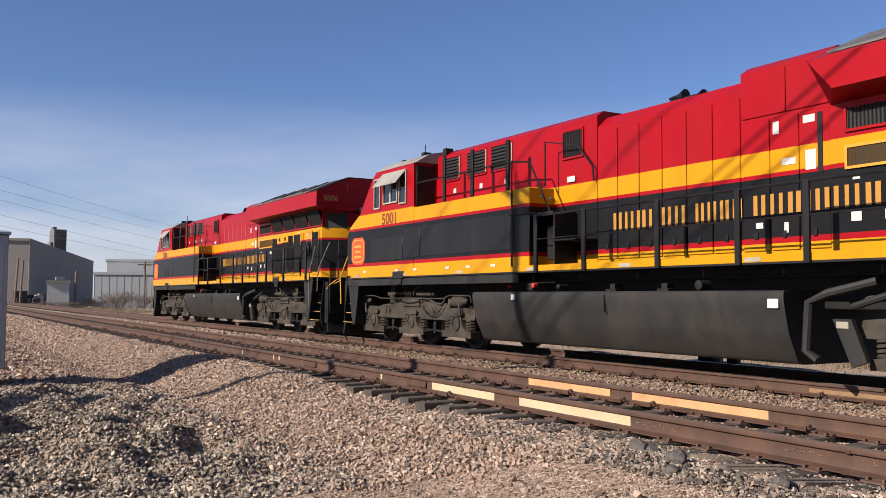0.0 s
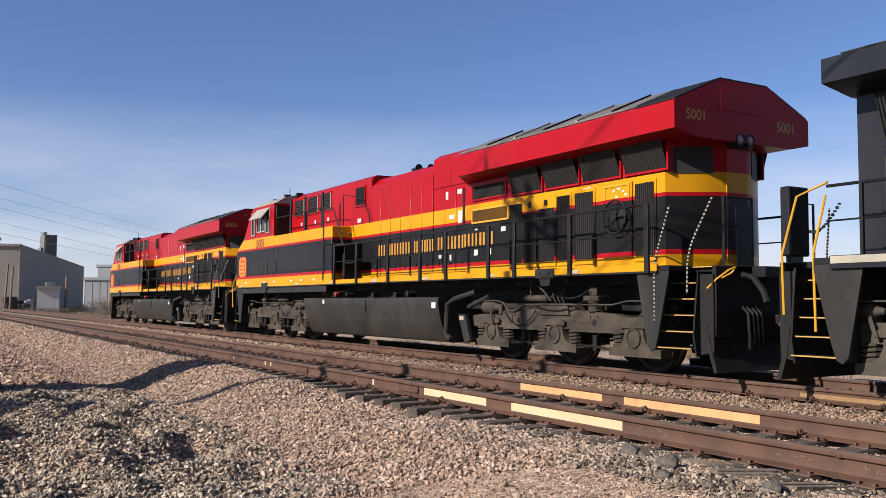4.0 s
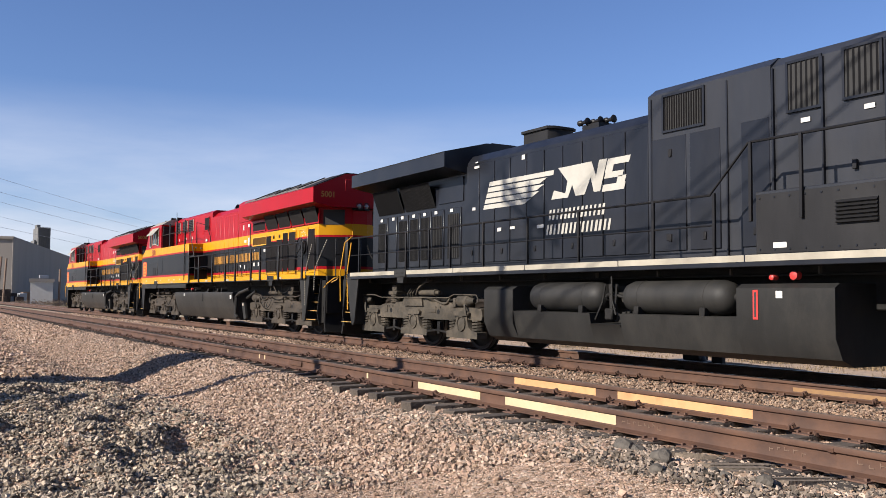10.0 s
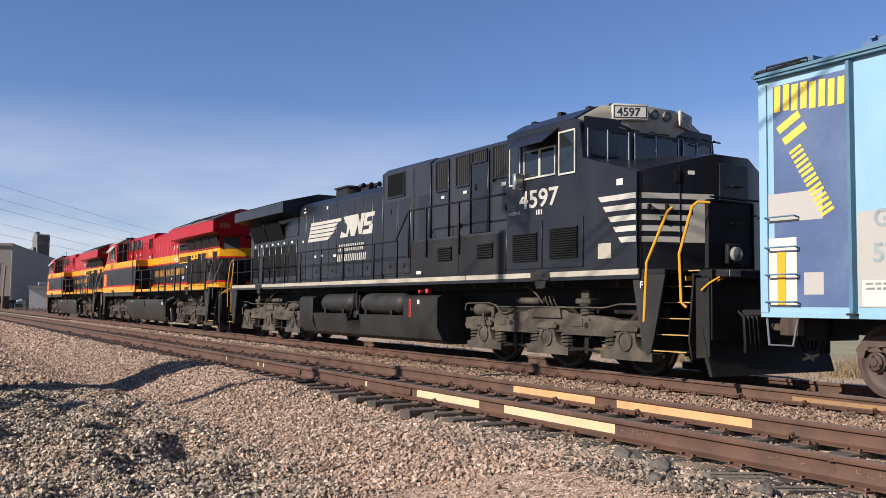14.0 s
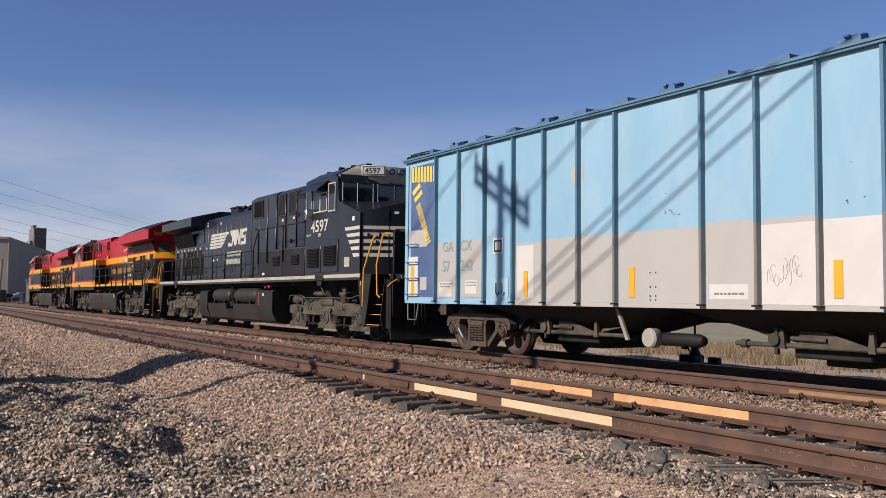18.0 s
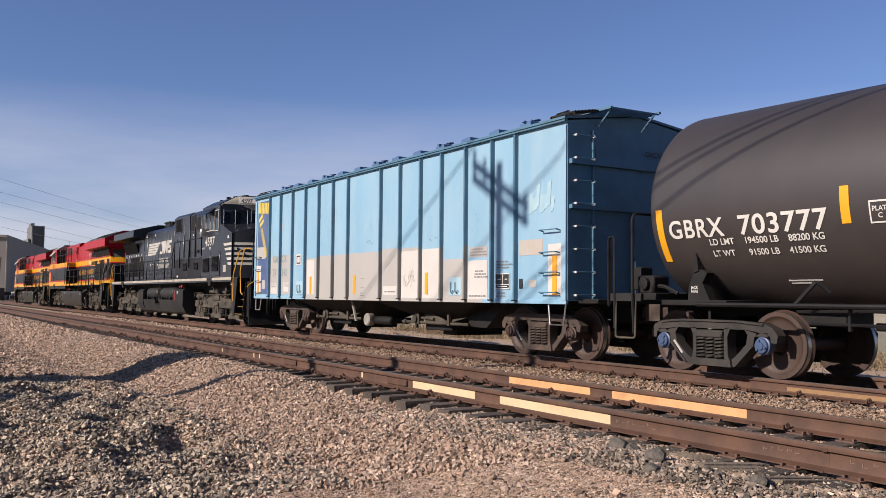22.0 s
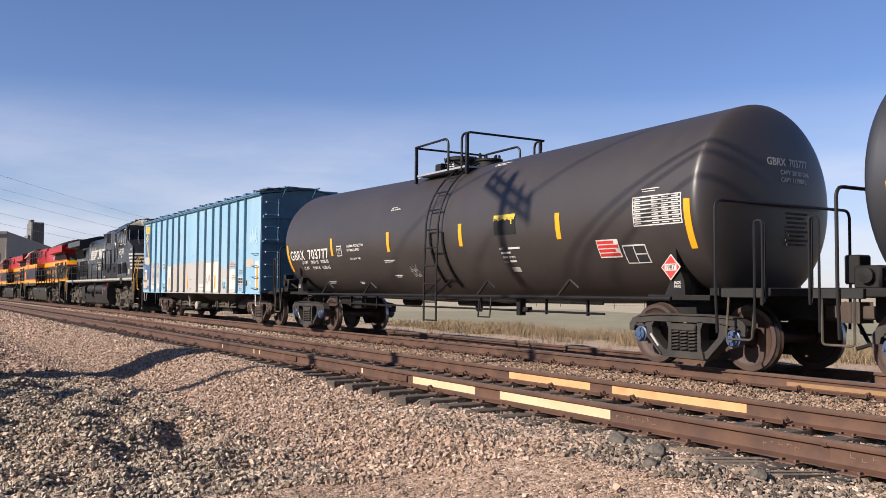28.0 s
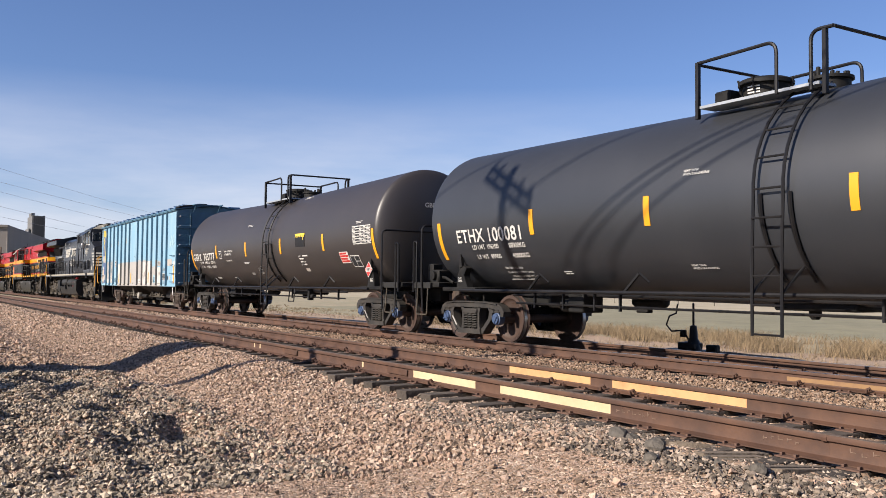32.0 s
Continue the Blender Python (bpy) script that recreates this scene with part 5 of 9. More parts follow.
        for x in (9.75, 10.45):
            line = rounded([(x - 0.10, s * 1.52, 0.80), (x - 0.08, s * 1.54, 1.70), (x + 0.14, s * 1.44, 2.52)] if x < 10 else [(x - 0.14, s * 1.54, 1.22), (x - 0.12, s * 1.54, 1.82), (x + 0.12, s * 1.30, 2.58)], 0.25, 6)
            bow = [line[0]]
            for p, q in zip(line, line[1:]):
                n = max(1, round((q - p).length / 0.031))
                bow += [p.lerp(q, (i + 1) / n) for i in range(n)]
            g = grab(lo, bow, m_cream, 0.015, "striped_handrail", "black and cream striped handrail")
            rg = Geo()
            for k in range(0, len(bow) - 1, 2):
                rg.tube(bow[k:k + 2], 0.0165, 6)
            tagged(part("stripes", rg, m_black, g), kind="stuff")
        grab(lo, [(-10.45, s * 1.5, 0.9), (-10.42, s * 1.54, 1.6), (-10.2, s * 1.3, 2.45)], m_yellow, 0.018, "handrail", "yellow corner handrail")
        # hand-brake wheel on the visible side
    hb = Geo()
    hb.tube([(8.43 + 0.27 * math.cos(a), -1.20, 2.48 + 0.27 * math.sin(a)) for a in [k * math.pi / 12 for k in range(25)]], 0.018, 6)
    for k in range(5):
        a = k * 2 * math.pi / 5
        hb.tube([(8.43, -1.17, 2.48), (8.43 + 0.27 * math.cos(a), -1.20, 2.48 + 0.27 * math.sin(a))], 0.014, 5)
    hb.lathe((8.43, -1.05, 2.48), "y", [(0, 0.2), (-0.08, 0.2), (-0.1, 0.05), (-0.16, 0.05)], 14)
    part("brake_wheel", hb, m_black, lo, "black spoked hand brake wheel")
    # hood bodies
    part("auxiliary_hood", Geo().extr([(-1.0, 1.62), (-1.0, 4.22), (-0.86, 4.32), (0.86, 4.32), (1.0, 4.22), (1.0, 1.62)], "x", -6.37, -0.82), m_livery, lo)
    part("engine_hood", Geo().extr([(-1.0, 1.62), (-1.0, 4.02), (-0.80, 4.20), (0.80, 4.20), (1.0, 4.02), (1.0, 1.62)], "x", -0.80, 2.29), m_livery, lo)
    part("radiator_front_hood", Geo().extr([(-1.0, 1.62), (-1.0, 4.26), (-0.85, 4.36), (0.85, 4.36), (1.0, 4.26), (1.0, 1.62)], "x", 2.29, 3.74), m_livery, lo)
    part("radiator_hood", Geo().extr([(3.74, -1.05), (9.42, -1.05), (9.88, -0.32), (9.88, 0.32), (9.42, 1.05), (3.74, 1.05)], "z", 1.62, 3.62), m_livery, lo)
    wing = Geo()
    prof = [(-1.05, 3.55), (-1.50, 3.64), (-1.50, 4.05), (-0.52, 4.48), (0.52, 4.48), (1.50, 4.05), (1.50, 3.64), (1.05, 3.55)]
    wing.extr(prof, "x", 3.76, 10.07)
    wing.v = [(x + (0.35 if x < 5 and abs(y) > 1.2 and z < 3.9 else 0), y, z) for x, y, z in wing.v]
    wg = part("radiator_wing", wing, m_red, lo, "flared red radiator housing")
    part("roof_grille", Geo().extr([(-1.36, 4.122), (-0.52, 4.49), (0.52, 4.49), (1.36, 4.122), (1.36, 4.15), (0.52, 4.515), (-0.52, 4.515), (-1.36, 4.15)], "x", 3.95, 9.15), m_grille, wg, "weathered grey metal radiator grille")
    part("roof_cap", Geo().extr([(-1.47, 4.072), (-0.52, 4.485), (0.52, 4.485), (1.47, 4.072), (1.47, 4.092), (0.52, 4.508), (-0.52, 4.508), (-1.47, 4.092)], "x", 9.18, 10.06), m_frame, wg, "dark grimy roof end")
    for k in range(5):
        x = 4.95 + k * 0.9
        for s in (-1, 1):
            part("roof_rib", Geo().extr([(s * 1.36, 4.15), (s * 0.52, 4.515), (s * 0.52, 4.545), (s * 1.36, 4.18)], "x", x, x + 0.05), m_roof if k % 2 else m_frame, wg)
    part("wing_panel", Geo().box(10.07, 10.08, -0.55, 0.55, 4.0, 4.32, 0.004), m_red, wg)
    for y0 in (-1.28, 0.72):
        words("road_number", number, 0.22, m_gold, wg, (10.076, y0, 3.80), "gold road number", face="x")
    words("road_number", number, 0.36, m_darkred, cb, (-7.98, -1.566, 2.805), "dark red road number on the yellow band", wide=1.12)
    part("rear_screen", Geo().box(-0.30, 0.30, -0.006, 0.006, 3.08, 3.5).turn(pose(9.656, -0.69, 0, 0, 0, 57.8)), m_screen, lo, "dark corner screen")
    part("rear_screen", Geo().box(-0.30, 0.30, -0.006, 0.006, 3.08, 3.5).turn(pose(9.656, 0.69, 0, 0, 0, -57.8)), m_screen, lo, "dark corner screen")
    part("rear_door", Geo().box(9.88, 9.90, -0.23, 0.23, 1.70, 3.48, 0.004), m_livery, lo)
    for y in (-0.11, 0.11):
        hl = part("headlight", Geo().lathe((9.98, y, 3.60), "x", [(0, 0.10), (0.10, 0.10), (0.10, 0.085), (0.07, 0.07)], 14), m_black, lo)
        part("lens", Geo().lathe((10.06, y, 3.60), "x", [(0, 0.075), (0.02, 0.05), (0.028, 0.01)], 14), m_lens, hl)
    part("exhaust_housing", Geo().box(0.3, 1.0, -0.45, 0.45, 4.2, 4.3, 0.03), m_frame, lo)
    hn = Geo()
    for k, y in enumerate((-0.55, -0.3, -0.1)):
        hn.lathe((0.75 + 0.15 * k, y, 4.32), "x", [(-0.3, 0.02), (-0.1, 0.04), (0.05, 0.10)], 10)
    hn.box(0.5, 1.1, -0.6, -0.05, 4.2, 4.28)
    part("air_horn", hn, m_black, lo)
    # solid black box stands for the deep shade of the headlight recess
    part("headlight_recess_shade", Geo().box(9.88, 10.02, -0.24, 0.24, 3.49, 3.72, 0.01), m_black, lo)
    for s in (-1, 1):
        part("cut_lever", Geo().tube(rounded([(10.50, s * 1.34, 1.30), (10.62, s * 1.30, 1.42), (10.72, s * 1.14, 1.56), (10.74, s * 1.02, 1.60), (10.69, s * 1.05, 1.52), (10.60, s * 1.20, 1.43)], 0.03), 0.014, 6), m_yellow, lo, "yellow uncoupling lever loop")
    # railings at the rear end
    for s in (-1, 1):
        er = Geo().tube([(10.5, s, 1.62), (10.5, s, 2.62), (10.5, s * 0.4, 2.62), (10.5, s * 0.4, 1.62)], 0.02, 6)
        er.tube([(10.5, s, 2.2), (10.5, s * 0.4, 2.2)], 0.014, 6)
        er.box(10.48, 10.52, *sorted((s * 0.42, s * 0.72)), 1.62, 2.5)
        part("end_railing", er, m_black, lo)
    mu = Geo()
    mu.tube([(10.6, -0.75, 1.5), (10.85, -0.8, 1.45), (11.1, -0.9, 1.25), (11.2, -0.95, 1.1)], 0.045, 8)
    part("jumper_cable", mu, m_rubber, lo)
    # front end
    part("nose_light", Geo().lathe((-9.95, -0.6, 2.0), "x", [(0, 0.1), (-0.05, 0.1), (-0.06, 0.02)], 12).lathe((-9.95, 0.6, 2.0), "x", [(0, 0.1), (-0.05, 0.1), (-0.06, 0.02)], 12), m_lens, lo)
    part("windshield", Geo().extr([(-9.17, 3.19), (-8.50, 3.93), (-8.53, 3.96), (-9.20, 3.22)], "y", -1.35, 1.35), m_glass, cb, "dark windshield")
    return lo


loco_a = kcs_loco(pose(-33.2, TRACK_FAR, 0), "5006", True)
loco_b = kcs_loco(pose(-10.9, TRACK_FAR, 0), "5001", False)
tagged(loco_a, "leading red, yellow and black diesel locomotive numbered 5006")
tagged(loco_b, "red, yellow and black diesel locomotive numbered 5001")


def ns_loco(at):
    """Black wide-cab diesel; its cab looks towards +x."""
    lo = thing("locomotive", "glossy black diesel locomotive numbered 4597 with white nose stripes", "locomotive", "locomotives of the train", at)
    loco_chassis(lo, 1, 0, m_yellow, m_cream)
    loco_truck(lo, -7.05, -1, m_truck, False)
    loco_truck(lo, 6.85, 1, m_truck, False)
    tank = Geo()
    prof = [(-1.0, 1.28), (-1.0, 0.86), (-1.54, 0.84), (-1.50, 0.62), (-1.42, 0.36), (-1.2, 0.27), (1.2, 0.27), (1.42, 0.36), (1.50, 0.62), (1.54, 0.84), (1.0, 0.86), (1.0, 1.28)]
    tank.extr(prof, "x", -2.88, -0.80)
    notch = [(y, z - 0.17 if 0.8 < z < 0.9 else z) for y, z in prof]
    full = [(-1.45, 1.28), (-1.55, 1.22), (-1.55, 0.62), (-1.42, 0.36), (-1.2, 0.27), (1.2, 0.27), (1.42, 0.36), (1.55, 0.62), (1.55, 1.22), (1.45, 1.28)]
    tk = part("fuel_tank", tank, m_tankgrey, lo, "dark grey fuel tank with shelves for air tanks")
    for form, a, b in ((notch, -0.80, -0.10), (prof, -0.10, 2.15), (full, 2.15, 3.6), (full, -3.80, -2.88)):
        part("tank_section", Geo().extr(form, "x", a, b), m_tankgrey, tk)
    for s in (-1, 1):
        for a, b in ((-2.55, -0.62), (-0.18, 1.95)):
            prof = [(a, 0.02), (a + 0.02, 0.12), (a + 0.10, 0.21), (a + 0.22, 0.245), (a + 0.40, 0.245), (a + 0.405, 0.25), (a + 0.43, 0.25), (a + 0.435, 0.245), (b - 0.43, 0.245), (b - 0.425, 0.25), (b - 0.40, 0.25), (b - 0.395, 0.245), (b - 0.22, 0.245), (b - 0.10, 0.21), (b - 0.02, 0.12), (b, 0.02)]
            at_ = part("air_tank", Geo().lathe((0, s * 1.28, 1.10), "x", prof, 24), m_tankgrey, lo, "grey cylindrical air tank")
            for x in (a + 0.42, b - 0.42):
                part("tank_foot", Geo().box(x - 0.05, x + 0.05, *sorted((s * 1.40, s * 1.53)), 0.82, 0.96, 0.01), m_frame, at_)
        part("tank_valve", Geo().box(-0.52, -0.34, *sorted((s * 1.36, s * 1.48)), 0.74, 0.92, 0.02), m_frame, lo)
        for x in (-0.62, 1.95):
            part("tank_fitting", Geo().lathe((x, s * 1.28, 1.10), "x", [(-0.02, 0.07), (0.05, 0.07), (0.06, 0.03), (0.12, 0.03)], 10), m_frame, lo)
        for pts, r in (([(-0.36, 1.46, 1.42), (-0.34, 1.47, 1.05), (-0.22, 1.5, 0.82)], 0.016), ([(-0.5, 1.46, 1.30), (-0.56, 1.47, 1.02), (-0.7, 1.5, 0.74)], 0.016), ([(-0.6, 1.35, 1.1), (-0.4, 1.42, 1.15), (-0.2, 1.35, 1.1)], 0.03),
                       ([(-0.45, 1.4, 1.3), (-0.4, 1.42, 0.9)], 0.035), ([(-0.3, 1.4, 1.3), (-0.33, 1.42, 0.85), (-0.1, 1.45, 0.8)], 0.025)):
            part("valve_pipe", Geo().tube([(x, s * y, z) for x, y, z in pts], r, 7), m_frame, lo)
        gauge = part("fuel_gauge", Geo().box(2.42, 2.50, *sorted((s * 1.55, s * 1.56)), 0.82, 1.20), m_signred, tk, "red fuel gauge strip")
        part("gauge_glass", Geo().box(2.445, 2.475, *sorted((s * 1.56, s * 1.563)), 0.85, 1.17), m_grime, gauge)
        sticker(tk, 2.82, 1.14, 0.10, 0.09, s * 1.552)
        for x, z, r in ((2.6, 1.36, 0.035), (2.93, 1.38, 0.055)):
            part("fuel_cap", Geo().lathe((x, s * 1.32, z), "y", [(0, r), (s * 0.10, r), (s * 0.11, 0.01)], 12), m_signred, lo, "red filler cap")
    side = [(6.06, 1.62), (6.06, 4.18), (7.98, 4.18), (8.10, 4.10), (8.18, 3.50), (9.42, 3.12), (9.42, 1.62)]
    cab = part("cab", Geo().extr(side, "y", -1.56, 1.56), m_nsblack, lo, "black crew cab")
    for s in (-1, 1):
        y = s * 1.56
        for x0, x1, z0, z1 in ((6.18, 6.46, 3.26, 3.98), (6.62, 7.02, 3.33, 3.78), (7.08, 7.46, 3.33, 3.78), (7.60, 7.98, 3.30, 3.98)):
            w = part("cab_window", Geo().box(x0, x1, *sorted((y, y + s * 0.010)), z0, z1), m_glass, cab, "dark side window")
            fr, o = Geo(), y + s * 0.022
            for p, q in ((x0 - 0.03, x0), (x1, x1 + 0.03)):
                fr.box(p, q, *sorted((y, o)), z0 - 0.03, z1 + 0.03)
            fr.box(x0, x1, *sorted((y, o)), z0 - 0.03, z0).box(x0, x1, *sorted((y, o)), z1, z1 + 0.03)
            part("window_frame", fr, m_white, w)
        part("sun_shade", Geo().extr([(y, 4.10), (y + s * 0.34, 3.84), (y + s * 0.34, 3.82), (y, 4.06)], "x", 6.4, 7.55), m_nsblack, cab, "black fold-out sun shade")
        part("mirror", Geo().box(6.52, 6.62, *sorted((y + s * 0.03, y + s * 0.22)), 3.12, 3.42, 0.02), m_steel, cab)
        for x0, x1 in ((6.10, 7.12), (7.16, 8.2)):
            p = part("louvre_door", Geo().box(x0, x1, *sorted((y, y + s * 0.02)), 1.72, 2.55, 0.006), m_nsblack, lo)
        louvre(lo, 6.29, 7.0, 1.86, 2.36, s * 1.58, 13, False)
        louvre(lo, 7.36, 8.08, 1.88, 2.40, s * 1.58, 13, False)
        sticker(lo, 8.70, 1.95, 0.30, 0.24, s * 1.56, m_cream, "notice", "pale square notice")
        sticker(lo, 9.05, 3.0, 0.14, 0.10, s * 1.56)
        # white nose stripes run round the corner
        for k in range(5):
            z = 2.72 - k * 0.165
            part("nose_stripe", Geo().extr([(8.62 + 0.115 * k, z), (9.40, z), (9.40, z + 0.085), (8.55 + 0.115 * k, z + 0.085)], "y", *sorted((y, y + s * 0.004))), m_white, cab, "white painted stripe")
    words("road_number", "4597", 0.43, m_white, cab, (6.44, -1.566, 2.80), "white road number", wide=1.30)
    bars(cab, "model_name", 6.12, 2.70, 7, 0.04, 0.012, 0.06, -1.562, m_greypatch, "row of small white blocks")
    bars(cab, "owner_initials", 6.95, 2.66, 2, 0.07, 0.02, 0.09, -1.562, m_stencil, "two small white blocks")
    nb = [(9.42, -1.50), (9.87, -0.38), (9.87, 0.38), (9.42, 1.46)]
    tops = (3.14, 3.43, 3.43, 3.14)
    nose = Geo().add([(x, y, 1.62) for x, y in nb] + [(x, y, h) for (x, y), h in zip(nb, tops)] + [(8.16, -1.5, 3.49), (8.22, -0.5, 3.56), (8.22, 0.5, 3.56), (8.16, 1.5, 3.49), (8.16, -1.5, 1.62), (8.16, 1.5, 1.62)],
                     [(0, 1, 5, 4), (1, 2, 6, 5), (2, 3, 7, 6), (4, 5, 9, 8), (5, 6, 10, 9), (6, 7, 11, 10), (0, 4, 8, 12), (3, 13, 11, 7), (12, 8, 9, 10, 11, 13), (0, 12, 13, 3, 2, 1)])
    ns = part("nose", nose, m_nsblack, lo, "short black nose with white stripes round its corner")
    out = Vector((1.12, -0.45, 0)).normalized()
    along = Vector((0.45, 1.12, 0))
    base = Vector((9.42, -1.50, 0))

    def on_nose(name, f0, f1, z0, z1, mat, label="", lift=0.004, slant=0.0):
        """A flat piece on the slanted front of the nose, between two parts of its width."""
        q = [base + along * f0 + Vector((0, 0, z0)), base + along * (f1 - slant) + Vector((0, 0, z0)), base + along * f1 + Vector((0, 0, z1)), base + along * f0 + Vector((0, 0, z1))]
        return part(name, Geo().add(q + [p + out * lift for p in q], [(3, 2, 1, 0), (4, 5, 6, 7), (0, 1, 5, 4), (1, 2, 6, 5), (2, 3, 7, 6), (3, 0, 4, 7)]), mat, ns, label)

    for k in range(5):
        z = 2.72 - k * 0.165
        on_nose("nose_stripe", 0.0, 0.80 - 0.055 * k, z, z + 0.085, m_white, "white painted stripe", slant=0.0)
        if k < 4:
            on_nose("nose_field", 0.76 - 0.055 * k, 0.985, z - 0.082, z - 0.001, m_white, "white field round the emblem", slant=0.0)
    for k in range(5):
        z = 2.72 - k * 0.165
        on_nose("nose_field", 0.801 - 0.055 * k, 0.985, z, z + 0.084, m_white, "white field round the emblem")
    on_nose("nose_emblem", 0.90, 0.97, 2.20, 2.55, m_nsblack, "black emblem shape", 0.008)
    on_nose("nose_seam", 0.525, 0.54, 1.66, 3.24, m_black, "", 0.012)
    on_nose("nose_seam", 0.0, 0.012, 1.66, 3.13, m_black, "", 0.012)
    on_nose("latch_plate", 0.46, 0.52, 2.98, 3.16, m_black, "", 0.03)
    on_nose("notice", 0.64, 0.73, 3.10, 3.16, m_stencil, "small white notice", 0.008)
    for f, z in ((0.10, 2.56), (0.33, 2.56), (0.27, 2.38)):
        on_nose("lift_lug", f, f + 0.035, z, z + 0.07, m_frame, "", 0.06)
    part("nose_door", Geo().box(9.872, 9.90, -0.30, 0.34, 1.68, 3.30, 0.01), m_nsblack, ns)
    for y, z in ((0.05, 2.95), (0.2, 2.45), (0.0, 2.62)):
        grab(ns, [(9.88, y - 0.12, z), (9.97, y - 0.12, z), (9.97, y + 0.12, z), (9.88, y + 0.12, z)], m_black, 0.012)
    for s in (-1, 1):
        grab(lo, [(9.52, s * 1.52, 0.86), (9.60, s * 1.54, 1.74), (9.97, s * 1.48, 2.47), (10.03, s * 1.44, 2.53)], m_yellow, 0.021, "handrail", "bright yellow corner handrail")
        grab(lo, [(10.30, s * 1.46, 1.08), (10.24, s * 1.50, 1.15), (10.23, s * 1.52, 1.84), (10.44, s * 1.48, 2.50), (10.50, s * 1.44, 2.56), (10.60, s * 1.3, 2.55)], m_yellow, 0.021, "handrail", "bright yellow corner handrail")
    # windshield and number boxes
    # faceted front of the cab
    plan = [(8.14, -1.50), (8.25, -0.58), (8.25, 0.58), (8.14, 1.50)]
    ff = Geo()
    ff.extr(plan, "z", 3.30, 4.20)
    front = part("cab_front", ff, m_nsblack, cab)
    for k in range(3):
        (xa, ya), (xb, yb) = plan[k], plan[k + 1]
        d = Vector((xb - xa, yb - ya, 0))
        n = Vector((d.y, -d.x, 0)).normalized()
        p, q = Vector((xa, ya, 0)) + d * 0.06 + n * 0.004, Vector((xb, yb, 0)) - d * 0.06 + n * 0.004
        parts = 2
        for j in range(parts):
            u, v = p.lerp(q, j / parts + (0.02 if j else 0)), p.lerp(q, (j + 1) / parts - (0.02 if j < parts - 1 else 0))
            z0, z1 = Vector((0, 0, 3.50)), Vector((0, 0, 3.97))
            o = n * 0.01
            w = part("windshield", Geo().add([u + z0, v + z0, v + z1, u + z1, u + z0 + o, v + z0 + o, v + z1 + o, u + z1 + o], [(0, 1, 2, 3), (4, 7, 6, 5), (0, 4, 5, 1), (1, 5, 6, 2), (2, 6, 7, 3), (3, 7, 4, 0)]), m_glass, front, "dark windshield pane")
            for e in (u, v) if j == 0 else (v,):
                part("windshield_bar", Geo().tube([e + z0 + o * 2 - Vector((0, 0, 0.03)), e + z1 + o * 2 + Vector((0, 0, 0.03))], 0.011, 6), m_galv, w)
            part("windshield_trim", Geo().tube([u + z0 + o, v + z0 + o], 0.010, 6), m_black, w)
    nbx = part("number_panel", Geo().add([(7.98, -1.52, 4.02), (8.27, -0.40, 4.02), (8.27, 0.40, 4.02), (7.98, 1.52, 4.02), (7.98, -1.50, 4.19), (8.37, -0.34, 4.20), (8.37, 0.34, 4.20), (7.98, 1.50, 4.19), (7.96, -0.98, 4.47), (8.37, -0.34, 4.46), (8.37, 0.34, 4.46), (7.96, 0.98, 4.47)],
                                         [(0, 1, 5, 4), (1, 2, 6, 5), (2, 3, 7, 6), (4, 5, 9, 8), (5, 6, 10, 9), (6, 7, 11, 10), (8, 9, 10, 11), (0, 3, 2, 1), (0, 4, 8, 11, 7, 3)]), m_cream, cab, "pale front panel over the windshield")
    for p, q, turn in (((8.15, -0.92), (8.425, -0.36), -26.0), ((8.425, 0.36), (8.15, 0.92), 26.0)):
        w = math.hypot(q[0] - p[0], q[1] - p[1])
        rim = part("number_board", Geo().box(-0.01, 0.05, 0.0, w, 4.19, 4.47, 0.02), m_white, nbx, "white number board with a thin black rim", at=pose(p[0], p[1], 0, 0, 0, turn))
        part("board_rim", Geo().box(0.050, 0.053, 0.030, w - 0.030, 4.225, 4.435), m_grime, rim, "black rim")
        part("board_face", Geo().box(0.053, 0.056, 0.048, w - 0.048, 4.243, 4.417), m_whitepatch, rim, "white board face")
        words("road_number", "4597", 0.200, m_grime, rim, (0.060, 0.085, 4.26), "black road number", face="x", wide=0.98)
    for y in (-0.17, 0.12):
        hl = part("headlight", Geo().lathe((8.33, y, 4.33), "x", [(0, 0.088), (0.09, 0.088), (0.09, 0.076), (0.06, 0.062)], 16), m_greypost, nbx)
        part("lens", Geo().lathe((8.392, y, 4.33), "x", [(0, 0.07), (0.02, 0.05), (0.03, 0.01)], 14), m_lens, hl)
    for y in (-0.7, 0.0, 0.7, 1.25):
        grab(cab, [(8.26, y - 0.15, 4.06), (8.42, y - 0.15, 4.00), (8.42, y + 0.15, 4.00), (8.26, y + 0.15, 4.06)], m_black, 0.012)
    part("cab_roof", Geo().extr([(-1.56, 4.185), (-1.15, 4.42), (-0.7, 4.52), (0.7, 4.52), (1.15, 4.42), (1.56, 4.185)], "x", 6.02, 7.95), m_nsblack, lo)
    for k in range(8):
        part("roof_antenna", Geo().box(5.9 + 0.26 * k, 6.0 + 0.26 * k, -0.9 + 0.3 * (k % 3), -0.75 + 0.3 * (k % 3), 4.38, 4.55 + 0.04 * (k % 2), 0.01), m_frame, lo)
    part("air_conditioner", Geo().box(6.35, 7.55, -0.62, 0.62, 4.48, 4.60, 0.03).box(6.5, 7.0, -0.5, 0.5, 4.60, 4.63, 0.01), m_nsdusty, lo)
    # hoods
    part("auxiliary_hood", Geo().extr([(-0.93, 1.62), (-0.95, 4.22), (-0.80, 4.36), (0.80, 4.36), (0.95, 4.22), (0.93, 1.62)], "x", 2.27, 6.06), m_nsdusty, lo)
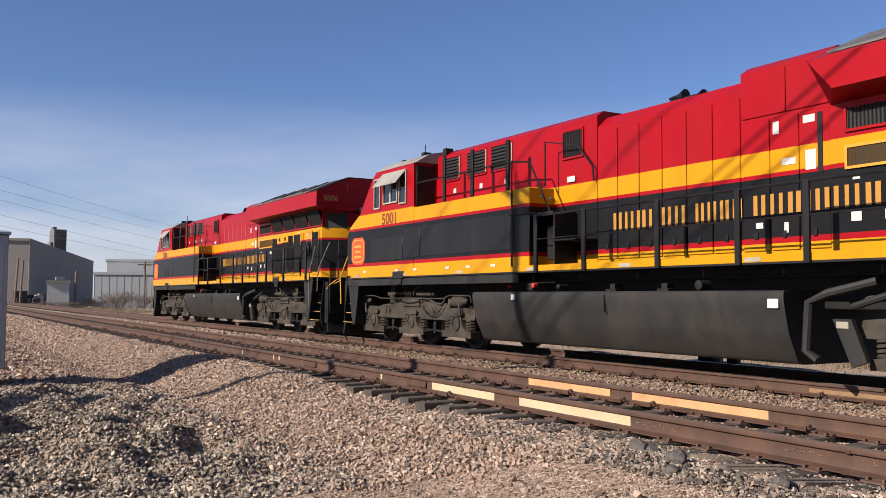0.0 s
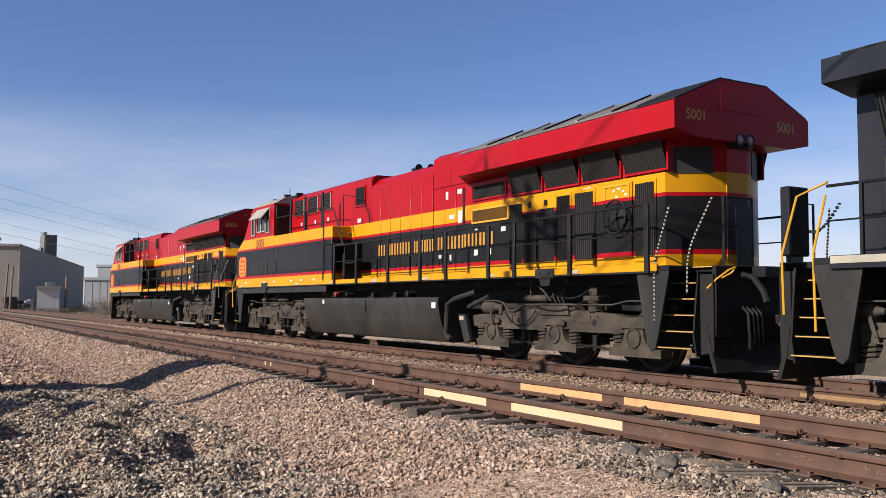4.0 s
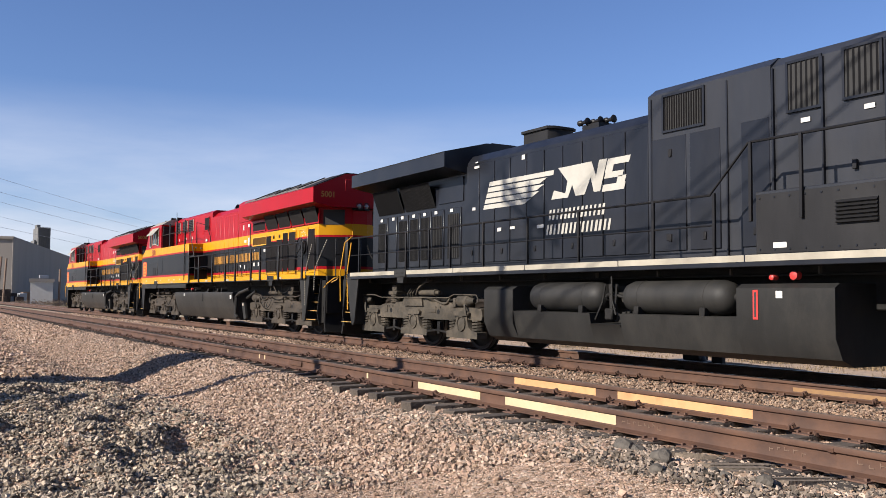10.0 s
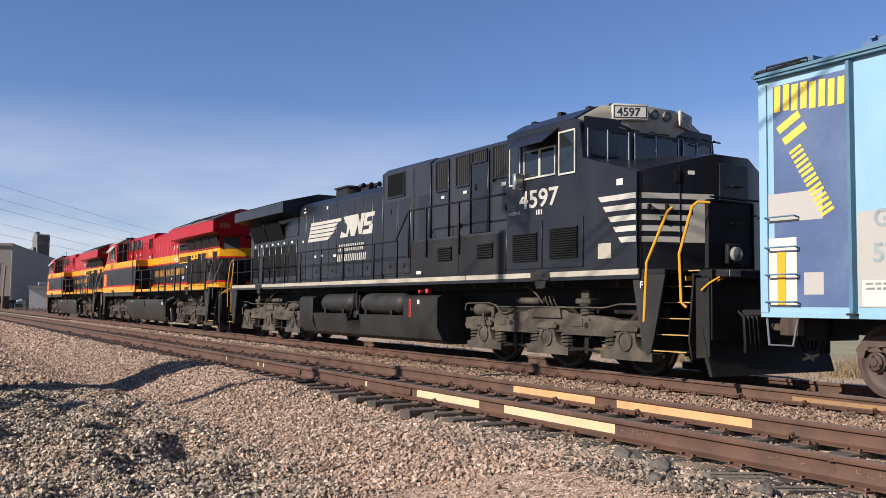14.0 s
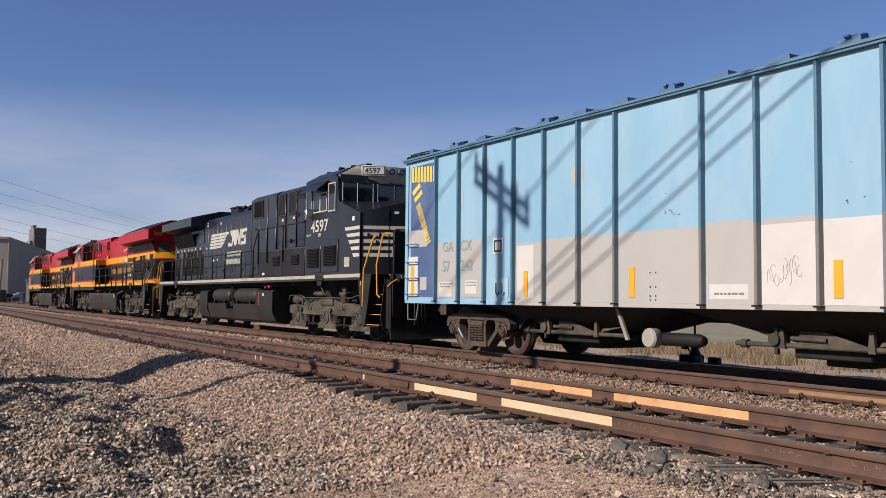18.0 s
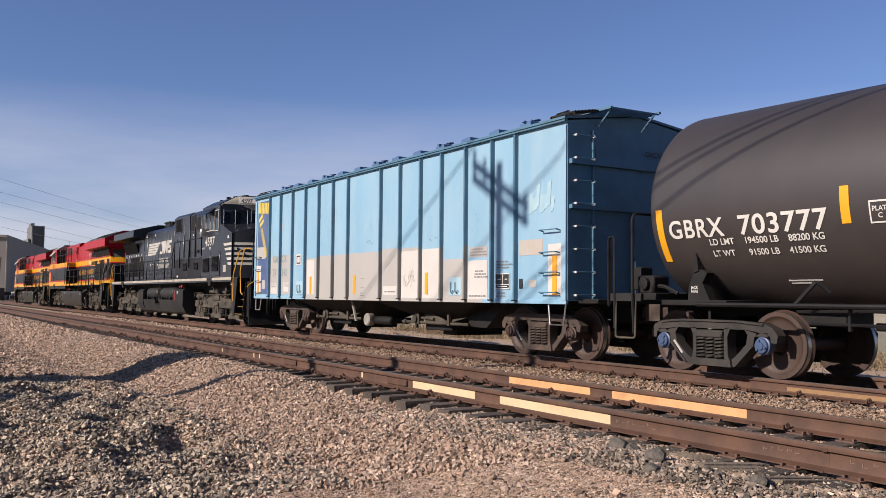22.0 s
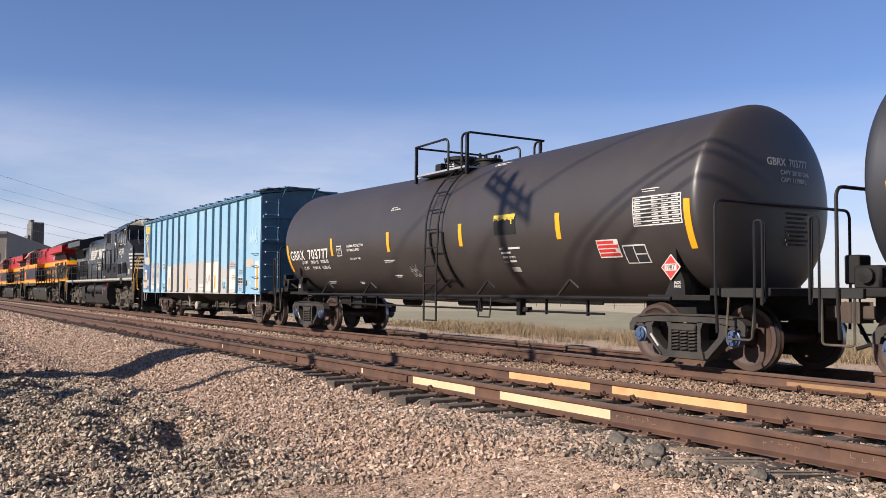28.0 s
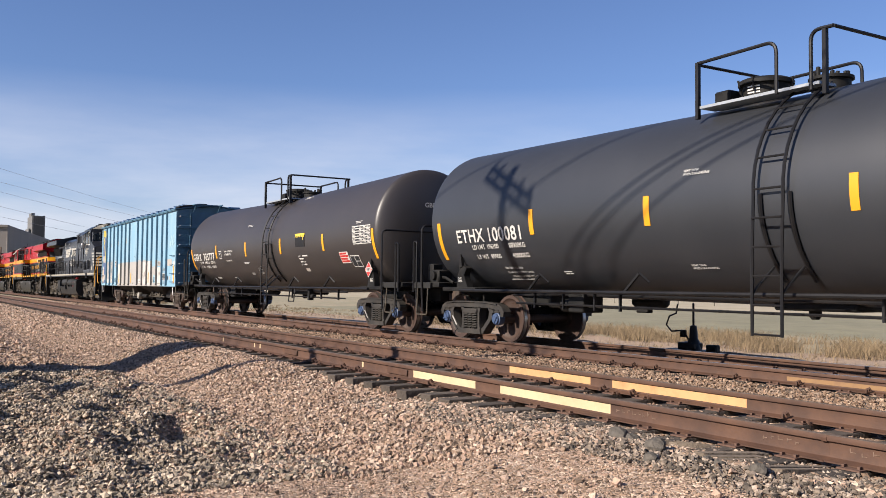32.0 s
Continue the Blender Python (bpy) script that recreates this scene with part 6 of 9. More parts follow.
    part("blower_hood", Geo().extr([(-0.95, 1.62), (-0.97, 4.25), (-0.80, 4.38), (0.80, 4.38), (0.97, 4.25), (0.95, 1.62)], "x", -0.05, 2.27), m_nsdusty, lo)
    part("engine_hood", Geo().extr([(-0.93, 1.62), (-0.93, 3.86), (-0.80, 4.02), (-0.5, 4.10), (0.5, 4.10), (0.80, 4.02), (0.93, 3.86), (0.93, 1.62)], "x", -5.45, -0.05), m_nsblack, lo)
    part("radiator_hood", Geo().extr([(-9.72, -0.93), (-5.45, -0.93), (-5.45, 0.93), (-9.72, 0.93)], "z", 1.62, 3.72), m_nsblack, lo)
    wing = part("radiator_wing", Geo().extr([(-0.93, 3.66), (-1.50, 3.76), (-1.50, 4.06), (-0.30, 4.36), (0.30, 4.36), (1.50, 4.06), (1.50, 3.76), (0.93, 3.66)], "x", -9.8, -5.37), m_nsblack, lo, "wide black radiator housing")
    part("roof_grille", Geo().extr([(-1.40, 4.095), (-0.30, 4.37), (0.30, 4.37), (1.40, 4.095), (1.40, 4.115), (0.30, 4.39), (-0.30, 4.39), (-1.40, 4.115)], "x", -9.6, -5.6), m_frame, wing)
    rim = [(-4.34, -0.22), (-4.26, -0.36), (-3.42, -0.36), (-3.34, -0.22), (-3.34, 0.22), (-3.42, 0.36), (-4.26, 0.36), (-4.34, 0.22)]
    inner = [((x + 3.84) * 0.92 - 3.84, y * 0.88) for x, y in rim]
    part("exhaust_housing", Geo().extr(inner, "z", 4.04, 4.37).extr(rim, "z", 4.37, 4.42), m_dullblack, lo, "black exhaust stack with a flared rim")
    hn = Geo()
    for k, (x, y) in enumerate(((-2.17, -0.50), (-1.98, -0.36), (-1.79, -0.22))):
        hn.lathe((x, y, 4.25 + 0.01 * k), "x", [(-0.13, 0.02), (-0.11, 0.055), (-0.06, 0.055), (-0.02, 0.03), (0.08, 0.045), (0.12, 0.075), (0.13, 0.06)], 12)
    hn.box(-2.2, -1.75, -0.50, -0.2, 4.06, 4.20)
    part("air_horn", hn, m_black, lo, "cluster of black air horns")
    for s in (-1, 1):
        yh = s * 0.93
        for k in range(10):
            door(lo, -5.42 + k * 0.536, -5.42 + (k + 1) * 0.536, 1.78, 3.80, yh, m_nsblack, k % 2 == 0)
        for a, b in ((0.0, 0.75), (0.8, 1.4), (1.75, 2.25)):
            door(lo, a, b, 1.80, 3.55, s * 0.95, m_nsblack)
        louvre(lo, 0.30, 1.08, 3.66, 4.18, s * 0.965, 16, True, m_nsblack)
        for a, b, z0, z1 in ((2.55, 3.02, 3.58, 4.2), (3.38, 3.85, 3.6, 4.2), (4.0, 4.5, 4.02, 4.22), (4.75, 5.28, 3.62, 4.22)):
            louvre(lo, a, b, z0, z1, s * 0.952, max(4, int((b - a) / 0.07)), True, m_nsblack)
        door(lo, 3.98, 4.55, 2.55, 3.95, s * 0.94, m_nsblack, False)
        for x, z, w, h in ((2.8, 3.42, .14, .06), (3.7, 3.44, .14, .06), (4.3, 3.85, .14, .16), (5.1, 3.46, .14, .07), (0.35, 3.28, .16, .12), (2.1, 3.1, .10, .1), (-4.97, 3.74, .18, .05), (-4.97, 3.84, .1, .03), (-4.16, 2.41, .13, .07), (-3.72, 2.42, .15, .05), (-2.84, 2.39, .2, .06), (-5.07, 2.89, .11, .06), (-3.37, 3.74, .10, .09)):
            sticker(lo, x, z, w, h, s * 0.957)
        # raised walk beside the electrical cabinet
        box = part("equipment_box", Geo().box(2.48, 6.06, *sorted((s * 0.90, s * 1.56)), 1.62, 2.46, 0.012), m_nsdusty, lo, "dull black riveted equipment box")
        for a, b in ((2.50, 4.42), (4.44, 6.04)):
            cover = part("cover_plate", Geo().box(a, b, *sorted((s * 1.56, s * 1.572)), 1.66, 2.42, 0.004), m_dullblack, box, "dull black bolted cover plate")
            g = Geo()
            for k in range(9):
                x = a + 0.06 + (b - a - 0.12) * k / 8
                for z in (1.71, 2.37):
                    g.box(x - 0.011, x + 0.011, *sorted((s * 1.572, s * 1.582)), z - 0.011, z + 0.011)
            tagged(part("rivets", g, m_nsblack, cover), kind="stuff")
        for x in (3.66, 5.12):
            louvre(lo, x, x + 0.53, 1.98, 2.26, s * 1.574, 6, False)
        for x in (0.02, 1.52, 2.30, 3.06, 3.92, 4.60, 5.40):
            part("hood_seam", Geo().box(x - 0.014, x + 0.014, *sorted((s * 0.93, s * 0.985)), 2.48 if x > 2.4 else 1.64, 4.20, 0.005), m_nsblack, lo)
        for x, z in ((0.42, 2.0), (0.42, 3.3), (1.1, 2.0), (3.5, 2.75), (4.1, 3.5), (4.75, 3.6), (5.2, 3.0)):
            part("latch", Geo().box(x - 0.03, x + 0.03, *sorted((s * 0.95, s * 0.992)), z - 0.06, z + 0.06, 0.006), m_black, lo)
        sticker(lo, 2.86, 1.76, 0.20, 0.07, s * 1.572)
        for k, (a, b) in enumerate(((-9.35, -8.1), (-7.98, -6.65))):
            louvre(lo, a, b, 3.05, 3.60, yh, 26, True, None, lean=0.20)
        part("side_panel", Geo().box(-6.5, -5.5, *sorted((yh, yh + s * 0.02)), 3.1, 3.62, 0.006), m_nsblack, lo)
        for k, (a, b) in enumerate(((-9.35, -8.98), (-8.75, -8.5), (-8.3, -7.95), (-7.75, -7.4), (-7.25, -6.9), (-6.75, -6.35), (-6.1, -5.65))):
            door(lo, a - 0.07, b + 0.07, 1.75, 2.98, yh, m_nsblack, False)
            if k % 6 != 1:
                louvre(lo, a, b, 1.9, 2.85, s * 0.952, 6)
            sticker(lo, a + 0.15, 2.93, 0.12, 0.07, s * 0.956)
        # emblem of five bars and slanted blocks, plain shapes
        y0, y1 = sorted((s * 0.954, s * 0.958))
        for k, right in enumerate((-3.35, -3.10, -2.95, -2.86, -2.46)):
            z = 2.845 + k * 0.113
            part("emblem_stripe", Geo().extr([(-4.73 + 0.05 * k, z), (right, z), (right + (0.22 if k < 4 else 0.02), z + 0.088), (-4.70 + 0.05 * k, z + 0.088)], "y", y0, y1), m_white, lo, "white emblem stripe")
        for pts in ([(-2.52, 2.85), (-2.05, 2.85), (-1.93, 3.06), (-1.84, 2.86), (-1.60, 2.86), (-1.44, 3.14), (-1.36, 2.88), (-1.20, 2.88), (-1.02, 3.41), (-1.22, 3.41), (-1.30, 3.15), (-1.42, 3.41), (-2.32, 3.40), (-2.06, 3.14), (-2.12, 2.93), (-2.44, 3.01)],):
            part("emblem_block", Geo().extr(pts, "y", y0, y1), m_white, lo, "white emblem block")
        g = Geo()
        for x0, z0, x1, z1 in ((-1.16, 2.86, -0.62, 2.975), (-0.80, 2.975, -0.60, 3.09), (-1.10, 3.075, -0.66, 3.175), (-1.08, 3.175, -0.90, 3.29), (-1.04, 3.29, -0.50, 3.40)):
            g.extr([(x0, z0), (x1, z0), (x1 + 0.04, z1), (x0 + 0.04, z1)], "y", *sorted((s * 0.953, s * 0.9575)))
        part("emblem_block", g, m_white, lo, "white emblem block")
        bars(lo, "side_lettering", -2.60, 2.48, 7, 0.16, 0.062, 0.185, s * 0.955, m_white, "row of slanted white bars", 0.22)
        bars(lo, "side_lettering", -2.68, 2.215, 8, 0.16, 0.062, 0.185, s * 0.955, m_white, "row of slanted white bars", 0.22)
        # railing
        stanchions(lo, [-9.3, -7.9, -6.95, -5.95, -5.1, -3.9, -2.5, -1.1, 0.6, 1.75], 1.62, 2.52, s * 1.51, m_black, 0.045)
        grab(lo, [(-9.75, s * 1.51, 2.50), (1.68, s * 1.51, 2.50), (2.40, s * 1.58, 3.12), (6.03, s * 1.58, 3.12)], m_black, 0.02, "handrail")
        grab(lo, [(-9.75, s * 1.51, 2.08), (1.75, s * 1.51, 2.08)], m_black, 0.012, "mid_rail")
        stanchions(lo, [2.44, 3.20, 4.48], 2.08, 3.12, s * 1.60, m_black, 0.045)
        grab(lo, [(-10.42, s * 1.48, 0.95), (-10.42, s * 1.5, 1.7), (-10.2, s * 1.48, 2.42), (-9.75, s * 1.5, 2.55)], m_yellow, 0.016, "handrail", "yellow corner handrail")
        grab(lo, [(-9.95, s * 1.5, 0.75), (-9.95, s * 1.52, 1.7), (-9.78, s * 1.5, 2.4)], m_yellow, 0.016, "handrail", "yellow corner handrail")
    part("jumper_box", Geo().box(-10.6, -10.45, -1.3, -0.9, 1.7, 2.6, 0.02), m_black, lo)
    part("jumper_box", Geo().box(-10.5, -10.44, 0.9, 1.3, 1.7, 2.5, 0.02), m_black, lo)
    ch = Geo()
    for k in range(24):
        t = k / 23
        ch.lathe((-10.4 - 0.8 * t, -0.35, 2.42 - 0.35 * math.sin(math.pi * t)), "y" if k % 2 else "z", [(-0.012, 0.024), (0.012, 0.024)], 6)
    part("safety_chain", ch, m_frame, lo)
    for s in (-1, 1):
        y0, y1 = sorted((s * 1.16, s * 0.25))
        sp = part("end_shield", Geo().box(10.42, 10.45, y0, y1, 1.66, 2.60, 0.01), m_tankgrey, lo, "scratched grey end shield plate")
        part("shield_rim", Geo().box(10.40, 10.47, y0 - 0.03, y0, 1.64, 2.62, 0.006).box(10.40, 10.47, y1, y1 + 0.03, 1.64, 2.62, 0.006).box(10.40, 10.47, y0, y1, 2.60, 2.63, 0.006), m_black, sp)
        grab(sp, [(10.45, s * 0.55, 2.30), (10.53, s * 0.55, 2.30), (10.53, s * 0.75, 2.30), (10.45, s * 0.75, 2.30)], m_black, 0.012)
        dl = part("ditch_light", Geo().box(10.45, 10.54, *sorted((s * 0.86, s * 0.58)), 1.70, 2.0, 0.02), m_black, sp)
        part("lens", Geo().lathe((10.54, s * 0.72, 1.85), "x", [(0, 0.11), (0.05, 0.10), (0.07, 0.02)], 14), m_lens, dl)
        part("corner_plate", Geo().box(10.846, 10.852, *sorted((s * 1.2, s * 0.98)), 1.515, 1.605), m_cream, lo, "cream painted corner of the sill")
        ch = Geo()
        for k in range(16):
            t = k / 15
            ch.lathe((10.48 + 0.75 * t, s * (0.2 - 0.05 * t), 2.55 - 0.42 * math.sin(math.pi * (0.15 + 0.7 * t)) * 0.6 - 0.1 * t), "y" if k % 2 else "z", [(-0.012, 0.022), (0.012, 0.022)], 6)
        part("safety_chain", ch, m_frame, lo)
    ab = part("anticlimber", Geo().box(10.3, 10.845, -1.22, 1.22, 1.50, 1.62, 0.02), m_black, lo)
    part("cut_lever", Geo().tube(rounded([(10.5, -1.38, 1.32), (10.60, -1.33, 1.42), (10.70, -1.16, 1.54), (10.71, -1.04, 1.57), (10.66, -1.08, 1.51), (10.58, -1.24, 1.42)], 0.03), 0.014, 6), m_yellow, lo, "yellow uncoupling lever")
    part("orange_lamp", Geo().box(9.99, 10.0, -1.15, -0.95, 1.47, 1.54), m_reflex, lo, "orange reflector")
    words("end_mark", "F", 0.14, m_stencil, lo, (9.50, -1.586, 1.36), "small white letter F")
    fr = Geo()
    fr.tube([(10.47, -1.15, 2.66), (10.47, 1.15, 2.66)], 0.018, 6)
    part("end_railing", fr, m_black, lo)
    return lo


SLAT[0] = m_slat_dark
loco_c = ns_loco(pose(11.4, TRACK_FAR, 0))


# ---- freight cars ----
POSTS = [24.35, 25.22, 26.13, 27.05, 27.94, 28.84, 29.72, 31.45, 32.37, 33.27, 34.12, 35.02, 35.92, 36.66]


m_tanpatch = surf("faded_tan_paint", (0.33, 0.29, 0.245), 0.6, var=0.08, dirt=(0.30, 0.33, 0.34), amount=0.5, dscale=3, bump=0.008)
m_palepatch = surf("pale_blue_ghost", (0.255, 0.365, 0.40), 0.6, var=0.15, scale=6, dirt=(0.19, 0.33, 0.42), amount=0.9, dscale=4, streak=3, bump=0.008)


def hopper_car(at):
    car = thing("hopper_car", "light blue covered hopper car with grey overpainted patches", "hopper car", "freight cars", at)
    c = 30.55
    body = Geo().extr([(-1.53, 1.02), (-1.53, 4.02), (0, 4.24), (1.53, 4.02), (1.53, 1.02)], "x", -7.5, 7.5)
    bd = part("body", body, m_skyblue, car, "light blue riveted sides")
    part("roof", Geo().extr([(-1.62, 4.04), (0, 4.25), (1.62, 4.04), (1.62, 4.08), (0, 4.29), (-1.62, 4.08)], "x", -7.55, 7.55), m_bluepost, car)
    for e in (-1, 1):
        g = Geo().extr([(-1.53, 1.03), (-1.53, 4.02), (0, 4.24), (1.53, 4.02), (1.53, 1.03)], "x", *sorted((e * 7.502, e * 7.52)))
        # the end's shade is painted: darker blue than the sides
        part("end_wall", g, m_bluepost, car, "end wall in blue darkened for shade")
        if e > 0:
            part("end_rib", Geo().box(min(e * 7.52, e * 7.60), max(e * 7.52, e * 7.60), -1.5, 1.5, 3.30, 3.38).box(min(e * 7.52, e * 7.60), max(e * 7.52, e * 7.60), -1.5, 1.5, 2.55, 2.62).box(min(e * 7.52, e * 7.60), max(e * 7.52, e * 7.60), -0.1, 0.1, 1.05, 2.55), m_bluepost, car)
        part("end_platform", Geo().box(min(e * 7.5, e * 8.0), max(e * 7.5, e * 8.0), -1.3, 1.3, 0.98, 1.06, 0.01).box(min(e * 7.4, e * 7.75), max(e * 7.4, e * 7.75), -0.35, 0.35, 0.65, 1.05, 0.02), m_frame, car)
        coupler(car, e * 7.6, e)
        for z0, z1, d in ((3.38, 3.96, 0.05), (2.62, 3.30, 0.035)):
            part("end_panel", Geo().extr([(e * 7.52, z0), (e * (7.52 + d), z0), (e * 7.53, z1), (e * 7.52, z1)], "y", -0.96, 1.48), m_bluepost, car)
    words("car_mark", "GACX 57242", 0.13, m_grime, car, (7.585, 0.15, 3.55), "dark stencilled car mark", face="x")
    for s in (-1, 1):
        y = s * 1.53
        for x0, x1, m in ((-7.5, -3.45, m_skyblue), (-3.45, 5.05, m_greypatch), (5.05, 7.5, m_skyblue)):
            part("side_sill", Geo().box(x0, x1, *sorted((s * 1.50, s * 1.552)), 0.965, 1.035, 0.004), m, car)
        part("roof_edge", Geo().box(-7.52, 7.52, *sorted((s * 1.53, s * 1.60)), 4.0, 4.06, 0.006), m_bluepost, car)
        for x in POSTS:
            grey = 27.6 < x < 35.2
            # posts match the body; the darker tone paints their shadow side
            for z0, z1, m in ((1.02, 2.08, m_greypost if grey else m_bluepost), (2.08, 3.98, m_bluepost)):
                part("side_post", Geo().extr([(x - c - 0.036, y), (x - c + 0.036, y), (x - c + 0.022, y + s * 0.075), (x - c - 0.022, y + s * 0.075)], "z", z0, z1), m, car, "side post in grey darkened for its shadow side" if m is m_greypost else "side post in blue darkened for its shadow side")
            part("post_foot", Geo().box(x - c - 0.06, x - c + 0.06, *sorted((y, y + s * 0.085)), 1.005, 1.03), m_frame, car)
        for x in (-7.44, 7.44):
            part("corner_post", Geo().box(x - 0.06, x + 0.06, *sorted((y, y + s * 0.03)), 1.02, 3.95, 0.006), m_skyblue, car)
    y = -1.534
    # overpaint: broad grey field, white squares, navy panel
    def patch(x0, x1, z0, z1, mat, label, lift=0.0, name="paint_patch"):
        part(name, Geo().box(x0 - c, x1 - c, y - 0.0008 - lift * 0.4, y + 0.003, z0, z1), mat, car, label)
    edges = [23.1] + POSTS + [38.0]
    for a, b, top in ((27.1, 27.89, 2.06), (27.99, 28.79, 2.10), (28.89, 29.67, 2.10), (29.77, 31.40, 2.10), (31.50, 32.32, 2.14), (32.42, 33.22, 2.12), (33.32, 34.07, 2.0), (34.17, 34.94, 1.82)):
        patch(a, b, 1.037, top, m_greypatch, "grey overpaint field")
    for a, b, z0, z1 in ((27.14, 27.62, 1.10, 2.02), (32.41, 33.22, 1.037, 2.05), (33.31, 34.06, 1.037, 2.06), (35.08, 35.74, 1.037, 1.77), (31.55, 32.2, 1.10, 1.30), (24.40, 25.15, 1.10, 2.2), (25.3, 26.05, 1.10, 2.2)):
        patch(a, b, z0, z1, m_whitepatch if a > 27 else m_greypatch, "pale overpaint square", 0.003)
    patch(36.73, 37.41, 1.81, 2.08, m_tanpatch, "faded tan overpaint", 0.0)
    patch(35.1, 35.73, 1.83, 2.03, m_greypatch, "grey overpaint under old stencilling")
    patch(37.02, 37.23, 1.25, 1.38, m_tanpatch, "small tan overpaint", 0.0)
    for k in range(7):
        x, z = 37.02 + 0.10 * k, 2.52 + 0.05 * (k % 3)
        h, w = (0.40, 0.26, 0.44, 0.34, 0.30, 0.46, 0.28)[k], (0.10, 0.13, 0.08, 0.12, 0.10, 0.09, 0.08)[k]
        part("ghost_stroke", Geo().extr([(x - c, z), (x - c + w, z + 0.03), (x - c + w + 0.04, z + h), (x - c + 0.02, z + h * 0.88)], "y", y - 0.0008 - 0.0002 * k, y + 0.003), m_palepatch, car, "pale ghost of old lettering")
    for a, b, z0, z1 in ((28.66, 28.79, 2.97, 3.29), (28.89, 28.95, 3.0, 3.25), (27.03, 27.11, 2.98, 3.2), (25.28, 25.34, 2.94, 3.13)):
        patch(a, b, z0, z1, m_tanpatch, "small tan touch-up patch")
    rs = random.Random(12)
    for k in range(20):
        x, z = rs.choice((30.87, 36.2, 35.3, 33.7)) + rs.gauss(0, 0.12), rs.choice((2.39, 2.62, 2.3)) + rs.gauss(0, 0.07)
        w = rs.uniform(0.004, 0.012)
        part("rust_spot", Geo().box(x - c - w, x - c + w, y - 0.003, y, z - w * 0.7, z + w * 0.7), m_grime, car)
    for k in range(9):
        x, z, r = 32.54 + k * 0.055 - c, 1.34 + 0.05 * math.sin(k * 2.1), 0.05 + 0.035 * rs.random()
        loop = [(x + r * (0.5 + 0.25 * rs.random()) * math.cos(q), y - 0.004, z + r * 1.6 * math.sin(q) + 0.1 * q / 6) for q in [0.5 * j + k for j in range(9)]]
        part("scribble", Geo().tube(loop, 0.0035, 4), m_scribble, car, "thin grey scribbled stroke")
    patch(23.26, 24.28, 1.10, 3.90, m_navy, "navy blue sign panel")
    patch(23.16, 23.95, 2.16, 2.52, m_greypatch, "grey overpaint on the panel", 0.003)
    patch(23.16, 23.58, 1.10, 1.96, m_whitepatch, "white overpaint", 0.003)
    patch(23.68, 23.95, 1.25, 1.52, m_greypatch, "grey overpaint on the panel", 0.003)
    patch(37.56, 37.95, 1.10, 1.98, m_whitepatch, "white overpaint", 0.003)
    # yellow name shown as plain bars: a level row, then a row that runs down a diagonal
    g = Geo()
    for k in range(4):
        x, z = -7.27 + k * 0.255, 3.56 - k * 0.02
        for d in (0.0, 0.13):
            g.extr([(x + d, z), (x + d + 0.09, z), (x + d + 0.10, z + 0.33), (x + d + 0.01, z + 0.33)], "y", y - 0.005, y - 0.002)
    part("sign_lettering", g, m_logoyel, car, "row of faded upright yellow bars")
    g = Geo()
    along, up = Vector((0.475, -0.88)), Vector((0.88, 0.475))
    at0 = Vector((-7.24, 3.36))
    for k in range(8):
        p = at0 + along * (0.0 if k == 0 else 0.24 + k * 0.142)
        h, w = (0.36, 0.10) if k == 0 else (0.19, 0.040)
        for d in (0.0, 0.175 if k == 0 else 0.066):
            q = [p + along * d, p + along * (d + w), p + along * (d + w) + up * h, p + along * d + up * h]
            g.extr([(v.x, v.y) for v in q], "y", y - 0.005, y - 0.002)
    part("sign_lettering", g, m_logoyel, car, "yellow bars stepping down a diagonal")
    for x in (23.36, 27.40, 30.06, 33.50, 37.74):
        z0, z1 = (1.12, 1.78) if x in (23.36, 37.74) else (1.12, 1.57)
        part("reflector", Geo().box(x - c - 0.06, x - c + 0.06, y - 0.010, y - 0.006, z0, z1), m_reflex, car, "amber reflector bar")
    for x, z, w, h in ((26.55, 2.05, .32, .3), (24.7, 1.26, .5, .3), (25.65, 1.30, .4, .26)):
        sticker(car, x - c, z, w, h, y - 0.002, m_whitepatch, "stencil_panel", "white stencil panel")
    st = part("stencil_frame", Geo().box(26.43 - c, 26.67 - c, y - 0.012, y - 0.010, 1.94, 1.97).box(26.43 - c, 26.67 - c, y - 0.012, y - 0.010, 2.13, 2.16).box(26.43 - c, 26.46 - c, y - 0.012, y - 0.010, 1.97, 2.13).box(26.64 - c, 26.67 - c, y - 0.012, y - 0.010, 1.97, 2.13), m_grime, car)
    words("car_mark", "GA", 0.28, m_faded, car, (24.60 - c, y - 0.008, 2.02), "grey stencilled letters")
    words("car_mark", "CX", 0.28, m_faded, car, (25.27 - c, y - 0.008, 2.02), "grey stencilled letters")
    words("car_number", "57", 0.30, m_faded, car, (24.58 - c, y - 0.008, 1.62), "grey stencilled number")
    words("car_number", "242", 0.30, m_faded, car, (25.27 - c, y - 0.008, 1.62), "grey stencilled number")
    for x in (26.52, 34.48):
        part("stencil_panel", Geo().box(x - c - 0.10, x - c + 0.36, y - 0.006, y - 0.003, 1.10, 1.46), m_palepatch, car, "pale panel behind tie-down rings")
        for k in (0, 1):
            part("tie_down_ring", Geo().tube([(x - c + k * 0.17, y - 0.03, 1.36), (x - c + k * 0.17, y - 0.03, 1.18), (x - c + 0.05 + k * 0.17, y - 0.03, 1.14), (x - c + 0.10 + k * 0.17, y - 0.03, 1.2)], 0.010, 6), m_bluepost, car)
    plate = part("data_plate", Geo().box(36.01 - c, 36.46 - c, y - 0.012, y - 0.006, 1.22, 1.51), m_stencil, car, "white rimmed data plate with black cells")
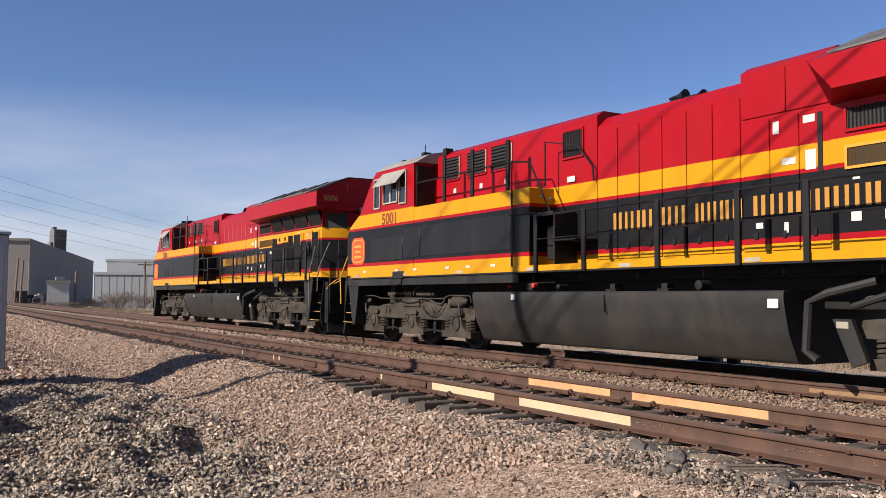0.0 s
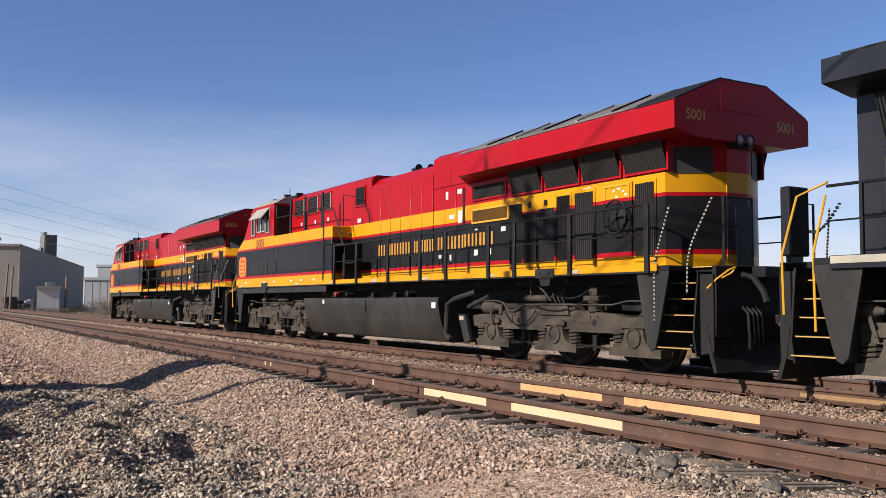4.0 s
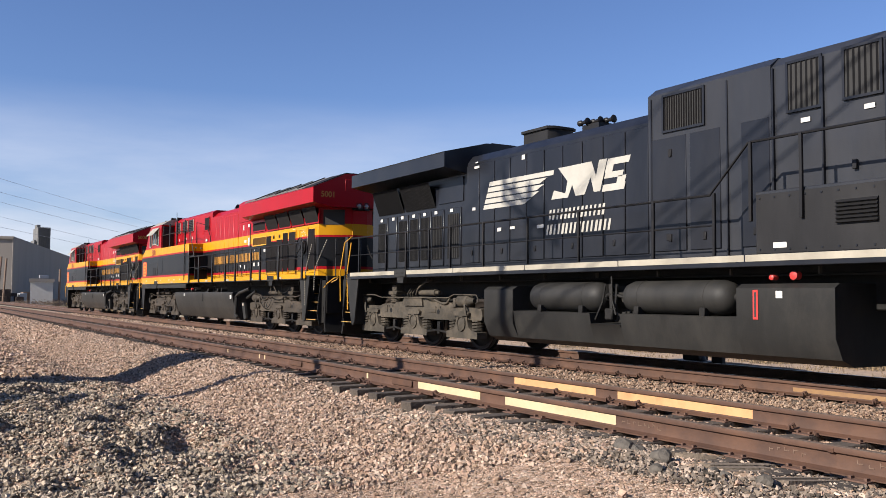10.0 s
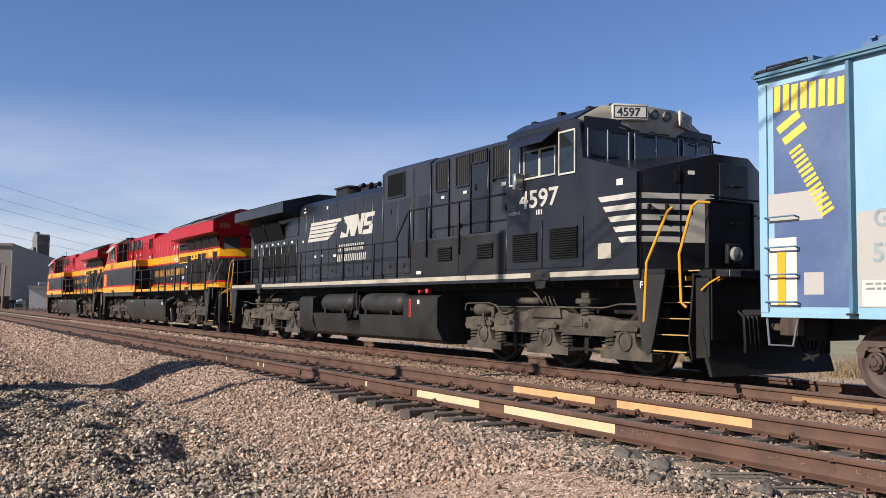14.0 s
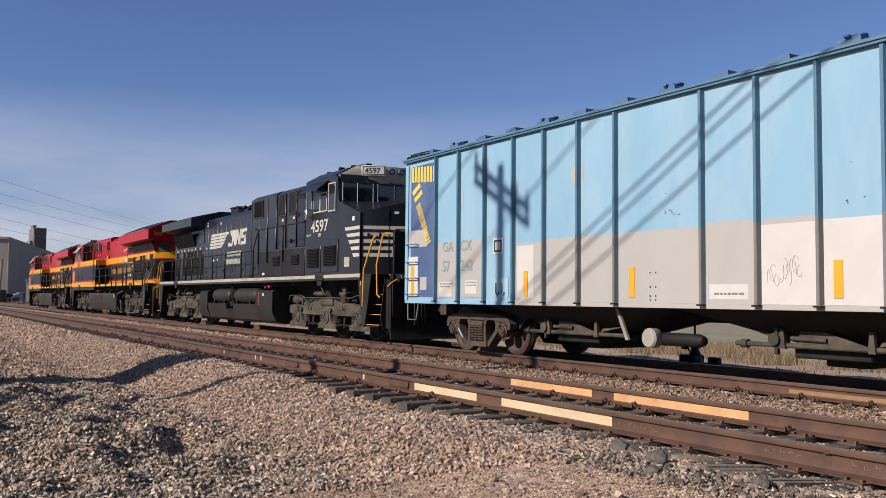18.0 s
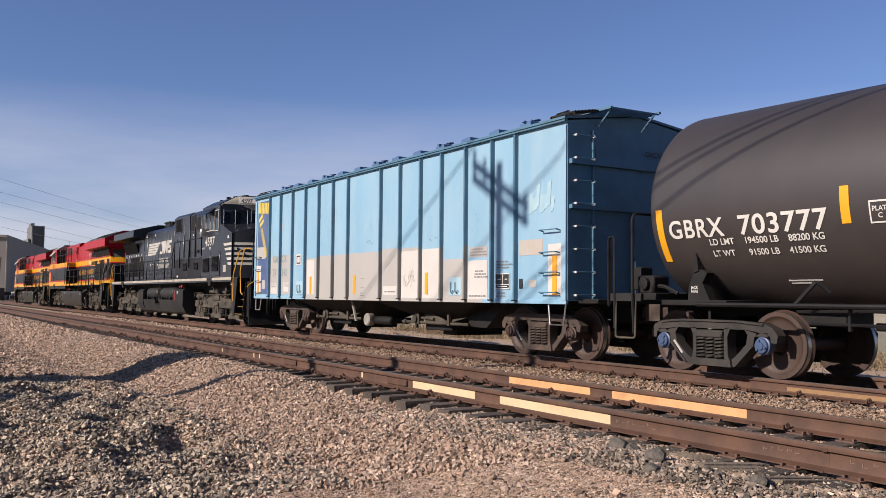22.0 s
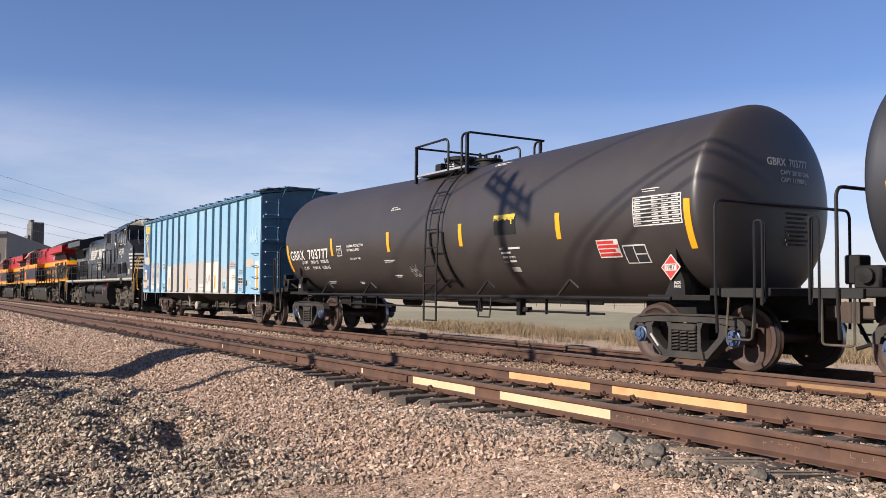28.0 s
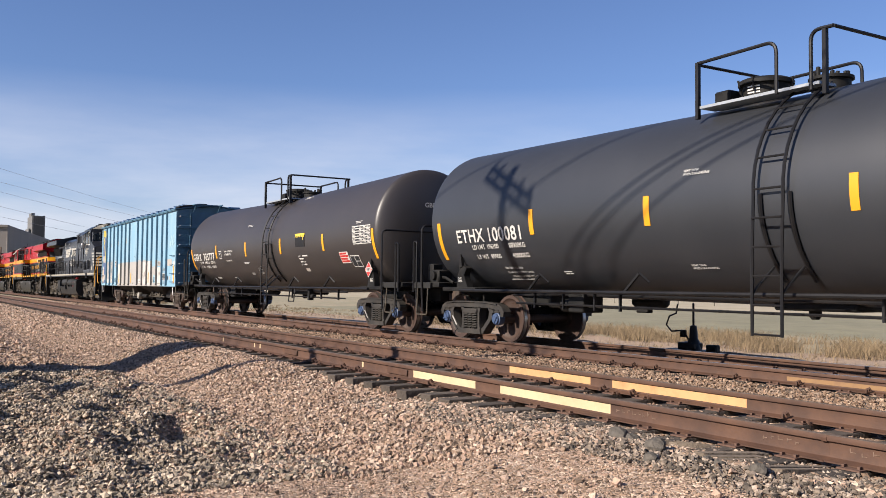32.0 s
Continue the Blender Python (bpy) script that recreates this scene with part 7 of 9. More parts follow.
    for x0, x1, z0, z1 in ((36.03, 36.24, 1.31, 1.49), (36.26, 36.44, 1.31, 1.49), (36.03, 36.44, 1.24, 1.295)):
        cell = part("plate_cell", Geo().box(x0 - c, x1 - c, y - 0.014, y - 0.012, z0, z1), m_grime, plate, "black cell")
        part("text_bar", Geo().box(x0 - c + 0.06, x1 - c - 0.05, y - 0.0155, y - 0.014, (z0 + z1) / 2 - 0.008, (z0 + z1) / 2 + 0.008), m_stencil, cell)
    tr = random.Random(31)
    for x0, z0, n, length in ((35.16, 1.86, 3, 0.50), (35.30, 1.44, 3, 0.40), (35.10, 1.08, 1, 0.62), (36.02, 1.60, 3, 0.42), (36.04, 1.08, 2, 0.28), (24.48, 1.30, 2, 0.36), (25.47, 1.32, 2, 0.32), (31.62, 1.16, 1, 0.52)):
        for k in range(n):
            g, x = Geo(), x0 - c + tr.uniform(0, 0.03)
            while x < x0 - c + length * (0.96, 1.0, 0.78)[k % 3]:
                w = tr.uniform(0.035, 0.11)
                g.box(x, x + w, y - 0.0072, y - 0.0062, z0 + 0.055 * k, z0 + 0.055 * k + 0.026)
                x += w + 0.022
            part("text_bar", g, m_inktext, car, "line of small grey stencilling")
    part("drain_slot", Geo().box(36.74 - c, 36.84 - c, y - 0.008, y - 0.002, 1.23, 1.40), m_grime, car)
    for i in range(2):
        for z in (1.08, 1.14, 1.27, 1.48):
            part("rivet", Geo().lathe((30.44 - c + i * 0.11, 0, z), "y", [(y, 0.012), (y - 0.012, 0.009)], 6), m_frame, car)
    # grab irons, ladder on the end
    for xs in ((23.18, 23.62), (37.42, 37.88)):
        for z in (1.14, 1.48, 1.82, 2.20):
            a, b = xs[0] - c, xs[1] - c
            grab(car, [(a, y, z), (a, y - 0.09, z + 0.02), (b, y - 0.09, z + 0.02), (b, y, z)], m_bluepost, 0.012)
    for e in (-1, 1):
        for k in range(8 if e > 0 else 0):
            z = 1.12 + k * 0.38
            x = e * 7.52
            grab(car, [(x, -1.42, z), (x + e * 0.09, -1.42, z), (x + e * 0.09, -1.02, z), (x, -1.02, z)], m_bluepost, 0.010)
            for yy in (-1.42, -1.02):
                part("rung_bracket", Geo().box(min(x + e * 0.05, x + e * 0.105), max(x + e * 0.05, x + e * 0.105), yy - 0.013, yy + 0.013, z - 0.022, z + 0.014, 0.004), m_whitepatch, car)
        part("ladder_rail", Geo().box(min(e * 7.53, e * 7.57), max(e * 7.53, e * 7.57), -1.02, -0.98, 1.05, 3.9), m_bluepost, car)
        grab(car, [(e * 7.45, -1.5, 1.0), (e * 7.40, -1.52, 0.62), (e * 7.05, -1.52, 0.62), (e * 6.98, -1.5, 1.0)], m_steel, 0.016, "stirrup_step")
        rw = part("roof_walk", Geo().box(min(e * 7.0, e * 7.92), max(e * 7.0, e * 7.92), -0.95, -0.91, 4.22, 4.26).box(min(e * 7.0, e * 7.92), max(e * 7.0, e * 7.92), 0.16, 0.20, 4.25, 4.29), m_bluepost, car, "open steel grating over the end")
        for k in range(12):
            x = e * (7.02 + k * 0.08)
            part("grating_bar", Geo().box(x - 0.006, x + 0.006, -0.91, 0.16, 4.225, 4.255), m_bluepost, rw)
        for k in range(8):
            yy = -1.44 + k * 0.072
            part("grating_bar", Geo().extr([(e * 6.95, 4.150 + 0.012 * k), (e * 7.62, 4.150 + 0.012 * k), (e * 7.62, 4.180 + 0.012 * k), (e * 6.95, 4.180 + 0.012 * k)], "y", yy - 0.008, yy + 0.008), m_frame, rw)
        for x in (6.97, 7.60):
            part("grating_frame", Geo().extr([(-1.47, 4.12), (-0.90, 4.21), (-0.90, 4.25), (-1.47, 4.16)], "x", *sorted((e * x, e * (x + 0.03)))), m_frame, rw)
        for yy in (-0.88, 0.1):
            grab(car, [(e * 7.55, yy, 3.98), (e * 7.86, yy, 4.23)], m_bluepost, 0.018, "walk_bracket")
        grab(car, [(e * 7.45, -1.45, 4.06), (e * 7.45, -1.45, 4.20), (e * 6.95, -1.30, 4.24), (e * 6.95, -1.30, 4.12)], m_frame, 0.014)
    # roof hatches and running board
    hb = Geo()
    hb.box(-7.3, 7.3, -0.62, -0.28, 4.31, 4.34)
    part("running_board", hb, m_frame, car)
    for k in range(15):
        x = -7.1 + k * 1.0
        for yy in (-0.95, 0.95):
            h = part("roof_hatch", Geo().extr([(x - 0.17, 4.12), (x - 0.17, 4.262), (x - 0.14, 4.275), (x + 0.12, 4.297), (x + 0.16, 4.285), (x + 0.18, 4.12)], "y", yy - 0.25, yy + 0.25), m_hatch, car)
            if k % 3 == 1:
                part("hatch_lock", Geo().box(x - 0.04, x + 0.04, yy - 0.3, yy + 0.3, 4.28, 4.305).lathe((x, yy, 4.28), "z", [(0, 0.03), (0.06, 0.03), (0.06, 0.09), (0.08, 0.09)], 10), m_hatch, h)
    # hopper bottoms
    for xc, low in ((-2.5, 0.50), (2.4, 0.50)):
        g = Geo()
        g.add([(xc - 2.3, -1.40, 1.0), (xc + 2.3, -1.40, 1.0), (xc + 2.3, 1.40, 1.0), (xc - 2.3, 1.40, 1.0), (xc - 0.45, -0.75, low), (xc + 0.45, -0.75, low), (xc + 0.45, 0.75, low), (xc - 0.45, 0.75, low)],
              [(0, 1, 5, 4), (1, 2, 6, 5), (2, 3, 7, 6), (3, 0, 4, 7), (4, 5, 6, 7), (0, 3, 2, 1)])
        hp = part("hopper_bottom", g, m_frame, car)
        part("outlet_gate", Geo().box(xc - 0.55, xc + 0.55, -0.9, 0.9, 0.34, 0.50, 0.02).box(xc - 0.3, xc + 0.3, -0.6, 0.6, 0.24, 0.36, 0.02), m_frame, hp)
        part("outlet_shaft", Geo().tube([(xc - 1.40, -1.0, 0.50), (xc + 1.36, -1.0, 0.505)], 0.034, 9).lathe((xc - 1.30, -1.0, 0.50), "x", [(0, 0.02), (0, 0.06), (0.10, 0.06), (0.10, 0.034)], 10), m_truck, hp, "dusty outlet shaft")
        for x in (xc - 0.62, xc + 0.64):
            part("gate_lug", Geo().extr([(x - 0.05, 0.46), (x + 0.05, 0.46), (x + 0.025, 0.72), (x - 0.025, 0.72)], "y", -1.06, -1.0), m_truck, hp)
        part("gate_web", Geo().extr([(xc - 0.42, 0.53), (xc + 0.60, 0.52), (xc - 0.36, 0.79)], "y", -1.0, -0.96), m_truck, hp, "grey triangular web plate")
        part("gate_web", Geo().extr([(xc + 0.70, 0.54), (xc + 1.28, 0.65), (xc + 0.74, 0.60)], "y", -1.0, -0.96), m_truck, hp, "grey triangular web plate")
        part("gate_web", Geo().extr([(xc - 1.05, 0.66), (xc - 0.60, 0.53), (xc - 0.58, 0.57), (xc - 1.02, 0.69)], "y", -0.98, -0.92), m_truck, hp, "dusty sloping brace")
        part("gate_rod", Geo().tube([(xc - 0.50, -1.02, 0.60), (xc + 0.02, -1.02, 0.59)], 0.03, 8), m_truck, hp)
        part("operating_shaft", Geo().lathe((xc - 0.72, -1.0, 0.58), "y", [(-0.10, 0.02), (-0.10, 0.085), (0.05, 0.085), (0.05, 0.02)], 12), m_truck, hp)
        part("lock_link", Geo().box(xc - 0.74, xc - 0.68, -1.06, -1.0, 0.38, 0.74, 0.01), m_truckgrey, hp)
    part("slope_sheet", Geo().extr([(3.5, 1.0), (5.0, 1.0), (4.24, 0.46), (3.62, 0.46)], "y", -0.9, 0.9), m_frame, car)
    part("slope_sheet", Geo().extr([(-5.0, 1.0), (-3.6, 1.0), (-4.2, 0.50)], "y", -0.9, 0.9), m_frame, car)
    part("center_sill", Geo().box(-7.4, 7.4, -0.25, 0.25, 0.74, 1.02, 0.01), m_frame, car)
    rs = Geo().lathe((-0.56, -0.95, 0.49), "x", [(-0.02, 0.03), (0, 0.08), (0.05, 0.10), (0.85, 0.10), (0.94, 0.07), (0.96, 0.03)], 16)
    part("brake_reservoir", rs, m_frame, car, "dark brake reservoir with a dusty end")
    part("reservoir_end", Geo().lathe((-0.52, -1.02, 0.50), "y", [(0.06, 0.10), (0, 0.15), (-0.14, 0.155), (-0.17, 0.13), (-0.18, 0.02)], 18), m_roof, car, "pale round brake cylinder head")
    part("brace", Geo().extr([(-1.12, 0.98), (-1.05, 0.98), (-0.80, 0.46), (-0.87, 0.46)], "y", -1.32, -1.28), m_roof, car)
    freight_truck(car, -5.35, m_ftruck, False)
    freight_truck(car, 6.2, m_ftruck, False)
    return car


TZ, TR = 2.312, 1.48


def tank_patch(car, x0, x1, z0, z1, mat, name, label="", lift=0.006, n=6, lean=0.0):
    """A painted or stuck-on rectangle that follows the tank's side."""
    cz = TZ + tank_rise((x0 + x1) / 2)
    g, a0, a1 = Geo(), math.asin((z0 - cz) / TR), math.asin((z1 - cz) / TR)
    vs = []
    for r in (TR + lift, TR + lift - 0.005):
        for k in range(n + 1):
            a = a0 + (a1 - a0) * k / n
            d = lean * k / n
            vs += [(x0 + d, -r * math.cos(a), cz + r * math.sin(a)), (x1 + d, -r * math.cos(a), cz + r * math.sin(a))]
    m = 2 * (n + 1)
    fs = []
    for k in range(n):
        i = 2 * k
        fs += [(i, i + 1, i + 3, i + 2), (m + i, m + i + 2, m + i + 3, m + i + 1), (i, i + 2, m + i + 2, m + i), (i + 1, m + i + 1, m + i + 3, i + 3)]
    fs += [(0, m, m + 1, 1), (2 * n, 2 * n + 1, m + 2 * n + 1, m + 2 * n)]
    return part(name, g.add(vs, fs), mat, car, label)


def tank_car(at, mat, first, label, xl, xr):
    car = thing("tank_car", label, "tank car", "freight cars", at)
    head = [(0.365 * math.sin(k * 0.098), TR * math.cos(k * 0.098)) for k in range(1, 16)] + [(0.365, 0.02)]
    prof = [(xl - d, r) for d, r in head[::-1]] + [(xl, TR), (xl + 0.06, TR), (-5.0, TR), (-2.2, TR), (-0.05, TR), (0.05, TR), (2.2, TR), (5.0, TR), (xr - 0.06, TR), (xr, TR)] + [(xr + d, r) for d, r in head]
    shell = Geo().lathe((0, 0, TZ), "x", prof, 72)
    shell.v = [(x, y, z + tank_rise(x)) for x, y, z in shell.v]
    part("tank", shell, mat, car, "smooth dark jacketed tank")
    # frame ends, running rails
    for e in (-1, 1):
        part("stub_sill", Geo().box(min(e * 5.4, e * 8.6), max(e * 5.4, e * 8.6), -0.30, 0.30, 0.72, 1.08, 0.02), m_frame, car)
        part("end_platform", Geo().box(min(e * 7.75, e * 8.75), max(e * 7.75, e * 8.75), -1.40, 1.40, 1.05, 1.16, 0.01), m_frame, car)
        coupler(car, e * 8.6, e)
        for s in (-1, 1):
            g = Geo()
            g.extr([(e * 6.80, 1.02), (e * 7.22, 1.02), (e * 7.20, 1.25), (e * 7.10, 1.46), (e * 6.98, 1.49), (e * 6.86, 1.44), (e * 6.95, 1.30)], "y", *sorted((s * 1.16, s * 1.30)))
            g.extr([(e * 7.10, 1.44), (e * 7.00, 1.47), (e * 7.04, 1.72), (e * 7.06, 1.72)], "y", *sorted((s * 1.26, s * 1.32)))
            g.box(min(e * 6.5, e * 7.7), max(e * 6.5, e * 7.7), *sorted((s * 0.3, s * 1.34)), 0.98, 1.06, 0.01)
            bo = part("bolster", g, m_frame, car)
            if s < 0:
                words("stencil", "JACK\nHERE", 0.055, m_stencil, bo, (e * 7.08 - 0.07, -1.305, 1.22), "small white stencil")
            xh = e * ((xr if e > 0 else -xl) + 0.425)
            part("end_handrail", Geo().tube(rounded([(xh, s * 1.46, 0.55), (xh, s * 1.49, 1.15), (xh, s * 1.49, 2.36), (xh, s * 0.004, 2.36)], 0.14, 6), 0.023, 7), m_black, car)
            part("end_post", Geo().tube(rounded([(e * 8.56, s * 1.47, 0.62), (e * 8.56, s * 1.47, 2.03), (e * 8.69, s * 1.47, 2.03), (e * 8.69, s * 1.47, 0.95)], 0.06, 4), 0.017, 6).box(min(e * 8.66, e * 8.72), max(e * 8.66, e * 8.72), *sorted((s * 1.44, s * 1.46)), 0.98, 2.0), m_black, car)
            part("end_ledge", Geo().box(min(e * 8.0, e * 8.72), max(e * 8.0, e * 8.72), *sorted((s * 1.40, s * 1.46)), 1.03, 1.15, 0.006), m_tankgrey, car)
            grab(car, rounded([(e * 8.12, s * 1.44, 1.05), (e * 8.10, s * 1.48, 0.48), (e * 8.52, s * 1.48, 0.48), (e * 8.55, s * 1.44, 1.05)], 0.05), m_truck, 0.016, "stirrup_step")
    for s in (-1, 1):
        part("running_rail", Geo().tube([(-7.0, s * 1.36, 1.0), (7.0, s * 1.36, 1.0)], 0.032, 8), m_black, car)
        for x in [k + (-0.36 if first else 0.3) for k in (-4.9, -2.45, 2.45, 4.9)]:
            part("rail_bracket", Geo().tube([(x - 0.16, s * 1.36, 1.0), (x + 0.12, s * 1.30, 1.30)], 0.028, 5).tube([(x + 0.12, s * 1.30, 1.30), (x + 0.26, s * 1.22, 1.16)], 0.024, 5), m_black, car)
        # side ladder up to the platform
        RAILS = (0.33, 0.82) if first else (0.32, 0.77)
        for x in RAILS:
            pts = [(x, s * (TR + 0.13), 0.48 if s < 0 else 1.0), (x, s * (TR + 0.13), 1.5)]
            pts += [(x, s * (TR + 0.10) * math.cos(a), TZ + (TR + 0.10) * math.sin(a)) for a in [-0.06 + k * 0.14 for k in range(10)]]
            part("ladder_rail", Geo().tube(pts, 0.022, 6), m_black, car)
            pts = [(x + 0.05, s * (TR + 0.03) * math.cos(a), TZ + (TR + 0.03) * math.sin(a)) for a in [-0.85 + k * 0.14 for k in range(7)]]
            part("ladder_bearer", Geo().tube(pts, 0.026, 6), m_black, car)
            part("ladder_brace", Geo().tube([(x, s * (TR + 0.12), 1.02), (x + 0.05, s * 1.24, 1.36)], 0.020, 6), m_black, car)
        for k in range(10):
            z = 0.50 + 0.37 * k
            if z < 2.3:
                p, q = s * (TR + 0.13), z
            else:
                a = (z - TZ) / (TR + 0.10) * 1.12
                p, q = s * (TR + 0.10) * math.cos(a), TZ + (TR + 0.10) * math.sin(a)
            if s < 0 or z > 1.0:
                part("rung", Geo().tube([(RAILS[0], p, q), (RAILS[1], p, q)], 0.015, 6), m_black, car)
        if s < 0:
            part("center_step", Geo().tube([(2.04, s * 1.36, 0.98), (2.04, s * 1.4, 0.61), (2.43, s * 1.4, 0.61), (2.43, s * 1.36, 0.98)], 0.018, 6), m_black, car)
            part("pipe_hanger", Geo().box(3.08, 3.20, -1.26, -1.12, 0.66, 1.0, 0.01).box(3.28, 3.42, -1.27, -1.13, 0.72, 0.82, 0.02), m_frame, car)
    # top platform and fittings
    zt = 3.87 if first else 3.91
    for s in (-1, 1):
        part("top_platform", Geo().box(-1.15, 0.85, *sorted((s * 0.60, s * 0.95)), zt - 0.20, zt - 0.16), m_galv, car, "bright grated walkway beside the manway")
    for s in (-1, 1):
        for pts in ([(-1.17, s * 0.95, zt + 0.48), (0.20, s * 0.95, zt + 0.50), (0.20, s * 0.95, zt - 0.22)], [(0.73, s * 0.95, zt - 0.26), (0.73, s * 0.95, zt + 0.51), (1.06, s * 0.95, zt + 0.50)]):
            part("safety_railing", Geo().tube(rounded(pts, 0.17, 6), 0.026, 8), m_black, car)
        for x in (-1.17, 0.94):
            part("railing_post", Geo().box(x - 0.03, x + 0.03, *sorted((s * 0.92, s * 0.985)), zt - 0.35, zt + 0.49, 0.006), m_black, car)
    for x in (-1.17, 1.06):
        part("safety_railing", Geo().tube([(x, -0.95, zt + (0.46 if x < 0 else 0.50)), (x, 0.95, zt + (0.46 if x < 0 else 0.50))], 0.024, 7), m_black, car)
    mw = Geo().lathe((-0.72, 0, zt), "z", [(-0.15, 0.34), (0.17, 0.34), (0.18, 0.40), (0.23, 0.40), (0.25, 0.38), (0.27, 0.33), (0.28, 0.02)], 24)
    mn = part("manway", mw, m_frame, car)
    for k in range(3):
        a0 = -1.75
        g = Geo().add([(-0.72 + 0.344 * math.cos(a0 + j * 0.12), 0.344 * math.sin(a0 + j * 0.12), zt + 0.03 + 0.045 * k + h) for h in (0.0, 0.022) for j in range(6)], [(j, j + 1, j + 7, j + 6) for j in range(5)])
        part("text_bar", g, m_stencil, mn, "bar of white stencilling on the manway")
    for k in range(8):
        a = k * math.pi / 4 + 0.2
        part("eye_bolt", Geo().tube([(-0.72 + 0.37 * math.cos(a), 0.37 * math.sin(a), zt + 0.05), (-0.72 + 0.41 * math.cos(a), 0.41 * math.sin(a), zt + 0.26)], 0.016, 6), m_frame, mn)
    vb = Geo().box(-1.45, -1.15, -0.3, 0.3, zt - 0.1, zt + 0.18, 0.03)
    part("valve_box", vb, m_frame, car)
    v2 = Geo().lathe((0.36, 0, zt), "z", [(-0.14, 0.26), (0.04, 0.26), (0.05, 0.30), (0.09, 0.30), (0.10, 0.1)], 18)
    vc = part("valve_cover", v2, m_frame, car)
    for k in range(7):
        a = k * 2 * math.pi / 7
        part("valve", Geo().lathe((0.36 + 0.22 * math.cos(a), 0.22 * math.sin(a), zt + 0.08), "z", [(0, 0.030), (0.06 + 0.04 * (k % 3), 0.030), (0.07 + 0.04 * (k % 3), 0.01)], 7), m_frame, vc)
    # under gear
    ug = Geo()
    ug.tube([(-5.3, -1.2, 0.78), (5.4, -1.2, 0.74)], 0.020, 6).tube([(-5.6, -1.05, 0.92), (-4.2, -1.05, 0.95), (5.2, -1.05, 0.9)], 0.022, 6)
    part("brake_pipe", ug, m_black, car)
    for x in (-4.75, -3.95, -3.15, -2.55, 1.85, 3.9, 5.0):
        part("pipe_hanger", Geo().box(x - 0.016, x + 0.016, -1.38, -1.19, 0.985, 1.005).box(x - 0.016, x + 0.016, -1.225, -1.18, 0.70, 1.0), m_black, car)
    part("brake_cylinder", Geo().lathe((-4.1, -1.02, 0.76), "x", [(-0.42, 0.02), (-0.42, 0.05), (-0.05, 0.05), (-0.04, 0.115), (0.36, 0.115), (0.40, 0.09), (0.42, 0.02)], 14).tube([(-3.7, -1.02, 0.76), (-2.2, -1.0, 0.74)], 0.022, 6).box(-2.35, -2.1, -1.06, -0.94, 0.69, 0.79, 0.01), m_frame, car)
    part("outlet_valve", Geo().lathe((0.15, -0.1, 0.72), "z", [(-0.06, 0.05), (-0.02, 0.08), (0.10, 0.09), (0.35, 0.2)], 12).box(-0.35, 0.95, -0.35, 0.35, 0.78, 0.93, 0.03).lathe((0.4, 0, 0.98), "x", [(-1.0, 0.02), (-0.8, 0.12), (0.8, 0.12), (1.0, 0.02)], 12), m_frame, car)
    part("brake_reservoir", Geo().lathe((-3.3, 0.2, 0.84), "x", [(-0.4, 0.02), (-0.38, 0.09), (-0.32, 0.12), (0.3, 0.12), (0.36, 0.09), (0.38, 0.02)], 16), m_frame, car)
    part("brake_box", Geo().box(-3.9, -3.5, -1.15, -0.7, 0.65, 0.98, 0.02), m_frame, car)
    vg = Geo().box(-8.2, -7.85, -1.35, -1.0, 1.14, 1.42, 0.03).box(-8.35, -8.15, -1.3, -1.05, 1.2, 1.55, 0.02).tube([(-8.3, -1.2, 1.3), (-7.7, -1.25, 1.25), (-7.5, -1.2, 1.15)], 0.03, 6).lathe((-8.0, -1.36, 1.3), "y", [(0, 0.09), (-0.05, 0.09), (-0.06, 0.02)], 10)
    part("brake_valve", vg, m_frame, car)
    for x in (-7.0, 7.0):
        freight_truck(car, x, m_truckgrey)
    return car


car_h = hopper_car(pose(30.55, TRACK_FAR, 0))
car_g = tank_car(pose(47.68, TRACK_FAR, 0), m_tank1, True, "brownish black tank car with white stencils and top platform", -7.72, 7.51)
car_e = tank_car(pose(65.75, TRACK_FAR, 0), m_tank2, False, "charcoal black tank car with white stencils and ladder", -7.88, 7.65)


def tank_marks(car, c, name, lines, first):
    b = (TZ, TR)
    for x, text in name:
        words("car_mark", text, 0.36, m_stencil, car, (x - c, 0, 1.94), "white stencilled car mark", bend=b, space=1.08, wide=1.16 if text == "703777" else 1.0)
    for k, (x, z, size, text) in enumerate(lines):
        words("stencil", text, size, m_stencil, car, (x - c, 0, z), "white stencilled data", bend=b)
    for x, z0, z1, lean in ([(40.08, 1.62, 2.36, -0.10), (43.06, 1.98, 2.42, 0), (46.14, 1.98, 2.42, 0), (49.18, 1.98, 2.42, 0), (52.22, 1.98, 2.42, 0), (55.10, 1.72, 2.42, 0.0)] if first else [(58.12, 1.62, 2.36, -0.10), (61.22, 2.0, 2.44, 0), (64.05, 2.0, 2.44, 0), (67.42, 2.0, 2.44, 0), (70.2, 2.0, 2.44, 0)]):
        tank_patch(car, x - c - 0.06, x - c + 0.06, z0, z1, m_reflex, "reflector", "amber reflector bar", 0.008)


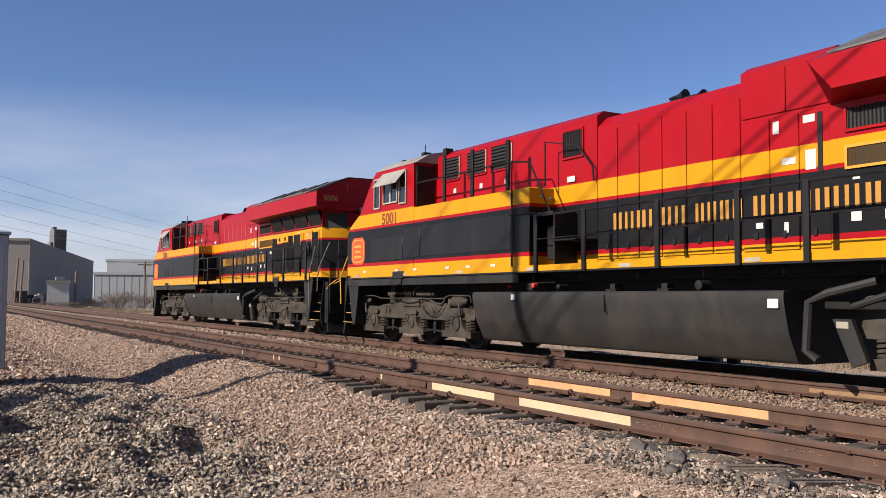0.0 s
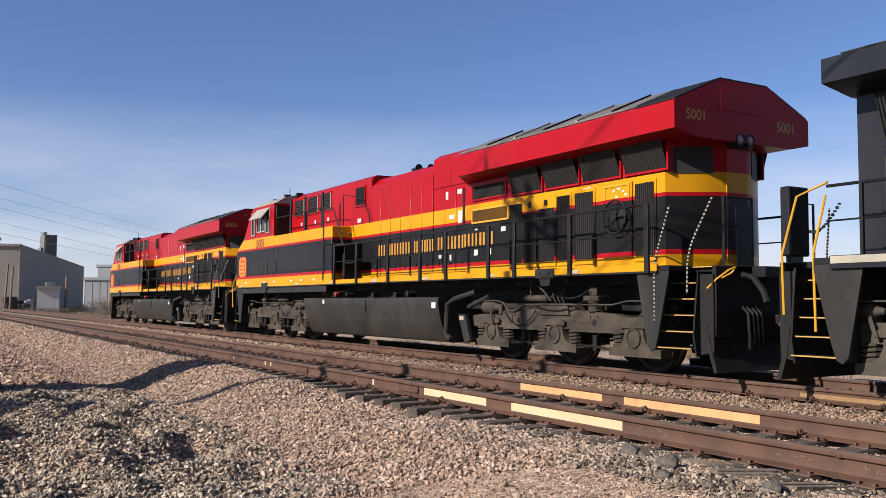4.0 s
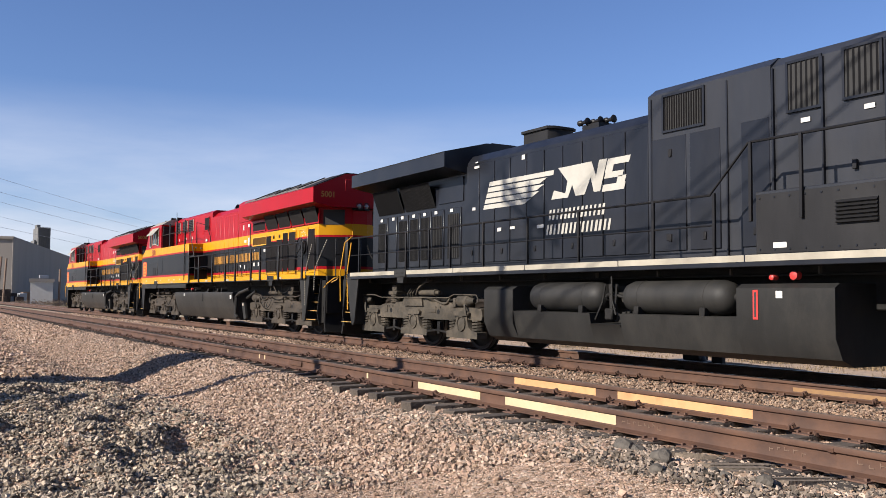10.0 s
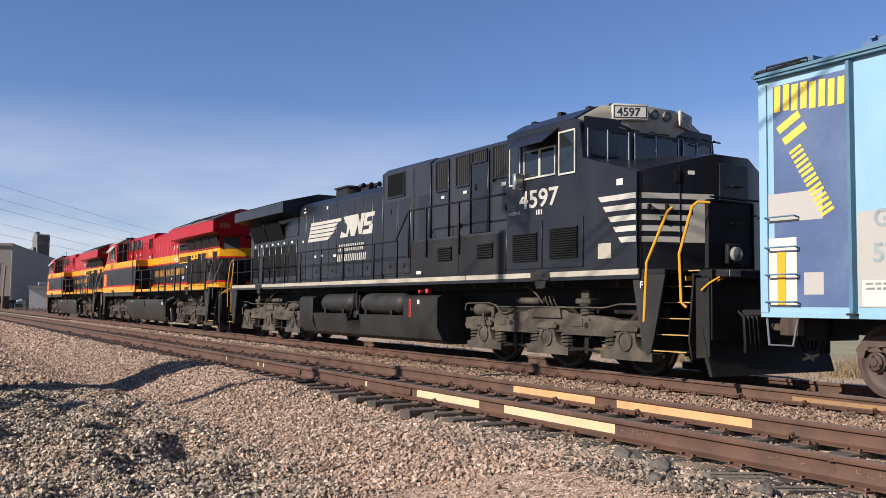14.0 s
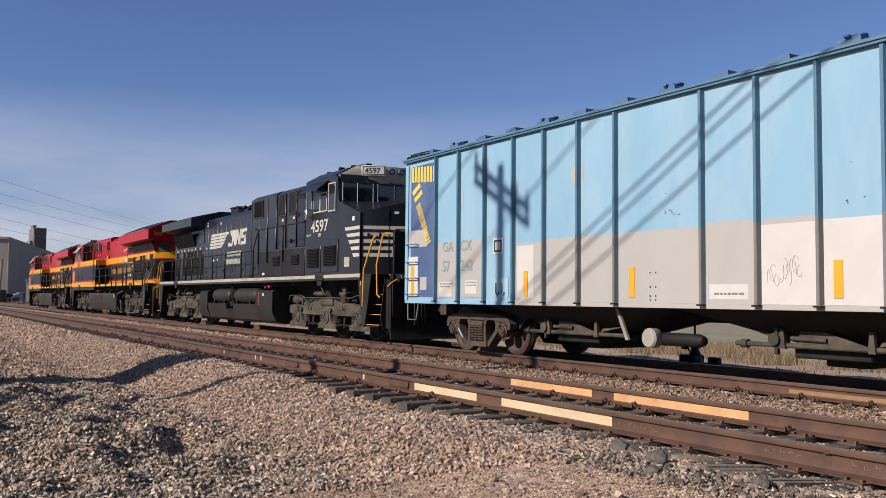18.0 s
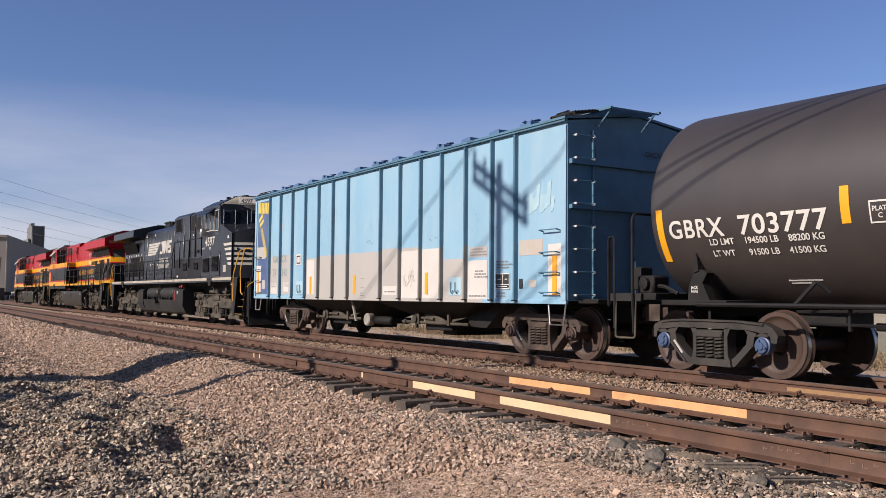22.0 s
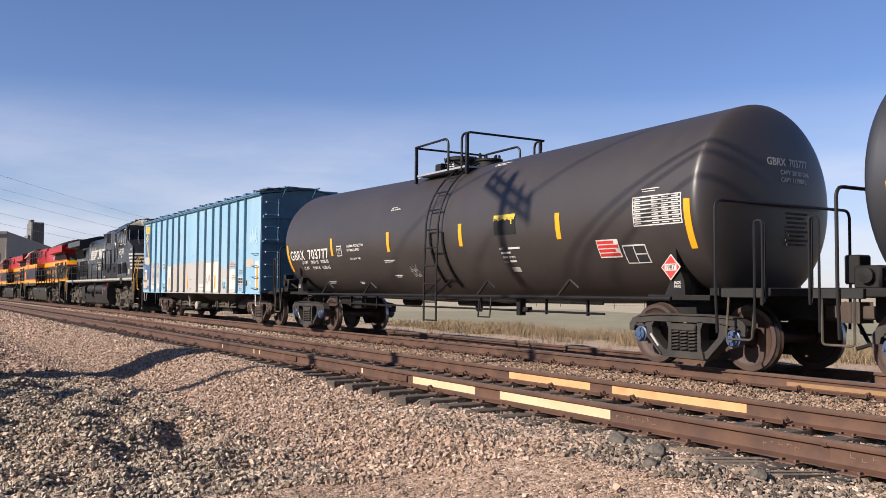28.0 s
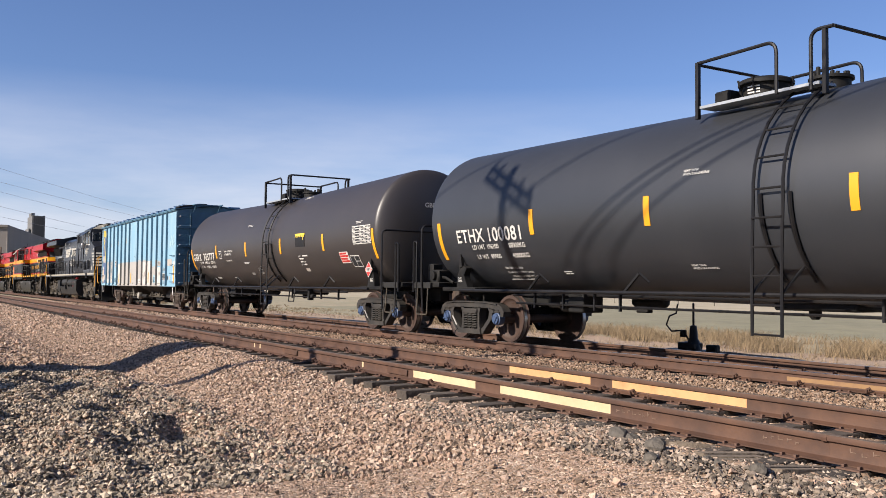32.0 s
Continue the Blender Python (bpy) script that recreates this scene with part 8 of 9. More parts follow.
tank_marks(car_g, 47.68, [(40.24, "GBRX"), (41.48, "703777")], [(40.94, 1.82, 0.125, "LD LMT"), (41.53, 1.82, 0.125, "194500 LB"), (42.22, 1.82, 0.125, "88200 KG"), (40.95, 1.67, 0.125, "LT WT"), (41.56, 1.67, 0.125, "91500 LB"), (42.19, 1.67, 0.125, "41500 KG"),
                                   (43.96, 2.16, 0.085, "THERMAL PROTECTION"), (43.96, 2.06, 0.085, "SYSTEM EQUIPPED"), (44.05, 1.86, 0.06, "0.5 IN CERAMIC FIBER")], True)
tank_marks(car_e, 65.75, [(58.74, "ETHX"), (59.80, "100081")], [(59.22, 1.80, 0.13, "LD LMT"), (59.72, 1.80, 0.13, "196100"), (60.44, 1.80, 0.13, "88900KG"), (59.28, 1.62, 0.13, "LT WT"), (59.76, 1.62, 0.13, "89900"), (60.46, 1.62, 0.13, "40800KG"), (60.0, 1.42, 0.07, "60% EMPTY LOAD")], False)


def head_words(car, text, size, y0, z0, xr, name="stencil"):
    """White stencils on the head of a tank that faces +x."""
    ob = words(name, text, size, m_stencil, car, (0, y0, z0), "white stencilled data on the tank head", face="x")
    for v in ob.data.vertices:
        cz = TZ + tank_rise(xr)
        q = 1 - ((v.co.y ** 2 + (v.co.z - cz) ** 2) / TR ** 2)
        v.co.x = xr + 0.365 * math.sqrt(max(0.0, q)) + 0.012


def tank_g_extras(car, c):
    for text, size, y0, z0 in (("GBRX", 0.155, -0.30, 2.95), ("703777", 0.155, 0.18, 2.95), ("CAPY 30100 GAL", 0.095, -0.03, 2.82), ("CAPY 113900 L", 0.095, -0.03, 2.71)):
        head_words(car, text, size, y0, z0, 7.51)
    for k in range(8):
        g = Geo().box(7.51 + 0.355, 7.51 + 0.368, 0.06 + 0.03 * (k % 3), 0.56 - 0.07 * (k % 2), 2.24 - 0.065 * k, 2.27 - 0.065 * k)
        part("text_bar", g, m_truck, car, "faint bar of stencilling on the tank head")
    fr = tank_patch(car, 43.36 - c, 43.64 - c, 1.96, 2.22, m_stencil, "plate_frame", "white square frame", 0.007)
    tank_patch(fr, 43.38 - c, 43.62 - c, 1.98, 2.20, m_tank1, "plate_field", "", 0.010)
    words("stencil", "PLATE\n   C", 0.08, m_stencil, fr, (43.40 - c, 0, 2.10), "small white stencil", bend=(TZ, TR + 0.004))
    t = tank_patch(car, 54.02 - c, 55.0 - c, 2.08, 2.52, m_stencil, "data_table", "white gridded data table", 0.007)
    for k in range(7):
        tank_patch(t, 54.04 - c, 54.98 - c, 2.10 + k * 0.06, 2.14 + k * 0.06, m_grime, "table_field", "", 0.010, 2)
        for x in (54.06, 54.42, 54.62, 54.82):
            tank_patch(t, x - c, x - c + 0.13, 2.112 + k * 0.06, 2.128 + k * 0.06, m_stencil, "text_bar", "", 0.012, 1)
    tank_patch(car, 50.35 - c, 51.02 - c, 2.13, 2.46, m_dullblack, "paint_patch", "black overpaint patch", 0.006)
    tank_patch(car, 50.35 - c, 51.02 - c, 2.445, 2.50, m_logoyel, "paint_patch", "yellow overpaint edge", 0.008)
    rs = random.Random(4)
    for k in range(16):
        x = 50.352 + 0.041 * k
        drop = 0.13 if k == 13 else rs.uniform(0.02, 0.06) + (0.02 if k in (0, 15) else 0)
        tank_patch(car, x - c, x - c + rs.uniform(0.018, 0.040), 2.446 - drop, 2.446, m_logoyel, "paint_drip", "run of yellow paint", 0.008, 2)
    bend = (TZ, TR + 0.004)
    words("stencil", "VENT TANK\nWHEN UNLOADING", 0.05, m_stencil, car, (46.1 - c, 0, 2.95), "small white stencil", bend=bend)
    words("stencil", "PAINT:", 0.062, m_stencil, car, (50.44 - c, 0, 1.862), "small white stencil", bend=bend)
    tank_patch(car, 50.71 - c, 51.06 - c, 1.866, 1.900, m_stencil, "text_bar", "bar of small stencilling", 0.007, 1)
    tank_patch(car, 50.45 - c, 50.75 - c, 1.788, 1.822, m_stencil, "text_bar", "bar of small stencilling", 0.007, 1)
    tank_patch(car, 50.47 - c, 50.62 - c, 1.710, 1.744, m_stencil, "text_bar", "bar of small stencilling", 0.007, 1)
    words("stencil", "10-2015", 0.062, m_stencil, car, (50.66 - c, 0, 1.706), "small white stencil", bend=bend)
    words("stencil", "LOT:", 0.062, m_stencil, car, (50.48 - c, 0, 1.628), "small white stencil", bend=bend)
    tank_patch(car, 50.64 - c, 50.84 - c, 1.632, 1.666, m_stencil, "text_bar", "bar of small stencilling", 0.007, 1)
    for k in range(12):
        x, z = 46.86 + 0.027 * k, 1.52 + 0.02 * (k % 3)
        tank_patch(car, x - c, x - c + (0.008 if k % 2 else 0.05), z, z + (0.10 if k % 2 else 0.008), m_scribble, "scribble", "thin pale scribbled stroke", 0.007, 1)
        tank_patch(car, x - c + 0.05, x - c + (0.058 if k % 2 else 0.10), z - 0.11, z - 0.11 + (0.08 if k % 2 else 0.008), m_scribble, "scribble", "thin pale scribbled stroke", 0.007, 1)
    tank_patch(car, 50.6 - c, 50.85 - c, 1.46, 1.54, m_tanpatch, "notice", "small faded pink notice", 0.007, 2)
    nt = tank_patch(car, 53.10 - c, 53.60 - c, 1.64, 1.92, m_stencil, "notice", "red and white notice", 0.007, 3)
    for k in range(4):
        tank_patch(nt, 53.12 - c, 53.58 - c - 0.08 * (k % 2), 1.665 + 0.064 * k, 1.71 + 0.064 * k, m_signred, "notice_bar", "", 0.010, 1)
    p = tank_patch(car, 53.66 - c, 54.16 - c, 1.54, 1.82, m_stencil, "data_plate", "black plate with white rim", 0.007, 3)
    tank_patch(p, 53.68 - c, 53.89 - c, 1.56, 1.80, m_grime, "plate_cell", "", 0.010, 2)
    tank_patch(p, 53.91 - c, 54.14 - c, 1.69, 1.80, m_grime, "plate_cell", "", 0.010, 2)
    tank_patch(p, 53.91 - c, 54.14 - c, 1.56, 1.67, m_grime, "plate_cell", "", 0.010, 2)
    x, z, y = 54.66 - c, 1.46, -1.33
    pl = part("placard", Geo().extr([(x, z - 0.19), (x + 0.19, z), (x, z + 0.19), (x - 0.19, z)], "y", y - 0.012, y), m_stencil, car, "red and white diamond hazard placard")
    part("placard_face", Geo().extr([(x, z - 0.17), (x + 0.17, z), (x, z + 0.17), (x - 0.17, z)], "y", y - 0.015, y - 0.012), m_signred, pl)
    pn = part("placard_number", Geo().box(x - 0.115, x + 0.115, y - 0.018, y - 0.015, z - 0.05, z + 0.05), m_stencil, pl, "white number field")
    words("number", "1987", 0.105, m_grime, pn, (x - 0.108, y - 0.020, z - 0.036), "black placard number", wide=0.92)
    for k, w in ((41.95, 0.5), (45.8, 0.5), (46.0, 0.35), (43.9, 0.25), (49.4, 0.5), (54.2, 0.36)):
        z = {41.95: 1.32, 45.8: 1.78, 46.0: 1.44, 43.9: 1.30, 49.4: 3.62, 54.2: 2.62}[k]
        tank_patch(car, k - c, k - c + w, z, z + 0.013, m_stencil, "text_bar", "bar of small stencilling", 0.007, 1)
        tank_patch(car, k - c + 0.02, k - c + w * 0.8, z - 0.034, z - 0.022, m_stencil, "text_bar", "bar of small stencilling", 0.007, 1)


tank_g_extras(car_g, 47.68)


def tank_e_extras(car, c):
    for z, x, text in ((1.345, 60.0, "EL-60I (ADJ SCREW 4 TURNS)"), (1.275, 60.06, "NO ADJ BLOCK SEE NYT-114")):
        words("stencil", text, 0.062, m_stencil, car, (x - c, 0, z), "small white stencil", bend=(TZ, TR))
    for k in range(1):
        tank_patch(car, 59.80 + 0.06 * (2 - k) - c, (60.75, 60.70, 60.66)[k] - c, 1.22 + 0.05 * k, 1.231 + 0.05 * k, m_stencil, "text_bar", "bar of small stencilling", 0.010, 1)
    for x, z in ((64.66, 1.40), (64.75, 2.72)):
        words("stencil", "VENT TANK\nWHEN UNLOADING", 0.052, m_stencil, car, (x - c, 0, z), "small white stencil", bend=(TZ, TR + 0.004))
    for x, z, w in ((61.66, 1.34, 0.22),):
        tank_patch(car, x - c, x - c + w, z, z + 0.013, m_stencil, "text_bar", "bar of small stencilling", 0.007, 1)
        tank_patch(car, x - c, x - c + w, z - 0.034, z - 0.022, m_stencil, "text_bar", "bar of small stencilling", 0.007, 1)


tank_e_extras(car_e, 65.75)

# ---- wayside ----
cab = thing("relay_cabinet", "grey galvanised trackside relay cabinet on the gravel", "cabinet", at=pose(-17.95, 0.72, -0.30))
part("body", Geo().box(-0.55, 1.05, -0.55, 0.52, 0.12, 2.42, 0.02), m_galv, cab)
part("roof", Geo().extr([(-0.62, 2.42), (-0.62, 2.46), (0.25, 2.54), (1.12, 2.46), (1.12, 2.42)], "y", -0.60, 0.55), m_galv, cab)
part("foot", Geo().box(-0.45, 0.95, -0.45, 0.45, -0.25, 0.13, 0.02), m_frame, cab)
part("door_panel", Geo().box(1.05, 1.07, -0.48, 0.45, 0.25, 2.32, 0.006), m_galv, cab)

pole = thing("utility_pole", "weathered wooden utility pole with two crossarms and wires", "utility pole", at=pose(-13.6, -5.0, -0.5))
part("shaft", Geo().lathe((0, 0, 0), "z", [(-0.5, 0.18), (0, 0.17), (12.32, 0.105), (12.34, 0.01)], 14), m_pole, pole)
for h in (11.62, 11.90):
    d = Vector((-1, 1, 0)).normalized()
    a, b = d * 1.2, d * -1.2
    n = Vector((1, 1, 0)).normalized() * 0.05
    k = Vector((0, 0, 1))
    arm = part("crossarm", Geo().add([a + n, a - n, b - n, b + n, a + n + k * 0.11, a - n + k * 0.11, b - n + k * 0.11, b + n + k * 0.11], [(0, 1, 2, 3), (4, 7, 6, 5), (0, 4, 5, 1), (1, 5, 6, 2), (2, 6, 7, 3), (3, 7, 4, 0)]), m_pole, pole, at=pose(0, 0, h))
    for f in (-0.95, -0.55, 0.55, 0.95):
        p = d * 1.2 * f
        part("insulator", Geo().lathe((p.x, p.y, 0.11), "z", [(0, 0.03), (0.06, 0.06), (0.1, 0.04), (0.16, 0.065), (0.22, 0.03)], 10), m_galv, arm)
wd = Vector((1, 1, 0)).normalized()
wires = []
for k, (off, h0, h1) in enumerate(((1.25, 12.1, 12.6), (-1.25, 12.1, 12.6), (0.1, 9.52, 9.56), (0.0, 9.40, 9.40), (-0.1, 9.05, 9.05))):
    p0 = Vector((-13.6, -5.0, -0.5)) + Vector((-1, 1, 0)).normalized() * off
    a, b = p0 - wd * 40 + Vector((0, 0, h0)), p0 + wd * 60 + Vector((0, 0, h1))
    pts = [a.lerp(b, t / 24) - Vector((0, 0, 0.35 * math.sin(math.pi * ((t / 24 * 100 - 40) / 60 if t / 24 * 100 > 40 else (40 - t / 24 * 100) / 40)))) for t in range(25)]
    tagged(new("overhead_wire", Geo().tube(pts, 0.022, 5).data("overhead_wire", m_wire)), "dark overhead wire on the utility pole", "wire", "overhead wires")

# switch stand beyond the main line
sw = thing("switch_stand", "black low switch stand with a target rod", "switch stand", at=pose(-12.3, 13.3, -0.22))
part("base", Geo().box(-0.55, 0.35, -0.2, 0.2, 0.0, 0.10, 0.01).box(-0.3, 0.12, -0.14, 0.14, 0.1, 0.24, 0.02), m_black, sw)
part("spindle", Geo().lathe((0, 0, 0), "z", [(0.1, 0.15), (0.26, 0.12), (0.32, 0.085), (0.50, 0.075), (0.56, 0.065), (0.58, 0.022), (1.0, 0.022), (1.01, 0.005)], 10), m_black, sw)
part("lever", Geo().tube([(-0.06, -0.05, 0.26), (-0.16, -0.08, 0.44), (-0.26, -0.10, 0.46), (-0.46, -0.12, 0.44), (-0.60, -0.12, 0.56), (-0.52, -0.12, 0.74), (-0.34, -0.12, 0.80), (-0.30, -0.12, 0.98)], 0.018, 6).box(-0.24, -0.12, -0.13, -0.05, 0.34, 0.48, 0.01), m_black, sw)
part("lock_bar", Geo().box(0.35, 0.62, -0.06, 0.06, 0.0, 0.22, 0.02), m_black, sw)


# dry grass along the far side
def grass(name, boxes, count, h0, h1, seed, label):
    rnd = np.random.RandomState(seed)
    vs, fs = [], []
    for k in range(count):
        b = boxes[rnd.randint(len(boxes))]
        cx, cy = rnd.uniform(b[0], b[1]), rnd.uniform(b[2], b[3])
        if rough(cx, cy, 0.5, 3) + 0.35 < rnd.rand() * 0.7:
            continue
        z = ground_z(cx, cy) - 0.02
        for q in range(6):
            x, y = cx + rnd.normal() * 0.07, cy + rnd.normal() * 0.07
            h, a = rnd.uniform(h0, h1), rnd.uniform(0, 6.28)
            w, lx, ly = 0.007, rnd.normal() * 0.45 * h, rnd.normal() * 0.45 * h
            i = len(vs)
            dx, dy = w * math.cos(a), w * math.sin(a)
            vs += [(x - dx, y - dy, z), (x + dx, y + dy, z), (x + lx * 0.4 + dx * 0.7, y + ly * 0.4 + dy * 0.7, z + h * 0.6), (x + lx * 0.4 - dx * 0.7, y + ly * 0.4 - dy * 0.7, z + h * 0.6), (x + lx, y + ly, z + h)]
            fs += [(i, i + 1, i + 2, i + 3), (i + 3, i + 2, i + 4)]
    me = bpy.data.meshes.new(name)
    me.from_pydata(vs, [], fs)
    me.materials.append(m_straw)
    tagged(new(name, me), label, "grass", kind="stuff")


grass("dry_grass", [(-44, -4, 22.2, 28.0)], 11000, 0.14, 0.52, 21, "tall dry straw-coloured grass beyond the track")
grass("dry_grass", [(-40, -6, 17.0, 22.6), (-80, -44, 21.0, 29.0), (-80, -44, 21.0, 29.0)], 4200, 0.05, 0.22, 22, "dry grass at the edge of the field")

grass("dry_grass", [(-136, -84, 15.5, 24.0)], 4200, 0.16, 0.50, 23, "brown dry grass and weeds before the far sheds")


# wire fence across the field
fence = thing("wire_fence", "thin wire fence with slim posts in the field", "fence", at=pose(-30, 75, 0))
post_mesh = Geo().tube([(0, 0, -0.3), (0, 0, 1.25)], 0.035, 6).data("post", m_tie)
for k in range(30):
    part("post", post_mesh, m_tie, fence, at=pose(-78 + 5.2 * k, 0, ground_z(-108 + 5.2 * k, 75)))
for z in (0.45, 0.85, 1.2):
    part("wire", Geo().tube([(-78 + 5.2 * k, 0, ground_z(-108 + 5.2 * k, 75) + z) for k in range(30)], 0.008, 4), m_tie, fence)


# far buildings
def block(name, label, az0, az1, d0, d1, z1, mat, cat="building", deep=60, back=None):
    """A building whose front runs between two bearings (degrees from -x towards +y)."""
    a = Vector((-math.cos(radians(az0)) * d0, math.sin(radians(az0)) * d0, 0))
    b = Vector((-math.cos(radians(az1)) * d1, math.sin(radians(az1)) * d1, 0))
    back = (Vector(back) if back else (a + b).normalized()) * deep
    ob = thing(name, label, cat)
    q = [a, b, b + back, a + back]
    part("wall", Geo().add([p + Vector((0, 0, -1.5)) for p in q] + [p + Vector((0, 0, z1)) for p in q], [(0, 1, 5, 4), (1, 2, 6, 5), (2, 3, 7, 6), (3, 0, 4, 7), (4, 5, 6, 7), (0, 3, 2, 1)]), mat, ob)
    r = [p + (p - (a + b + back) / 2).normalized() * 0.3 for p in q]
    part("roof_edge", Geo().add([p + Vector((0, 0, z1 - 0.1)) for p in r] + [p + Vector((0, 0, z1 + 0.35)) for p in r], [(0, 1, 5, 4), (1, 2, 6, 5), (2, 3, 7, 6), (3, 0, 4, 7), (4, 5, 6, 7), (0, 3, 2, 1)]), m_clad if mat is m_clad else m_darkclad, ob)
    return ob, a, b


wh, a, b = block("warehouse", "large tan and dark grey windowless warehouse", 1.0, 5.29, 185, 180, 11.2, m_concrete, deep=14)
dk, a, b = block("warehouse", "long dark grey-brown warehouse wing", 5.32, 8.80, 180, 288, 11.2, m_darkclad, deep=6, back=(-0.25, -0.97, 0))
tower = thing("grain_elevator_tower", "tall grey concrete grain elevator tower", "tower", at=pose(-math.cos(radians(6.8)) * 330, math.sin(radians(6.8)) * 330, -1))
part("shaft", Geo().box(-6, 6, -2.0, 2.0, 0, 24.3, 0.1), m_tower, tower)
part("cap", Geo().box(-3, 3, -1.9, -0.8, 24.3, 25.3, 0.05), m_tower, tower)
for yy in (-1.55, -0.9, -0.3, 0.35, 0.95, 1.55):
    part("shaft_rib", Geo().box(5.95, 6.3, yy - 0.12, yy + 0.12, 0, 24.0), m_tower, tower)
part("side_shaft", Geo().box(-5, 5, -2.9, -2.3, 0, 20, 0.05), m_tower, tower)
sh, a, b = block("metal_shed", "pale grey corrugated metal shed", 8.89, 14.5, 150, 147, 4.5, m_clad, deep=12)
for k in range(14):
    p = a.lerp(b, k / 13)
    part("wall_seam", Geo().box(p.x - 0.01, p.x + 0.015, p.y - 0.08, p.y + 0.08, -1, 4.4), m_clad, sh)
block("metal_shed", "taller pale grey metal shed behind", 9.57, 15, 172, 168, 7.4, m_clad, deep=6)
kk, a, b = block("white_hut", "small pale grey equipment hut with a low roof", 6.28, 7.50, 138, 138, 2.9, m_whitepatch, "hut", 4)
part("roof_unit", Geo().box(a.x - 1, a.x - 0.4, a.y + 1.2, a.y + 2.4, 3.3, 3.75, 0.03), m_clad, kk)
for az, d, h, lean in ((4.56, 150, 7.7, 0.4), (4.85, 152, 7.5, 0.35), (7.82, 140, 5.7, 0.1), (11.74, 144, 7.4, 0.0)):
    x, y = -math.cos(radians(az)) * d, math.sin(radians(az)) * d
    po = thing("wooden_post", "leaning dark wooden post", "post", "far posts", pose(x, y, -1))
    part("shaft", Geo().tube([(0, 0, 0), (0, lean, h)], 0.16, 7), m_pole, po)
    if az > 11:
        part("crossarm", Geo().box(-0.1, 0.1, -1.1, 1.1, h - 0.6, h - 0.45), m_pole, po)


def bush(x, y, r, h, seed):
    rnd = random.Random(seed)
    g = Geo()
    for k in range(64):
        a, e = rnd.uniform(0, 6.28), rnd.uniform(0.3, 1.0)
        p = Vector((rnd.uniform(-0.3, 0.3) * r, rnd.uniform(-0.3, 0.3) * r, 0))
        q = p + Vector((math.cos(a) * r * e * 0.5, math.sin(a) * r * e * 0.5, h * rnd.uniform(0.3, 0.6)))
        s = q + Vector((math.cos(a) * r * e * 0.5, math.sin(a) * r * e * 0.5, h * rnd.uniform(0.1, 0.4)))
        g.tube([p, q, s], 0.013, 3)
        for j in range(4):
            u = q.lerp(s, rnd.random())
            g.tube([u, u + Vector((rnd.uniform(-1, 1), rnd.uniform(-1, 1), rnd.uniform(0, 1))) * 0.3 * h], 0.009, 3)
    b = thing("bare_bush", "leafless grey-brown winter bush", "bush", "bushes", pose(x, y, -0.7))
    tagged(part("crown", g, m_twig, b), kind="stuff")


for k, (az, d, r, h) in enumerate(((7.9, 140, 3.4, 1.2), (8.6, 140, 3.4, 1.3), (10.0, 128, 3.0, 2.2), (10.5, 129, 3.2, 2.6), (11.4, 130, 3.0, 2.0), (12.3, 132, 3.0, 2.0), (9.3, 140, 3.6, 1.4), (7.2, 132, 3.6, 1.1), (6.4, 132, 3.6, 0.9), (13.2, 135, 3.2, 1.8))):
    bush(-math.cos(radians(az)) * d, math.sin(radians(az)) * d, r, h, 50 + k)
# clutter by the warehouse
rnd = random.Random(8)
for k in range(9):
    az, d = 4.66 + k * 0.17, 160 + rnd.uniform(-5, 5)
    x, y = -math.cos(radians(az)) * d, math.sin(radians(az)) * d
    jk = thing("scrap_machine", "dark parked farm machinery and scrap", "machinery", "far machinery", pose(x, y, -1))
    part("body", Geo().box(-1.5, 1.5, -0.55, 0.6, 0.5, 1.6 + rnd.random() * 1.2, 0.05), rnd.choice((m_pole, m_ftruck, m_wheel, m_galv)), jk)
    part("wheel", Geo().lathe((0.6, -0.25, 0.55), "y", [(-0.1, 0.1), (-0.1, 0.55), (0.1, 0.55), (0.1, 0.1)], 12), m_rubber, jk)

# power lines far off
for k, (e0, e1) in enumerate(((7.05, 3.4), (6.2, 3.2), (5.65, 2.6), (4.8, 1.9), (4.15, 1.75))):
    ends = [Vector((-math.cos(radians(q)) * d, math.sin(radians(q)) * d, 1.08 + d * math.tan(radians(e)))) for q, d, e in ((3.0, 200, e0), (18.0, 460, e1))]
    pts = [ends[0].lerp(ends[1], t / 20) - Vector((0, 0, 1.5 * math.sin(math.pi * t / 20))) for t in range(21)]
    tagged(new("power_line", Geo().tube(pts, 0.035, 4).data("power_line", m_farwire)), "thin sagging high-voltage line", "wire", "power lines")

